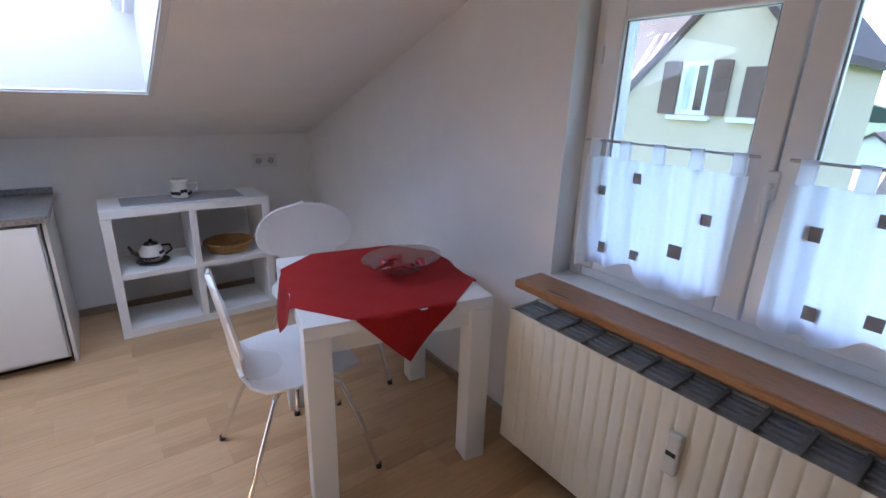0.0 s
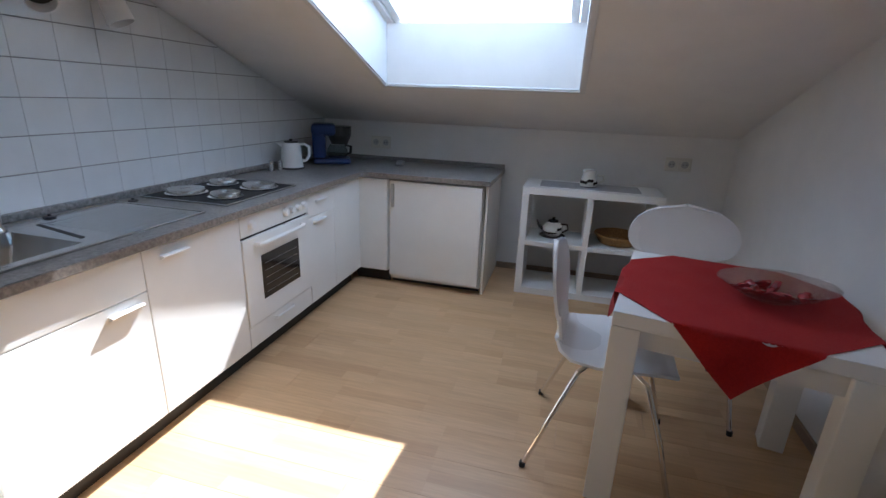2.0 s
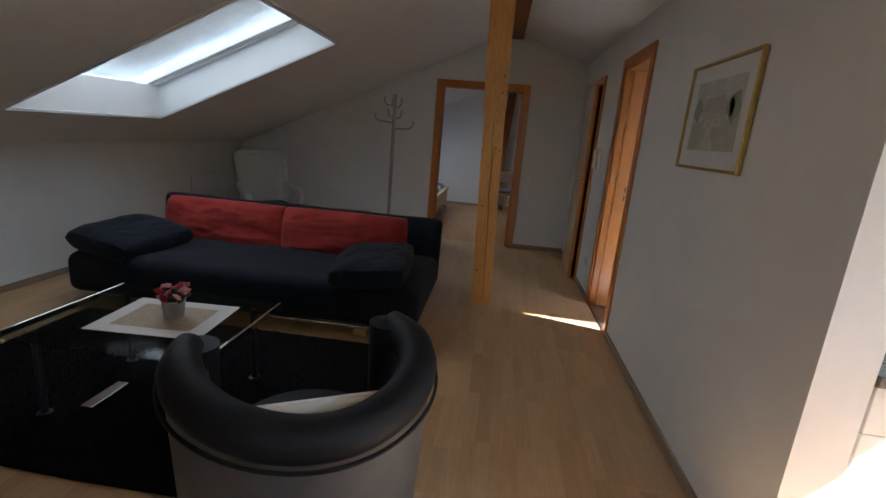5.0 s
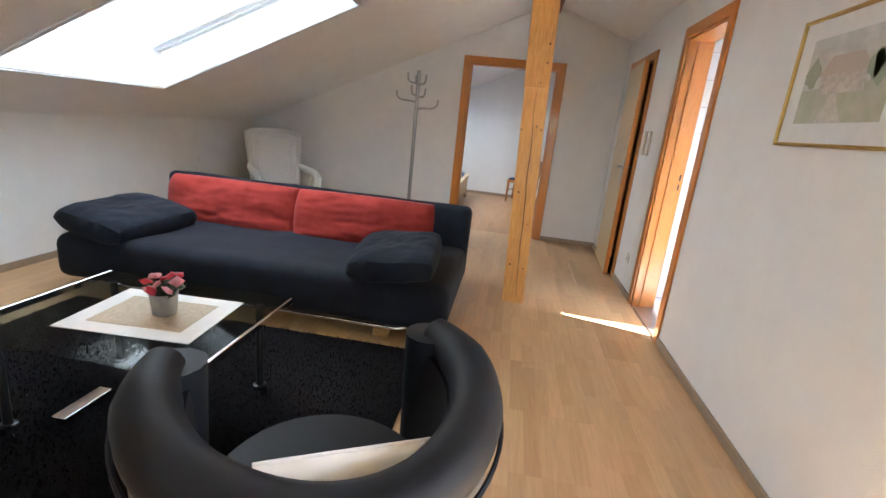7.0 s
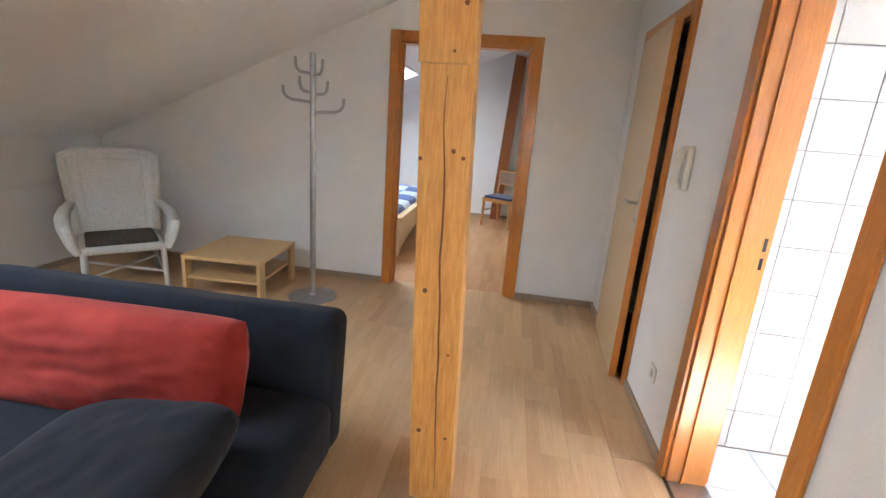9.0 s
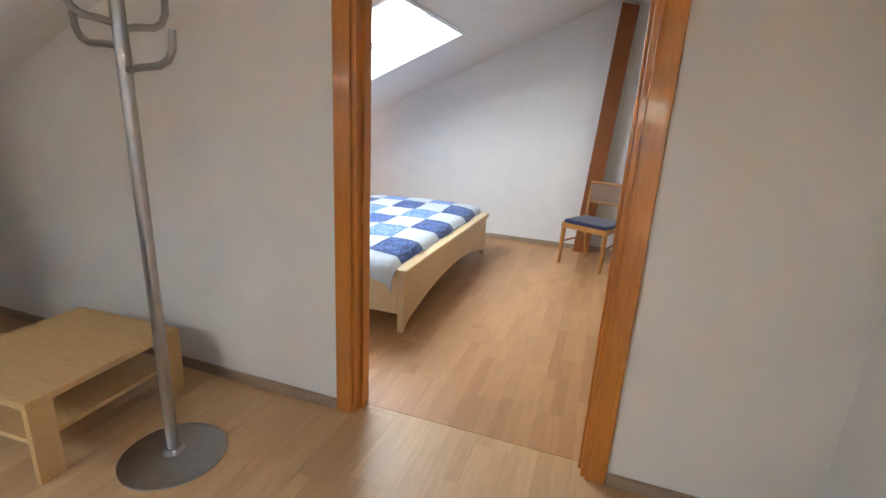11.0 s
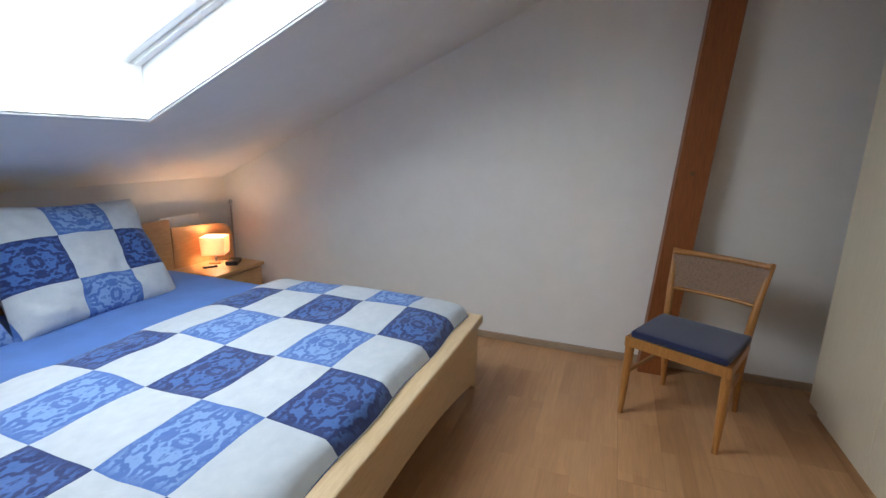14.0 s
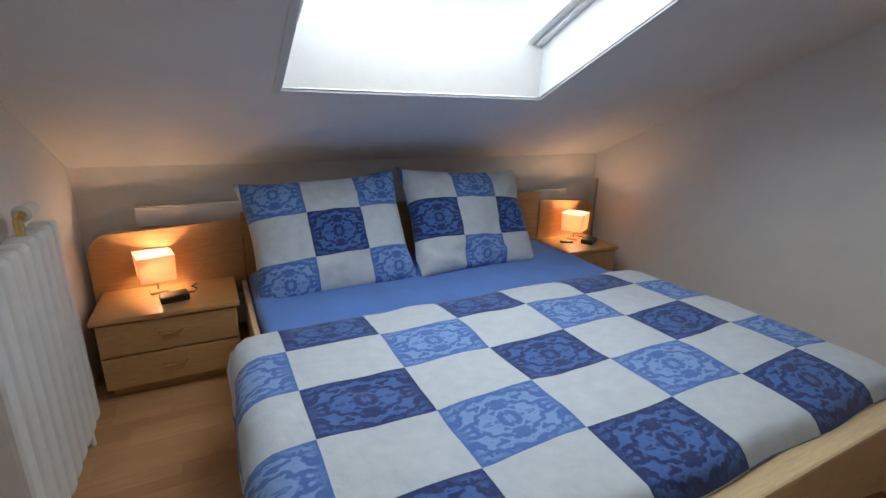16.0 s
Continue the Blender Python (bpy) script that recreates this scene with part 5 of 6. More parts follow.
# coat stand
M_ALU = mat("satin_grey_metal", (0.40, 0.40, 0.41), 0.34, metal=1.0, spread=0.04)
cs = thing("coat_stand", "satin metal coat stand with curved hooks and disc foot", "coat stand", -1.285, 5.89, 0)
cs.scale = (0.98, 0.98, 0.985)
part("foot", lathe([(0.19, 0), (0.19, 0.008), (0.17, 0.014), (0.04, 0.022), (0.03, 0.04), (0, 0.041)], 40), M_ALU, cs, "", True)
part("pole", rod([(0, 0, 0.03), (0, 0, 1.82)], 0.0215, 16), M_ALU, cs, "", True)
part("pole_cap", lathe([(0.0215, 1.82), (0.018, 1.826), (0, 1.828)], 16), M_ALU, cs)
for a, z, r in ((-8, 1.43, 0.25), (172, 1.50, 0.25), (60, 1.55, 0.13), (250, 1.56, 0.13), (115, 1.68, 0.12), (200, 1.69, 0.12), (330, 1.68, 0.11)):
    ca, sa = math.cos(radians(a)), math.sin(radians(a))
    path = [(0, 0, z - 0.01)] + [(ca * r * q, sa * r * q, z + dz) for q, dz in ((0.35, 0.0), (0.7, 0.004), (0.88, 0.02), (0.98, 0.05), (1.0, 0.10))]
    part("hook", rod(path, 0.011, 10), M_ALU, cs, "", True)

# low birch table
lt = thing("low_table", "low light birch side table with a shelf", "side table", -1.88, 5.90, 0, 3)
lt.scale = (0.97, 0.96, 1.1)
part("tabletop", box(-0.31, 0.31, -0.33, 0.33, 0.272, 0.297, 0.003), M_PINE, lt)
for sx in (-1, 1):
    for sy in (-1, 1):
        part("leg", box(min(sx * 0.308, sx * 0.282), max(sx * 0.308, sx * 0.282), min(sy * 0.328, sy * 0.24), max(sy * 0.328, sy * 0.24), 0, 0.2715, 0.002), M_PINE, lt)
part("shelf", box(-0.28, 0.28, -0.31, 0.31, 0.13, 0.147, 0.002), M_PINE, lt)

# white wicker armchair
wc = thing("wicker_armchair", "white painted wicker armchair with brown woven seat", "armchair", -2.72, 5.66, 0, 46)
wc.scale = (0.97, 0.97, 0.94)


def backfn(u, v):
    s = (u - 0.5) * 2
    w = 0.265 + 0.045 * v
    zz = 0.40 + v * 0.66 - 0.05 * s ** 4 * v
    return (s * w, 0.20 + 0.14 * v + 0.05 * (1 - s * s) * 0.6, zz)


part("back_panel", sheet(18, 20, backfn, 0.018), M_WICKER, wc, "", True)
edge = [backfn(0, v / 12) for v in range(13)] + [backfn(u / 10, 1) for u in range(1, 10)] + [backfn(1, 1 - v / 12) for v in range(13)]
part("back_roll", rod(edge, 0.034, 10), M_WICKER, wc, "", True)
inner = [tuple(Vector(backfn(0.16 + 0.68 * q, 0.90)) + Vector((0, -0.014, 0))) for q in (0, 0.5, 1)]
part("inner_cord", rod([tuple(Vector(backfn(0.14, 0.08)) + Vector((0, -0.016, 0))), inner[0], inner[1], inner[2], tuple(Vector(backfn(0.86, 0.08)) + Vector((0, -0.016, 0)))], 0.009, 8), M_WICKER, wc, "", True)
for du, dv in ((0, 0.1), (-0.1, 0), (0.1, 0), (0, -0.1), (-0.05, 0.05), (0.05, 0.05), (-0.05, -0.05), (0.05, -0.05)):
    p = backfn(0.5 + du, 0.72 + dv)
    part("pierced_hole", lathe([(0.011, 0), (0, 0.001)], 8), M_SEATDARK, wc, "", False, pose(p[0], p[1] - 0.012, p[2], 75))
part("seat_frame", box(-0.27, 0.27, -0.27, 0.22, 0.34, 0.40, 0.02, None, 3), M_WICKER, wc)
part("seat", soft(-0.23, 0.23, -0.23, 0.18, 0.385, 0.425, 0.018, 8.0, 0.004, 6), M_SEATDARK, wc, "brown woven seat pad", True)
for s in (-1, 1):
    part("arm", rod([(s * 0.29, 0.26, 0.64), (s * 0.33, 0.10, 0.62), (s * 0.345, -0.12, 0.60), (s * 0.335, -0.24, 0.55), (s * 0.31, -0.27, 0.44), (s * 0.275, -0.26, 0.36)], [0.035, 0.04, 0.045, 0.045, 0.035, 0.028], 12), M_WICKER, wc, "", True)
    part("front_leg", rod([(s * 0.25, -0.25, 0.36), (s * 0.26, -0.27, 0)], 0.02, 10), M_WICKER, wc, "", True)
    part("rear_leg", rod([(s * 0.24, 0.19, 0.36), (s * 0.25, 0.26, 0)], 0.02, 10), M_WICKER, wc, "", True)
    part("side_stretcher", rod([(s * 0.255, -0.26, 0.14), (s * 0.248, 0.23, 0.14)], 0.011, 8), M_WICKER, wc)
    part("arm_post", rod([(s * 0.29, -0.02, 0.37), (s * 0.34, -0.04, 0.60)], 0.012, 8), M_WICKER, wc)
part("cross_stretcher", rod([(-0.255, -0.26, 0.16), (0.25, 0.22, 0.16)], 0.011, 8), M_WICKER, wc)
part("cross_stretcher", rod([(0.255, -0.26, 0.16), (-0.25, 0.22, 0.16)], 0.011, 8), M_WICKER, wc)

# hatch in the knee wall
ht = thing("knee_wall_hatch", "white painted hatch in the knee wall with a knob", "hatch", X_W, 5.65, 0)
part("panel", box(0.001, 0.014, -0.36, 0.36, 0.06, 0.68, 0.002), M_WHITE, ht)
part("knob", lathe([(0.008, 0), (0.008, 0.015), (0.016, 0.022), (0.012, 0.032), (0, 0.034)], 14), M_WHITE, ht, "", True, pose(0.014, -0.27, 0.36, 0, 90))

# framed print
pc = thing("framed_print", "gilt-framed landscape print with white mount", "picture", 0.95, 2.58, 1.575, 90)
PW, PH = 0.328, 0.243
for a in ((-PW, -PW + 0.014, -PH, PH), (PW - 0.014, PW, -PH, PH), (-PW + 0.014, PW - 0.014, -PH, -PH + 0.014), (-PW + 0.014, PW - 0.014, PH - 0.014, PH)):
    part("frame_bar", box(a[0], a[1], 0.002, 0.022, a[2], a[3], 0.003), M_GOLD, pc)
part("mount", box(-PW + 0.012, PW - 0.012, 0.003, 0.010, -PH + 0.012, PH - 0.012), M_PAPER, pc, "white card mount")
M_PRINT = mat("faded_print", (0.58, 0.58, 0.55), 0.8, grain=(0.46, 0.47, 0.44), spread=0.12, scale=9, stretch=(1, 1, 1.6))
img = part("print", box(-0.235, 0.235, 0.0101, 0.0112, -0.155, 0.160), M_PRINT, pc, "faded green and grey landscape")
part("printed_meadow", prism([(-0.235, -0.154), (0.235, -0.154), (0.235, -0.03), (0.05, -0.02), (-0.08, -0.03), (-0.235, 0.0)], "y", 0.0113, 0.0118), mat("print_meadow", (0.36, 0.38, 0.27), 0.8, grain=(0.52, 0.50, 0.42), spread=0.15, scale=22), img)
part("printed_house", box(-0.12, 0.13, 0.0119, 0.0122, -0.05, 0.02), mat("print_house", (0.52, 0.50, 0.45), 0.8, grain=(0.40, 0.38, 0.34), spread=0.2, scale=40), img)
part("printed_roof", prism([(-0.14, 0.018), (-0.07, 0.085), (0.09, 0.085), (0.15, 0.018)], "y", 0.0123, 0.0126), mat("print_roof", (0.42, 0.36, 0.31), 0.8, grain=(0.52, 0.46, 0.41), spread=0.2, scale=30), img)
part("printed_path", prism([(-0.05, -0.154), (0.10, -0.154), (0.05, -0.05), (0.02, -0.05)], "y", 0.0119, 0.0122), mat("print_path", (0.60, 0.58, 0.52), 0.8, spread=0.1, scale=30), img)
M_PTREE = mat("print_trees", (0.24, 0.28, 0.20), 0.8, grain=(0.38, 0.40, 0.32), spread=0.25, scale=34)
for x, r in ((-0.18, 0.05), (0.185, 0.042), (-0.145, 0.035)):
    part("printed_tree", prism([(x + r * (1 + 0.18 * math.sin(q * 2.3 + x * 40)) * math.cos(q * 0.5236), 0.03 + 1.3 * r * (1 + 0.18 * math.sin(q * 2.3 + x * 40)) * math.sin(q * 0.5236)) for q in range(12)], "y", 0.0127, 0.0130), M_PTREE, img)

# intercom, switch and low socket on the corridor wall
ic = thing("intercom", "white door intercom handset on the corridor wall", "intercom", 0.95, 4.89, 1.285, 90)
part("base", box(-0.045, 0.045, 0.001, 0.03, -0.10, 0.10, 0.008), M_SOCKET, ic)
part("handset", rod([(-0.015, 0.035, -0.09), (-0.015, 0.055, -0.06), (-0.015, 0.052, 0.0), (-0.015, 0.055, 0.06), (-0.015, 0.035, 0.09)], [0.018, 0.021, 0.014, 0.021, 0.018], 12), M_SOCKET, ic, "", True)
part("slot", box(0.018, 0.032, 0.0301, 0.031, -0.06, 0.06), M_BLACKPLASTIC, ic)
sw = thing("wall_socket", "small white socket low on the corridor wall", "socket", 0.95, 4.78, 0.30, 90)
part("plate", box(-0.04, 0.04, 0.001, 0.01, -0.04, 0.04, 0.004), M_SOCKET, sw)
part("well", lathe([(0.02, 0), (0, 0.001)], 16), M_GREY, sw, "", False, pose(0, 0.0101, 0, -90))

# ---- bedroom: laid out on a grid of its own, set into the house at the end of this part ----
before = set(bpy.data.objects)
BY = 6.32
gable_wall("wall_north", Y_N, Y_N + 0.3, X_W - 0.2, 1.6, [], "white papered gable wall of the bedroom")
struct("wall_knee_bedroom", box(X_W - 0.2, X_W, BY, Y_N + 0.3, 0, roof_z(X_W) + 0.04), M_WALL, "low white knee wall behind the bed", "wall")
struct("wall_bedroom_east", box(1.36, 1.46, BY, Y_N, 0, roof_z(1.36) + 0.05), M_WALL, "white wall behind the wardrobe", "wall")
slope("ceiling_bedroom_west", X_W - 0.6, RIDGE[0], 0.26, [SKY_B], "white sloping ceiling above the bed", BY, Y_N + 0.6)
slope("ceiling_bedroom_east", 2.0, RIDGE[0], 0.26, [], "white sloping ceiling above the wardrobe", BY, Y_N + 0.6)
roof_window("window_bedroom_roof", SKY_B, 0.24, "white roof window above the bed, blinding daylight", 2.3, True)
floor_b = struct("floor_bedroom", box(X_W, 1.36, BY + 0.02, Y_N, -0.20, -0.010), M_SLAB, "warm three-strip laminate floor of the bedroom", "floor")
skirting(X_W, 1.36, Y_N - 0.015, Y_N)
skirting(X_W, X_W + 0.015, 6.40, Y_N - 0.015)


def damask(name, damp):
    """Patchwork cotton: white, pale blue and deep blue squares, the blue ones with an ornament of medallions and scrolls."""
    m = bpy.data.materials.new(name)
    m.use_nodes = True
    nt = m.node_tree
    b = nt.nodes["Principled BSDF"]
    b.inputs["Roughness"].default_value = 0.85
    b.inputs["Sheen Weight"].default_value = 0.2
    uv = nt.nodes.new("ShaderNodeUVMap")
    uv.uv_map = "cells"

    def math_node(op, a, c=None):
        n = nt.nodes.new("ShaderNodeMath")
        n.operation = op
        for k, v in ((0, a), (1, c)):
            if v is None:
                continue
            if isinstance(v, (int, float)):
                n.inputs[k].default_value = v
            else:
                nt.links.new(v, n.inputs[k])
        return n.outputs[0]
    sep = nt.nodes.new("ShaderNodeSeparateXYZ")
    nt.links.new(uv.outputs[0], sep.inputs[0])
    u, v = sep.outputs[0], sep.outputs[1]
    iu, iv = math_node("FLOOR", u), math_node("FLOOR", v)
    pu, pv = math_node("FLOORED_MODULO", iu, 2.0), math_node("FLOORED_MODULO", iv, 2.0)
    white = math_node("ABSOLUTE", math_node("SUBTRACT", pu, pv))
    dark = math_node("SUBTRACT", 1.0, pu)
    fu, fv = math_node("SUBTRACT", math_node("FRACT", u), 0.5), math_node("SUBTRACT", math_node("FRACT", v), 0.5)
    au, av = math_node("ABSOLUTE", fu), math_node("ABSOLUTE", fv)
    nz = nt.nodes.new("ShaderNodeTexNoise")
    nz.inputs["Scale"].default_value = 7.5
    nz.inputs["Detail"].default_value = 2
    com = nt.nodes.new("ShaderNodeCombineXYZ")
    nt.links.new(au, com.inputs[0])
    nt.links.new(av, com.inputs[1])
    nt.links.new(com.outputs[0], nz.inputs["Vector"])
    dist = math_node("SQRT", math_node("ADD", math_node("MULTIPLY", math_node("MULTIPLY", au, au), 1.9), math_node("MULTIPLY", av, av)))
    point = math_node("ADD", math_node("MULTIPLY", au, 0.85), math_node("MULTIPLY", av, 0.62))
    dist = math_node("ADD", math_node("MULTIPLY", dist, 0.45), math_node("MULTIPLY", point, 0.55))
    ring = math_node("SINE", math_node("ADD", math_node("MULTIPLY", dist, 26.0), math_node("MULTIPLY", nz.outputs[0], 19.0)))
    orn = nt.nodes.new("ShaderNodeMapRange")
    orn.inputs[1].default_value, orn.inputs[2].default_value = -0.35, 0.75
    nt.links.new(ring, orn.inputs[0])
    edge = nt.nodes.new("ShaderNodeMapRange")
    edge.inputs[1].default_value, edge.inputs[2].default_value = 0.50, 0.40
    nt.links.new(math_node("MAXIMUM", au, av), edge.inputs[0])
    o = math_node("MULTIPLY", orn.outputs[0], edge.outputs[0])

    def mixc(f, a, c):
        n = nt.nodes.new("ShaderNodeMix")
        n.data_type = "RGBA"
        nt.links.new(f, n.inputs[0])
        for k, q in ((6, a), (7, c)):
            if isinstance(q, tuple):
                n.inputs[k].default_value = (*q, 1)
            else:
                nt.links.new(q, n.inputs[k])
        return n.outputs[2]
    d = mixc(o, (0.007, 0.024, 0.12), (0.045, 0.12, 0.34))
    l = mixc(o, (0.05, 0.13, 0.38), (0.17, 0.30, 0.56))
    n2 = nt.nodes.new("ShaderNodeTexNoise")
    n2.inputs["Scale"].default_value = 6.0
    n2.inputs["Detail"].default_value = 5
    nt.links.new(uv.outputs[0], n2.inputs["Vector"])
    ww = mixc(n2.outputs[0], (0.38, 0.44, 0.50), (0.54, 0.58, 0.61))
    col = mixc(white, mixc(dark, l, d), ww)
    nt.links.new(col, b.inputs["Base Color"])
    bp = nt.nodes.new("ShaderNodeBump")
    bp.inputs["Strength"].default_value = 0.5
    bp.inputs["Distance"].default_value = 0.02
    tc = nt.nodes.new("ShaderNodeTexCoord")
    n3 = nt.nodes.new("ShaderNodeTexNoise")
    n3.inputs["Scale"].default_value = damp
    n3.inputs["Detail"].default_value = 5
    nt.links.new(tc.outputs["Object"], n3.inputs["Vector"])
    nt.links.new(n3.outputs[0], bp.inputs["Height"])
    nt.links.new(bp.outputs[0], b.inputs["Normal"])
    return m


M_DAMASK = damask("blue_patchwork_cotton", 9.0)


def cells(ob, fn):
    """Lays a flat pattern over a mesh: fn(point) gives the cell coordinates."""
    me = ob.data
    lay = me.uv_layers.new(name="cells")
    for lp in me.loops:
        lay.data[lp.index].uv = fn(me.vertices[lp.vertex_index].co)
    return ob


bed = thing("double_bed", "maple double bed with arched footboard and curved headboard", "bed", 0, 0, 0)
BX0, BX1, BY0, BY1 = -3.32, -1.02, 7.13, 9.26
bm = bmesh.new()
low, high = [], []
n = 24
for k in range(n + 1):
    y = BY0 + (BY1 - BY0) * k / n
    s = (k / n - 0.5) * 2
    low.append((y, 0.0 if abs(s) > 0.93 else 0.06 + 0.13 * (1 - (s / 0.93) ** 2)))
    high.append((y, 0.40))
prism(low + high[::-1], "x", BX1 - 0.022, BX1 + 0.022, bm)
part("footboard", bm, M_MAPLE, bed, "arched maple footboard")
part("foot_rail", box(BX1 - 0.045, BX1 + 0.045, BY0 - 0.02, BY1 + 0.02, 0.4005, 0.452, 0.010), M_MAPLE, bed, "maple cap rail")
for y in (BY0, BY1 - 0.028):
    part("side_rail", box(BX0, BX1 - 0.023, y, y + 0.028, 0.13, 0.40, 0.004), M_MAPLE, bed)
part("slat_base", box(BX0 + 0.02, BX1 - 0.03, BY0 + 0.03, BY1 - 0.03, 0.20, 0.24), M_MAPLE, bed)
for x in (BX0 + 0.15, (BX0 + BX1) / 2):
    for y in (BY0 + 0.08, BY1 - 0.08):
        part("leg", box(x - 0.03, x + 0.03, y - 0.03, y + 0.03, 0, 0.20, 0.003), M_MAPLE, bed)


def headpanel(y0, y1, up, down):
    """A curved panel of the headboard with rounded outer corner."""
    pts = [(y0, 0.30), (y1, 0.30)]
    r = 0.12
    for k in range(7):
        a = math.pi / 2 * k / 6
        pts.append((y1 - r + r * math.cos(a), 0.71 - r + r * math.sin(a)) if down else (y1, 0.30 + 0.44 * (k + 1) / 7))
    for k in range(7):
        a = math.pi / 2 + math.pi / 2 * k / 6
        pts.append((y0 + r + r * math.cos(a), 0.71 - r + r * math.sin(a)) if up else (y0, 0.74 - 0.44 * k / 7))
    return prism(pts, "x", -0.02, 0.02)


part("head_panel", headpanel(6.42, 7.16, True, False), M_HEADB, bed, "honey beech head panel", False, pose(-3.345, 0, 0.03, 0, 0, 0))
part("head_panel", headpanel(9.30, 9.86, False, True), M_HEADB, bed, "honey beech head panel", False, pose(-3.345, 0, 0.0, 0, 0, 0))
part("head_centre", box(-3.372, -3.33, 7.161, 9.299, 0.20, 0.80, 0.006), M_HEADB, bed, "honey beech headboard")
part("panel_rail", box(-3.44, -3.40, 6.65, 7.19, 0.745, 0.855, 0.004), M_WHITE, bed, "white rail behind the head panel")
part("panel_rail", box(-3.44, -3.40, 9.30, 9.62, 0.715, 0.80, 0.004), M_WHITE, bed, "white rail behind the head panel")
for y in (6.48, 9.80):
    part("panel_leg", box(-3.365, -3.325, y - 0.02, y + 0.02, 0, 0.33, 0.002), M_HEADB, bed)

mts = thing("mattress", "mattress in a bright blue fitted sheet", "mattress", 0, 0, 0)
part("sheet", soft(BX0 + 0.015, BX1 - 0.03, BY0 + 0.035, BY1 - 0.035, 0.241, 0.462, 0.05, 2.0, 0.008), M_SHEET, mts, "", True)

# duvet spread over the foot half, hanging over the south side
DX0, DX1, DY0, DY1 = -2.37, -1.047, 6.72, 9.30
dv = thing("duvet", "blue and white patchwork duvet spread over the bed", "duvet", 0, 0, 0)


def hang(u):
    """Southern edge of the cloth: it hangs lower towards the head."""
    k = min(1, max(0, (u - 0.25) / 0.6))
    return DY0 + 0.28 * k * k * (3 - 2 * k) + 0.015 * math.sin(u * 17)


def quilt(u, v):
    x = DX0 + (DX1 - DX0) * u
    y = hang(u) + (DY1 - hang(u)) * v
    puff = 0.045 * (max(0, 1 - (2 * u - 1) ** 6)) ** 0.5
    z = 0.485 + puff + 0.014 * noise.noise(Vector((x * 2.6, y * 2.6, 1))) + 0.008 * noise.noise(Vector((x * 7, y * 7, 5)))
    z -= 0.030 * max(0, u - 0.97) / 0.03
    xx, yy = x, y
    edge = 7.07
    if y < edge + 0.05:
        over = edge + 0.05 - y
        a = min(over / 0.09, 1.0) * math.pi / 2
        yy = edge + 0.05 - 0.10 * math.sin(a) - 0.012 * math.sin(x * 19) * min(1, over * 4)
        z -= 0.10 * (1 - math.cos(a)) + max(0, over - 0.09) * 0.93
    if y > 9.22:
        over = y - 9.22
        z -= over * 0.75
        yy = 9.22 + over * 0.6
    return (xx + 0.006 * math.sin(y * 11), yy, z)


qb = sheet(60, 110, quilt, 0)
ob = part("cover", qb, M_DAMASK, dv, "", True)
lay = ob.data.uv_layers.new(name="cells")
nx, ny = 60, 110
for lp in ob.data.loops:
    i, j = divmod(lp.vertex_index, ny + 1)
    x, y = DX0 + (DX1 - DX0) * i / nx, hang(i / nx) + (DY1 - hang(i / nx)) * j / ny
    lay.data[lp.index].uv = ((x + 1.841) / 0.264, (y - 7.928) / 0.360)
hem = [quilt(0, j / 60) for j in range(61)]
part("hem_roll", rod([(p[0] + 0.012, p[1], p[2] - 0.012) for p in hem], 0.020, 8), mat("white_cotton", (0.66, 0.70, 0.75), 0.85, spread=0.05, scale=12, bump=0.1), dv, "", True)


def bed_pillow(m, seed, k):
    p = thing("pillow", "plump blue and white patchwork pillow", "pillow", group="pillows on the bed")
    p.matrix_basis = m
    o = part("case", pillow(0.92, 0.72, 0.24, 40, 0.03, seed, 0.44, 0.09, 0.03), M_DAMASK, p, "", True)
    cells(o, lambda c: (c.y / 0.245 + 0.5, c.x / 0.30 + 0.45 + k))
    return p


bed_pillow(pose(-3.02, 7.61, 0.70, 0, 0, 90) @ pose(0, 0, 0, 61, 0, 0) @ pose(0, 0, 0, 0, 0, 3), 3.0, 0)
bed_pillow(pose(-3.04, 8.51, 0.71, 0, 0, 96) @ pose(0, 0, 0, 60, 0, 0) @ pose(0, 0, 0, 0, 0, -4), 8.0, 1)


def nightstand(y0, y1, label):
    """A two-drawer bedside cabinet facing east."""
    nsd = thing("nightstand", label, "bedside table", -2.93, (y0 + y1) / 2, 0, group="bedside tables")
    h = (y1 - y0) / 2
    part("body", box(-0.40, -0.02, -h + 0.01, h - 0.01, 0.05, 0.405, 0.003), M_HEADB, nsd)
    part("top", box(-0.405, 0.012, -h - 0.006, h + 0.006, 0.4055, 0.432, 0.006), M_HEADB, nsd)
    part("plinth", box(-0.38, -0.05, -h + 0.03, h - 0.03, 0, 0.05), M_HEADB, nsd)
    for z0, z1 in ((0.062, 0.225), (0.235, 0.398)):
        d = part("drawer", box(-0.0195, 0.0, -h + 0.016, h - 0.016, z0, z1, 0.003), M_HEADB, nsd)
        zz = (z0 + z1) / 2 + 0.01
        part("handle", rod([(-0.001, -0.05, zz), (0.016, -0.042, zz), (0.02, 0, zz), (0.016, 0.042, zz), (-0.001, 0.05, zz)], 0.005, 8), M_BRASS, d, "brass bow handle")
    return nsd


nightstand(6.46, 7.09, "honey beech bedside table with two drawers")
nightstand(9.28, 9.76, "honey beech bedside table with two drawers by the gable")


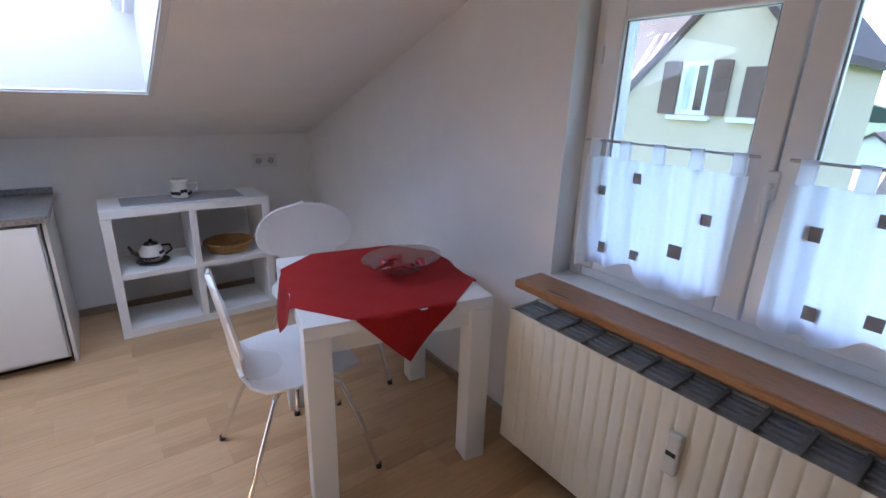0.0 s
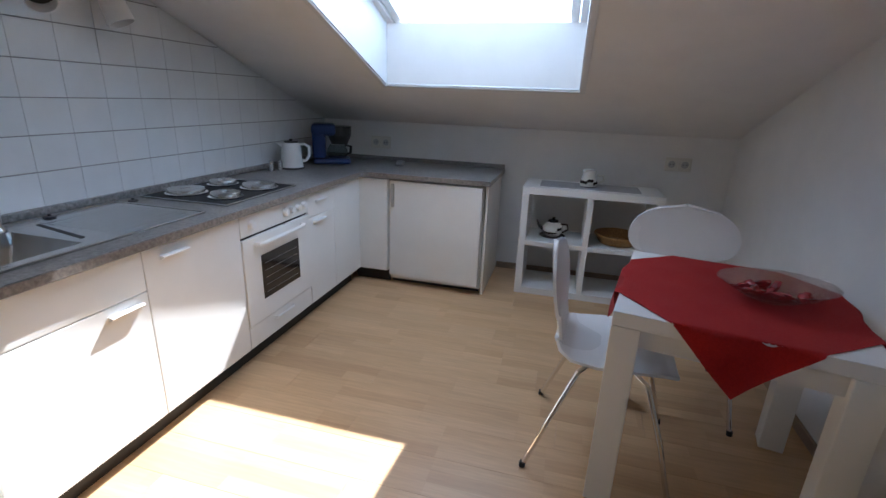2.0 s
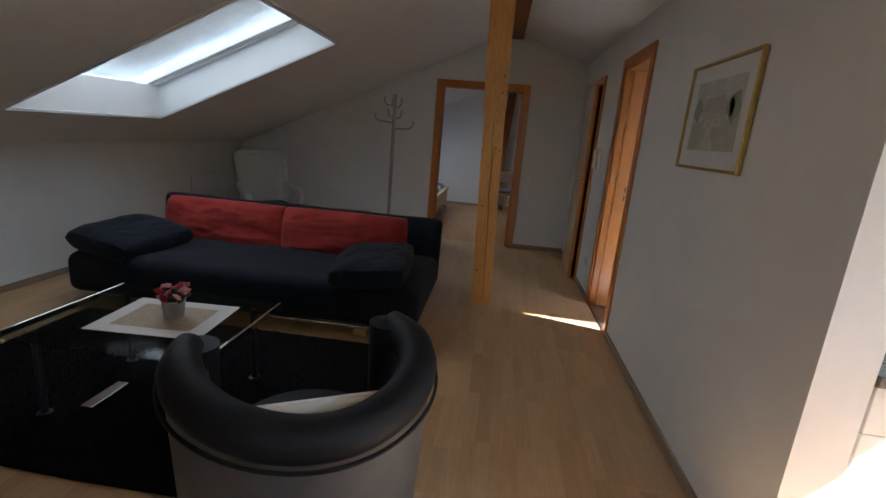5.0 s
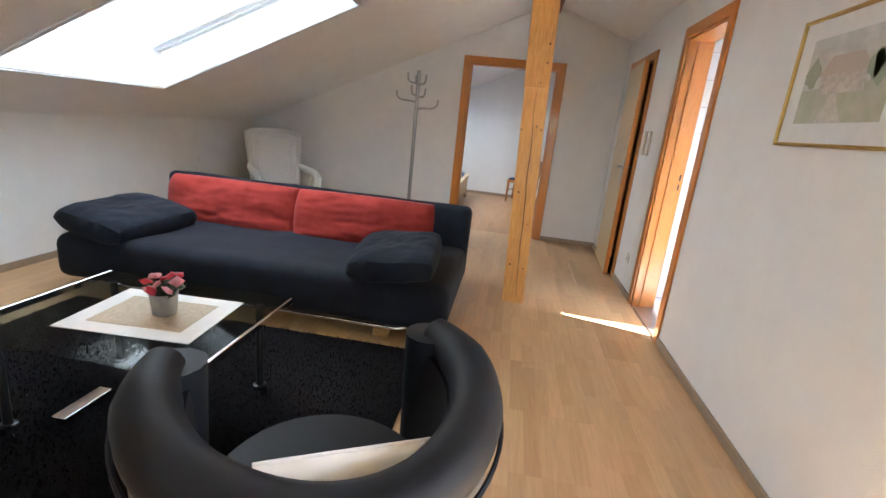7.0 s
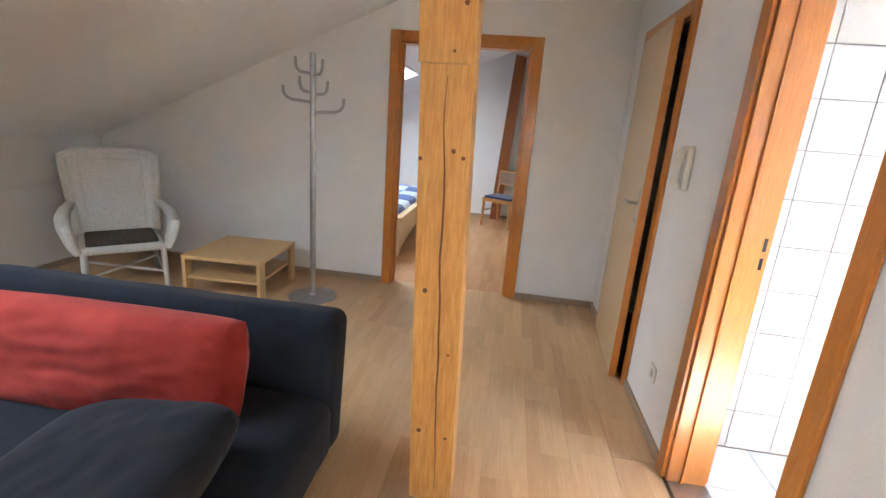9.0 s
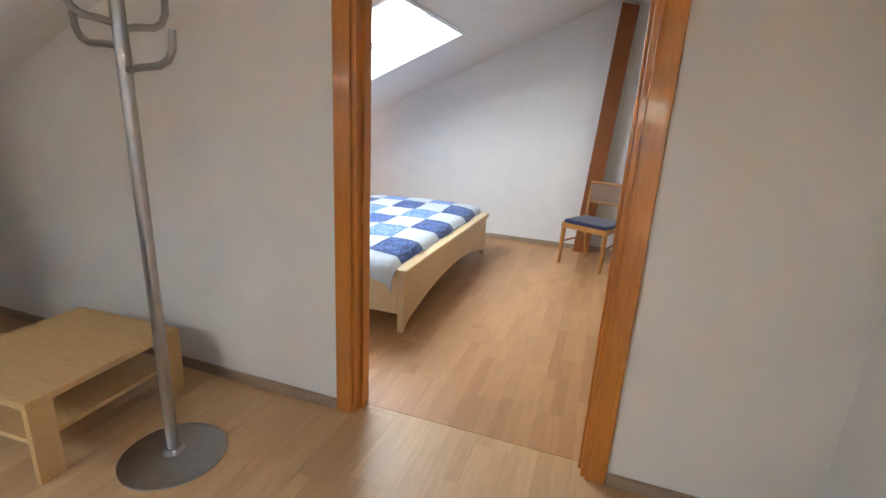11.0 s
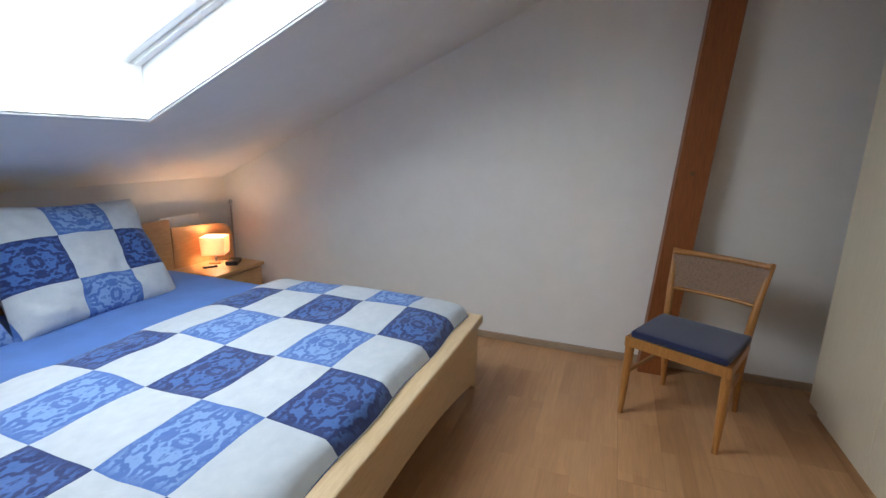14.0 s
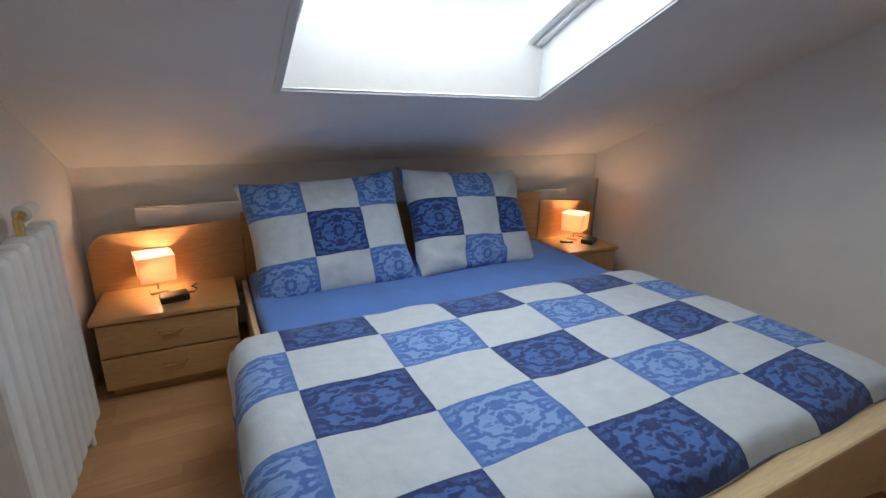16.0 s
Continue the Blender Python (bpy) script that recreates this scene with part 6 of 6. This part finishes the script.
def bedside_lamp(x, y, rz):
    """A small square lamp with a cloth shade, switched on."""
    l = thing("bedside_lamp", "small bedside lamp with glowing salmon cloth shade", "lamp", x, y, 0.432, rz, group="bedside lamps")
    part("foot", box(-0.042, 0.042, -0.042, 0.042, 0.0, 0.016, 0.004), M_HEADB, l)
    part("stem", rod([(0, 0, 0.015), (0, 0, 0.09)], 0.007, 10), M_ALU, l)
    w0, w1, h0, h1 = 0.080, 0.086, 0.080, 0.215
    for k in range(4):
        def side(u, v, k=k):
            w = w0 + (w1 - w0) * v
            s = (u - 0.5) * 2 * w
            x_, y_ = [(s, -w), (w, s), (-s, w), (-w, -s)][k]
            return (x_, y_, h0 + (h1 - h0) * v)
        part("shade_panel", sheet(4, 4, side, 0.0015), M_SHADE, l, "salmon cloth shade panel")
    part("bulb", lathe([(0.008, 0.09), (0.016, 0.11), (0.018, 0.13), (0.01, 0.145), (0, 0.148)], 14), M_BULB, l, "", True)
    lp = new("bedside_bulb", bpy.data.lights.new("bedside_bulb", "POINT"))
    lp.data.energy, lp.data.color, lp.data.shadow_soft_size = 0.20, (1.0, 0.70, 0.45), 0.02
    lp.matrix_world = pose(x, y, 0.432 + 0.165)
    return l


bedside_lamp(-3.22, 6.72, 12)
bedside_lamp(-3.20, 9.56, 30)


def small_box(x, y, rz, label):
    b = thing("alarm_clock", label, "clock", x, y, 0.4325, rz)
    part("case", box(-0.045, 0.045, -0.065, 0.065, 0, 0.035, 0.006), M_BLACKPLASTIC, b)
    part("display", box(0.0452, 0.046, -0.045, 0.045, 0.010, 0.026), M_OVENGLASS, b)
    part("cable", rod([(-0.04, 0.06, 0.01), (-0.05, 0.10, 0.006), (-0.09, 0.12, 0.006), (-0.14, 0.10, 0.006), (-0.17, 0.13, 0.006)], 0.003, 6), M_BLACKPLASTIC, b)


small_box(-3.07, 6.80, 10, "small black clock radio beside the lamp")
small_box(-3.07, 9.60, 30, "small dark clock radio beside the lamp")
rc = thing("remote_control", "small black remote control on the bedside table", "remote", -3.14, 9.44, 0.4325, 60)
part("case", box(-0.05, 0.05, -0.018, 0.018, 0, 0.014, 0.004), M_BLACKPLASTIC, rc)
part("keypad", box(-0.03, 0.03, -0.011, 0.011, 0.0141, 0.0148), M_GREY, rc)

ae = thing("wall_pipe", "thin grey metal pipe standing at the gable wall", "pipe", -3.42, 9.965, 0)
part("tube", rod([(0, 0, 0.0), (0, 0, 0.84)], 0.008, 10), M_ALU, ae)
part("knob", lathe([(0.013, 0.84), (0.015, 0.855), (0.010, 0.872), (0, 0.874)], 12), M_ALU, ae)

# white radiator on the south wall behind the bed end
rb = thing("bedroom_radiator", "white ribbed radiator with thermostat valve", "radiator", -2.03, 6.39, 0)
for k in range(9):
    part("rib", box(-0.62 + k * 0.085, -0.545 + k * 0.085, 0.03, 0.115, 0.12, 0.98, 0.022, None, 3), M_RADW, rb)
part("top_header", rod([(-0.62, 0.072, 0.92), (0.14, 0.072, 0.92)], 0.02, 10), M_RADW, rb)
part("bottom_header", rod([(-0.62, 0.072, 0.18), (0.14, 0.072, 0.18)], 0.02, 10), M_RADW, rb)
part("wall_bracket", box(-0.5, -0.46, 0.0, 0.04, 0.6, 0.66), M_RADW, rb)
part("wall_bracket", box(0.0, 0.04, 0.0, 0.04, 0.6, 0.66), M_RADW, rb)
for k in (-0.58, 0.1):
    part("foot", rod([(k, 0.072, 0), (k, 0.072, 0.14)], 0.012, 8), M_RADW, rb)
part("valve", rod([(-0.36, 0.072, 0.95), (-0.36, 0.072, 1.03), (-0.40, 0.072, 1.04)], 0.014, 10), M_BRASS, rb)
part("thermostat", rod([(-0.40, 0.072, 1.04), (-0.41, 0.072, 1.04), (-0.52, 0.072, 1.04)], [0.018, 0.028, 0.024], 16), M_SOCKET, rb, "beige thermostat head", True)

bmn = thing("wall_beam", "red-brown stained timber beam against the gable wall", "beam", -0.02, 9.935, 0)
part("timber", prism([(-0.085, 0), (0.080, 0), (0.236, 2.55), (0.071, 2.58)], "y", -0.075, 0.062), M_BEAM, bmn)
part("knot", lathe([(0.014, 0), (0, 0.002)], 12), M_KNOT, bmn, "", False, pose(0.07, -0.0751, 1.25, 90))

# chair with cane back
cc = thing("cane_chair", "amber wooden chair with cane back and dark blue seat", "chair", 0.095, 9.427, 0, 154.5)
part("seat_frame", prism([(-0.22, -0.20), (0.22, -0.20), (0.245, 0.23), (-0.245, 0.23)], "z", 0.385, 0.435), M_CHAIRWOOD, cc)
part("seat", soft(-0.225, 0.225, -0.19, 0.225, 0.432, 0.470, 0.016, 3.0, 0.004, 5), M_BLUESEAT, cc, "dark blue upholstered seat", True)
for s in (-1, 1):
    part("front_leg", rod([(s * 0.225, 0.205, 0.40), (s * 0.228, 0.21, 0.2), (s * 0.23, 0.222, 0)], [0.024, 0.021, 0.015], 10), M_CHAIRWOOD, cc, "", True)
    part("rear_leg", rod([(s * 0.19, -0.26, 0), (s * 0.19, -0.215, 0.25), (s * 0.20, -0.20, 0.45), (s * 0.215, -0.235, 0.65), (s * 0.235, -0.30, 0.83)], [0.014, 0.019, 0.021, 0.018, 0.014], 10), M_CHAIRWOOD, cc, "", True)
    part("stretcher", rod([(s * 0.22, 0.20, 0.24), (s * 0.192, -0.215, 0.24)], 0.010, 8), M_CHAIRWOOD, cc)


def crow(u, v):
    s = (u - 0.5) * 2
    return (s * (0.215 + 0.02 * v), -0.225 - 0.055 * v - 0.03 * (1 - s * s), 0.615 + 0.20 * v)


part("cane_panel", sheet(12, 6, lambda u, v: crow(u, 0.06 + 0.86 * v), 0.006), M_CANE, cc, "woven cane back panel", True)
part("top_rail", rod([tuple(Vector(crow(k / 10, 1.0))) for k in range(11)], 0.016, 10), M_CHAIRWOOD, cc, "", True)
part("lower_rail", rod([tuple(Vector(crow(k / 10, 0.0))) for k in range(11)], 0.011, 10), M_CHAIRWOOD, cc, "", True)

# wardrobe along the east side, one door with a mirror
wd = thing("wardrobe", "cream wood-grain wardrobe with keyed doors and one mirror door", "wardrobe", 0.75, 0, 0)
WY0, WY1, WH = 7.20, 9.72, 2.13
part("body", box(0.022, 0.58, WY0, WY1, 0.06, WH, 0.003), M_WARD, wd)
part("plinth", box(0.04, 0.56, WY0 + 0.02, WY1 - 0.02, 0, 0.06), M_WARD, wd)
part("cornice", box(-0.03, 0.59, WY0 - 0.015, WY1 + 0.015, WH + 0.0005, WH + 0.045, 0.008), M_WARD, wd)
ys = [WY1, 9.10, 8.54, 8.10, 7.66, WY0]
for i, (b_, a_) in enumerate(zip(ys, ys[1:])):
    d = part("door", box(0.0, 0.021, a_ + 0.0015, b_ - 0.0015, 0.066, WH - 0.004, 0.003), M_WARD, wd)
    if i == 2:
        part("mirror", box(-0.005, -0.0005, a_ + 0.02, b_ - 0.012, 0.09, WH - 0.03, 0.001), M_MIRROR, d, "mirror panel")
    if i in (0, 1, 3):
        yk = a_ + 0.03 if i != 3 else b_ - 0.03
        kz = 0.92
        esc = part("lock_plate", lathe([(0.011, 0), (0.010, 0.003), (0, 0.004)], 14), M_BRASS, d, "", False, pose(0.0, yk, kz, 0, -90))
        part("key", rod([(-0.003, yk, kz), (-0.035, yk, kz)], 0.003, 8), M_ALU, d)
        part("key_bow", rod([(-0.047, yk + 0.012 * math.cos(q * 0.628), kz + 0.012 * math.sin(q * 0.628)) for q in range(10)], 0.0025, 6, None, True), M_ALU, d)

boards(floor_b, M_FLOOR_B, X_W, 1.36, BY + 0.02, Y_N, 9, [])
BED_PLAN = Matrix.Translation((0.012, 0.587, 0)) @ Matrix.Diagonal((0.93, 0.93, 0.93, 1))
for ob in set(bpy.data.objects) - before:
    if ob.parent is None:
        ob.matrix_basis = BED_PLAN @ ob.matrix_basis

# ---- outside the gable window ----
gr = tagged(part("ground", box(-400, 400, -900, 900, -6.2, -6.0), M_GRASS), "green ground around the house", "ground", "", "structure")
hs = thing("neighbour_house", "cream rendered house with brown shutters and tiled roof", "house", 0, -9.0, 0)
bm = bmesh.new()
prism([(3.85, -6.0), (7.6, -6.0), (7.6, 0.62), (4.75, 3.64), (3.85, 2.62)], "y", -6.0, 0.0, bm)
part("wall", bm, M_CREAM, hs)
roof = part("roof", prism([(4.75, 3.66), (4.75, 3.80), (7.9, 0.46), (7.9, 0.32)], "y", -6.2, 0.12), M_ROOFDARK, hs)
part("roof_verge", prism([(4.75, 3.66), (4.75, 3.80), (3.55, 2.44), (3.55, 2.28)], "y", -6.2, 0.35), M_ROOFDARK, hs, "dark brown verge")
tb_ = bmesh.new()
prism([(-0.10, 0), (0.10, 0), (0.10, 0.03), (0.03, 0.055), (-0.03, 0.055), (-0.10, 0.03)], "y", -0.17, 0.17, tb_)
tile_me = mesh_of("roof_tile", tb_, M_ROOFTILE)
slope_b = part("main_roof", prism([(-0.25, 0.3), (-3.2, 3.85), (-3.35, 3.72), (-0.40, 0.17)], "x", 5.0, 9.6), M_ROOFDARK, hs, "main roof behind the gable")
for i in range(12):
    for j in range(13):
        t_ = new("roof_tile", tile_me)
        t_.parent = slope_b
        t_.matrix_basis = pose(5.25 + i * 0.215, -0.38 - j * 0.17, 0.48 + j * 0.2046 + 0.02, -4, 0, 0) @ pose(0, 0, 0, -46.3, 0, 0)


def house_window(x0, x1, z0, z1, open_):
    w = part("window", box(x0, x1, -0.05, 0.02, z0, z1), M_PVC if open_ else M_SHUTTER, hs, "white window" if open_ else "closed brown shutter")
    part("sill", box(x0 - 0.12, x1 + 0.12, 0.0, 0.14, z0 - 0.10, z0 - 0.02), M_WHITE, w)
    if open_:
        part("pane", box(x0 + 0.08, (x0 + x1) / 2 - 0.04, 0.021, 0.026, z0 + 0.08, z1 - 0.08), M_OVENGLASS, w)
        part("pane", box((x0 + x1) / 2 + 0.04, x1 - 0.08, 0.021, 0.026, z0 + 0.08, z1 - 0.08), M_CURTAIN, w)
        for a in (x0 - 0.36, x1 + 0.02):
            s = part("shutter", box(a, a + 0.34, 0.02, 0.06, z0, z1, 0.004), M_SHUTTER, hs, "brown louvred shutter, open")
            for k in range(8):
                part("louvre", box(a + 0.05, a + 0.29, 0.06, 0.075, z0 + 0.45 + k * 0.07, z0 + 0.485 + k * 0.07), M_SHUTTER, s)
    else:
        for k in range(10):
            part("louvre", box(x0 + 0.05, x1 - 0.05, 0.02, 0.035, z0 + 0.10 + k * 0.075, z0 + 0.14 + k * 0.075), M_SHUTTER, w)


house_window(4.98, 5.54, 1.28, 2.24, True)
house_window(4.00, 4.41, 1.28, 2.12, False)
h2 = thing("distant_house", "white house with dark roof in the valley", "house", 12.5, -60, -6)
part("wall", prism([(-2.6, 0), (3, 0), (3, 3.2), (0.2, 5.2), (-2.6, 3.2)], "y", -6, 0), M_WALL, h2)
part("roof", prism([(-3.1, 2.9), (0.2, 5.2), (3.5, 2.9), (3.5, 3.15), (0.2, 5.5), (-3.1, 3.15)], "y", -6.4, 0.4), M_ROOFDARK, h2)
part("window", box(-0.6, 0.5, 0.001, 0.03, 1.2, 2.4), M_OVENGLASS, h2)
h3 = thing("distant_roof", "neighbouring house with pale tiled roof", "house", 9.5, -30, -6)
part("wall", box(-3, 3, -4, 0, 0, 3.1), M_CREAM, h3)
part("roof", prism([(0.5, 2.9), (-4.5, 2.9), (-2.0, 4.6)], "x", -3.4, 3.4), M_ROOFTILE, h3)
hb = bmesh.new()
prism([(-300 + k * 25, -6 + 14 * abs(math.sin(k * 0.37 + 1)) + 6 * math.sin(k * 0.9) ** 2) for k in range(25)] + [(300, -8), (-300, -8)], "y", -420, -400, hb)
tagged(part("backdrop_hill", hb, M_HILL), "distant wooded hill on the horizon", "hill", "", "structure")

# ---- tiles and floor boards, piece by piece ----
def clipped(x0, x1, z0, z1, top):
    """A tile outline cut off along the sloping ceiling."""
    pts = [(x0, z0), (x1, z0), (x1, z1), (x0, z1)]
    out = []
    for (xa, za), (xb, zb) in zip(pts, pts[1:] + pts[:1]):
        fa, fb = top(xa) - za, top(xb) - zb
        if fa >= 0:
            out.append((xa, za))
        if fa * fb < 0:
            t = fa / (fa - fb)
            out.append((xa + (xb - xa) * t, za + (zb - za) * t))
    return out


wall_k = bpy.data.objects["wall_kitchen"]
grout = part("tile_bed", prism([(1.112, 0.80), (X_E - 0.002, 0.80), (X_E - 0.002, roof_z(X_E) - 0.004), (1.112, roof_z(1.112) - 0.004)], "y", YK - 0.005, YK - 0.0005), mat("pale_joint", (0.70, 0.71, 0.72), 0.8), wall_k, "pale joints")
for j in range(9):
    z = 0.875 + j * 0.146 - 0.004
    xe = min(X_E - 0.004, 4.2 - (z + 0.012 - 1.17) / 0.36) if z > 1.17 else X_E - 0.004
    part("joint", box(1.113, xe, YK - 0.0075, YK - 0.005, z, z + 0.0035), M_GROUT, wall_k, "dark horizontal joint")
full = {}
TW, TH = 0.182, 0.146
for j in range(9):
    for i in range(18):
        x0, z0 = 1.113 + i * TW, 0.875 + j * TH
        x1, z1 = min(x0 + TW - 0.0015, X_E - 0.003), z0 + TH - 0.0045
        if x1 - x0 < 0.02:
            continue
        pts = clipped(x0, x1, z0, z1, lambda q: roof_z(q) - 0.006)
        if len(pts) < 3:
            continue
        if len(pts) == 4 and abs(x1 - x0 - TW + 0.0015) < 1e-6 and pts[2] == (x1, z1) and pts[3] == (x0, z1):
            if "t" not in full:
                full["t"] = mesh_of("tile", box(0, TW - 0.0015, 0, 0.006, 0, TH - 0.0045, 0.0012, None, 1), M_TILE)
            t_ = new("tile", full["t"])
            t_.parent = wall_k
            t_.matrix_basis = pose(x0, YK - 0.0112, z0)
        else:
            part("tile", prism(pts, "y", YK - 0.0112, YK - 0.0052), M_TILE, wall_k)

wall_b = bpy.data.objects["wall_bath"]
part("tile_bed", prism([(1.112, 0.0), (3.4, 0.0), (3.4, roof_z(3.4) - 0.004), (1.112, roof_z(1.112) - 0.004)], "y", 4.7155, 4.7195), M_GROUT_L, wall_b, "pale joints")
bt = mesh_of("tile", box(0, 0.196, 0, 0.006, 0, 0.196, 0.0012, None, 1), M_BATHTILE)
for j in range(11):
    for i in range(8):
        x0, z0 = 1.114 + i * 0.20, 0.004 + j * 0.20
        pts = clipped(x0, x0 + 0.196, z0, z0 + 0.196, lambda q: roof_z(q) - 0.006)
        if len(pts) == 4 and max(p[1] for p in pts) > z0 + 0.195 and min(p[1] for p in pts[2:]) > z0 + 0.195:
            t_ = new("tile", bt)
            t_.parent = wall_b
            t_.matrix_basis = pose(x0, 4.709, z0)
        elif len(pts) >= 3:
            part("tile", prism(pts, "y", 4.709, 4.715), M_BATHTILE, wall_b)
fb = tagged(part("floor_bath", box(1.11, 3.4, 2.39, 4.709, -0.0095, -0.004), M_GROUT_L), "white square bathroom floor tiles", "floor", "", "structure")
ft = mesh_of("tile", box(0, 0.296, 0, 0.296, 0, 0.006, 0.0012, None, 1), M_BATHFLOOR)
for j in range(8):
    for i in range(6):
        if 4.70 - j * 0.3 - 0.296 > 2.39:
            t_ = new("tile", ft)
            t_.parent = fb
            t_.matrix_basis = pose(1.112 + i * 0.3, 4.705 - j * 0.3 - 0.296, -0.0038)
tagged(part("threshold", box(0.955, 1.11, BATH[0] + 0.023, BATH[1] - 0.023, -0.009, 0.002, 0.001), M_ALU), "metal threshold strip of the bathroom door", "threshold", "", "structure")
shw = thing("shower_rail", "chrome shower rail on the tiled bathroom wall", "shower", 1.75, 4.708, 1.2)
part("rail", rod([(0, -0.04, 0), (0, -0.04, 0.65)], 0.009, 10), M_CHROME, shw)
for z in (0.0, 0.65):
    part("bracket", rod([(0, 0, z), (0, -0.045, z)], 0.011, 10), M_CHROME, shw)


boards(bpy.data.objects["floor_living"], M_FLOOR, X_W, X_E, Y_S, Y_B + 0.081, 4, [(1.03, X_E + 1, 2.25, 4.82), (1.03, X_E + 1, 4.82, Y_B + 1)])
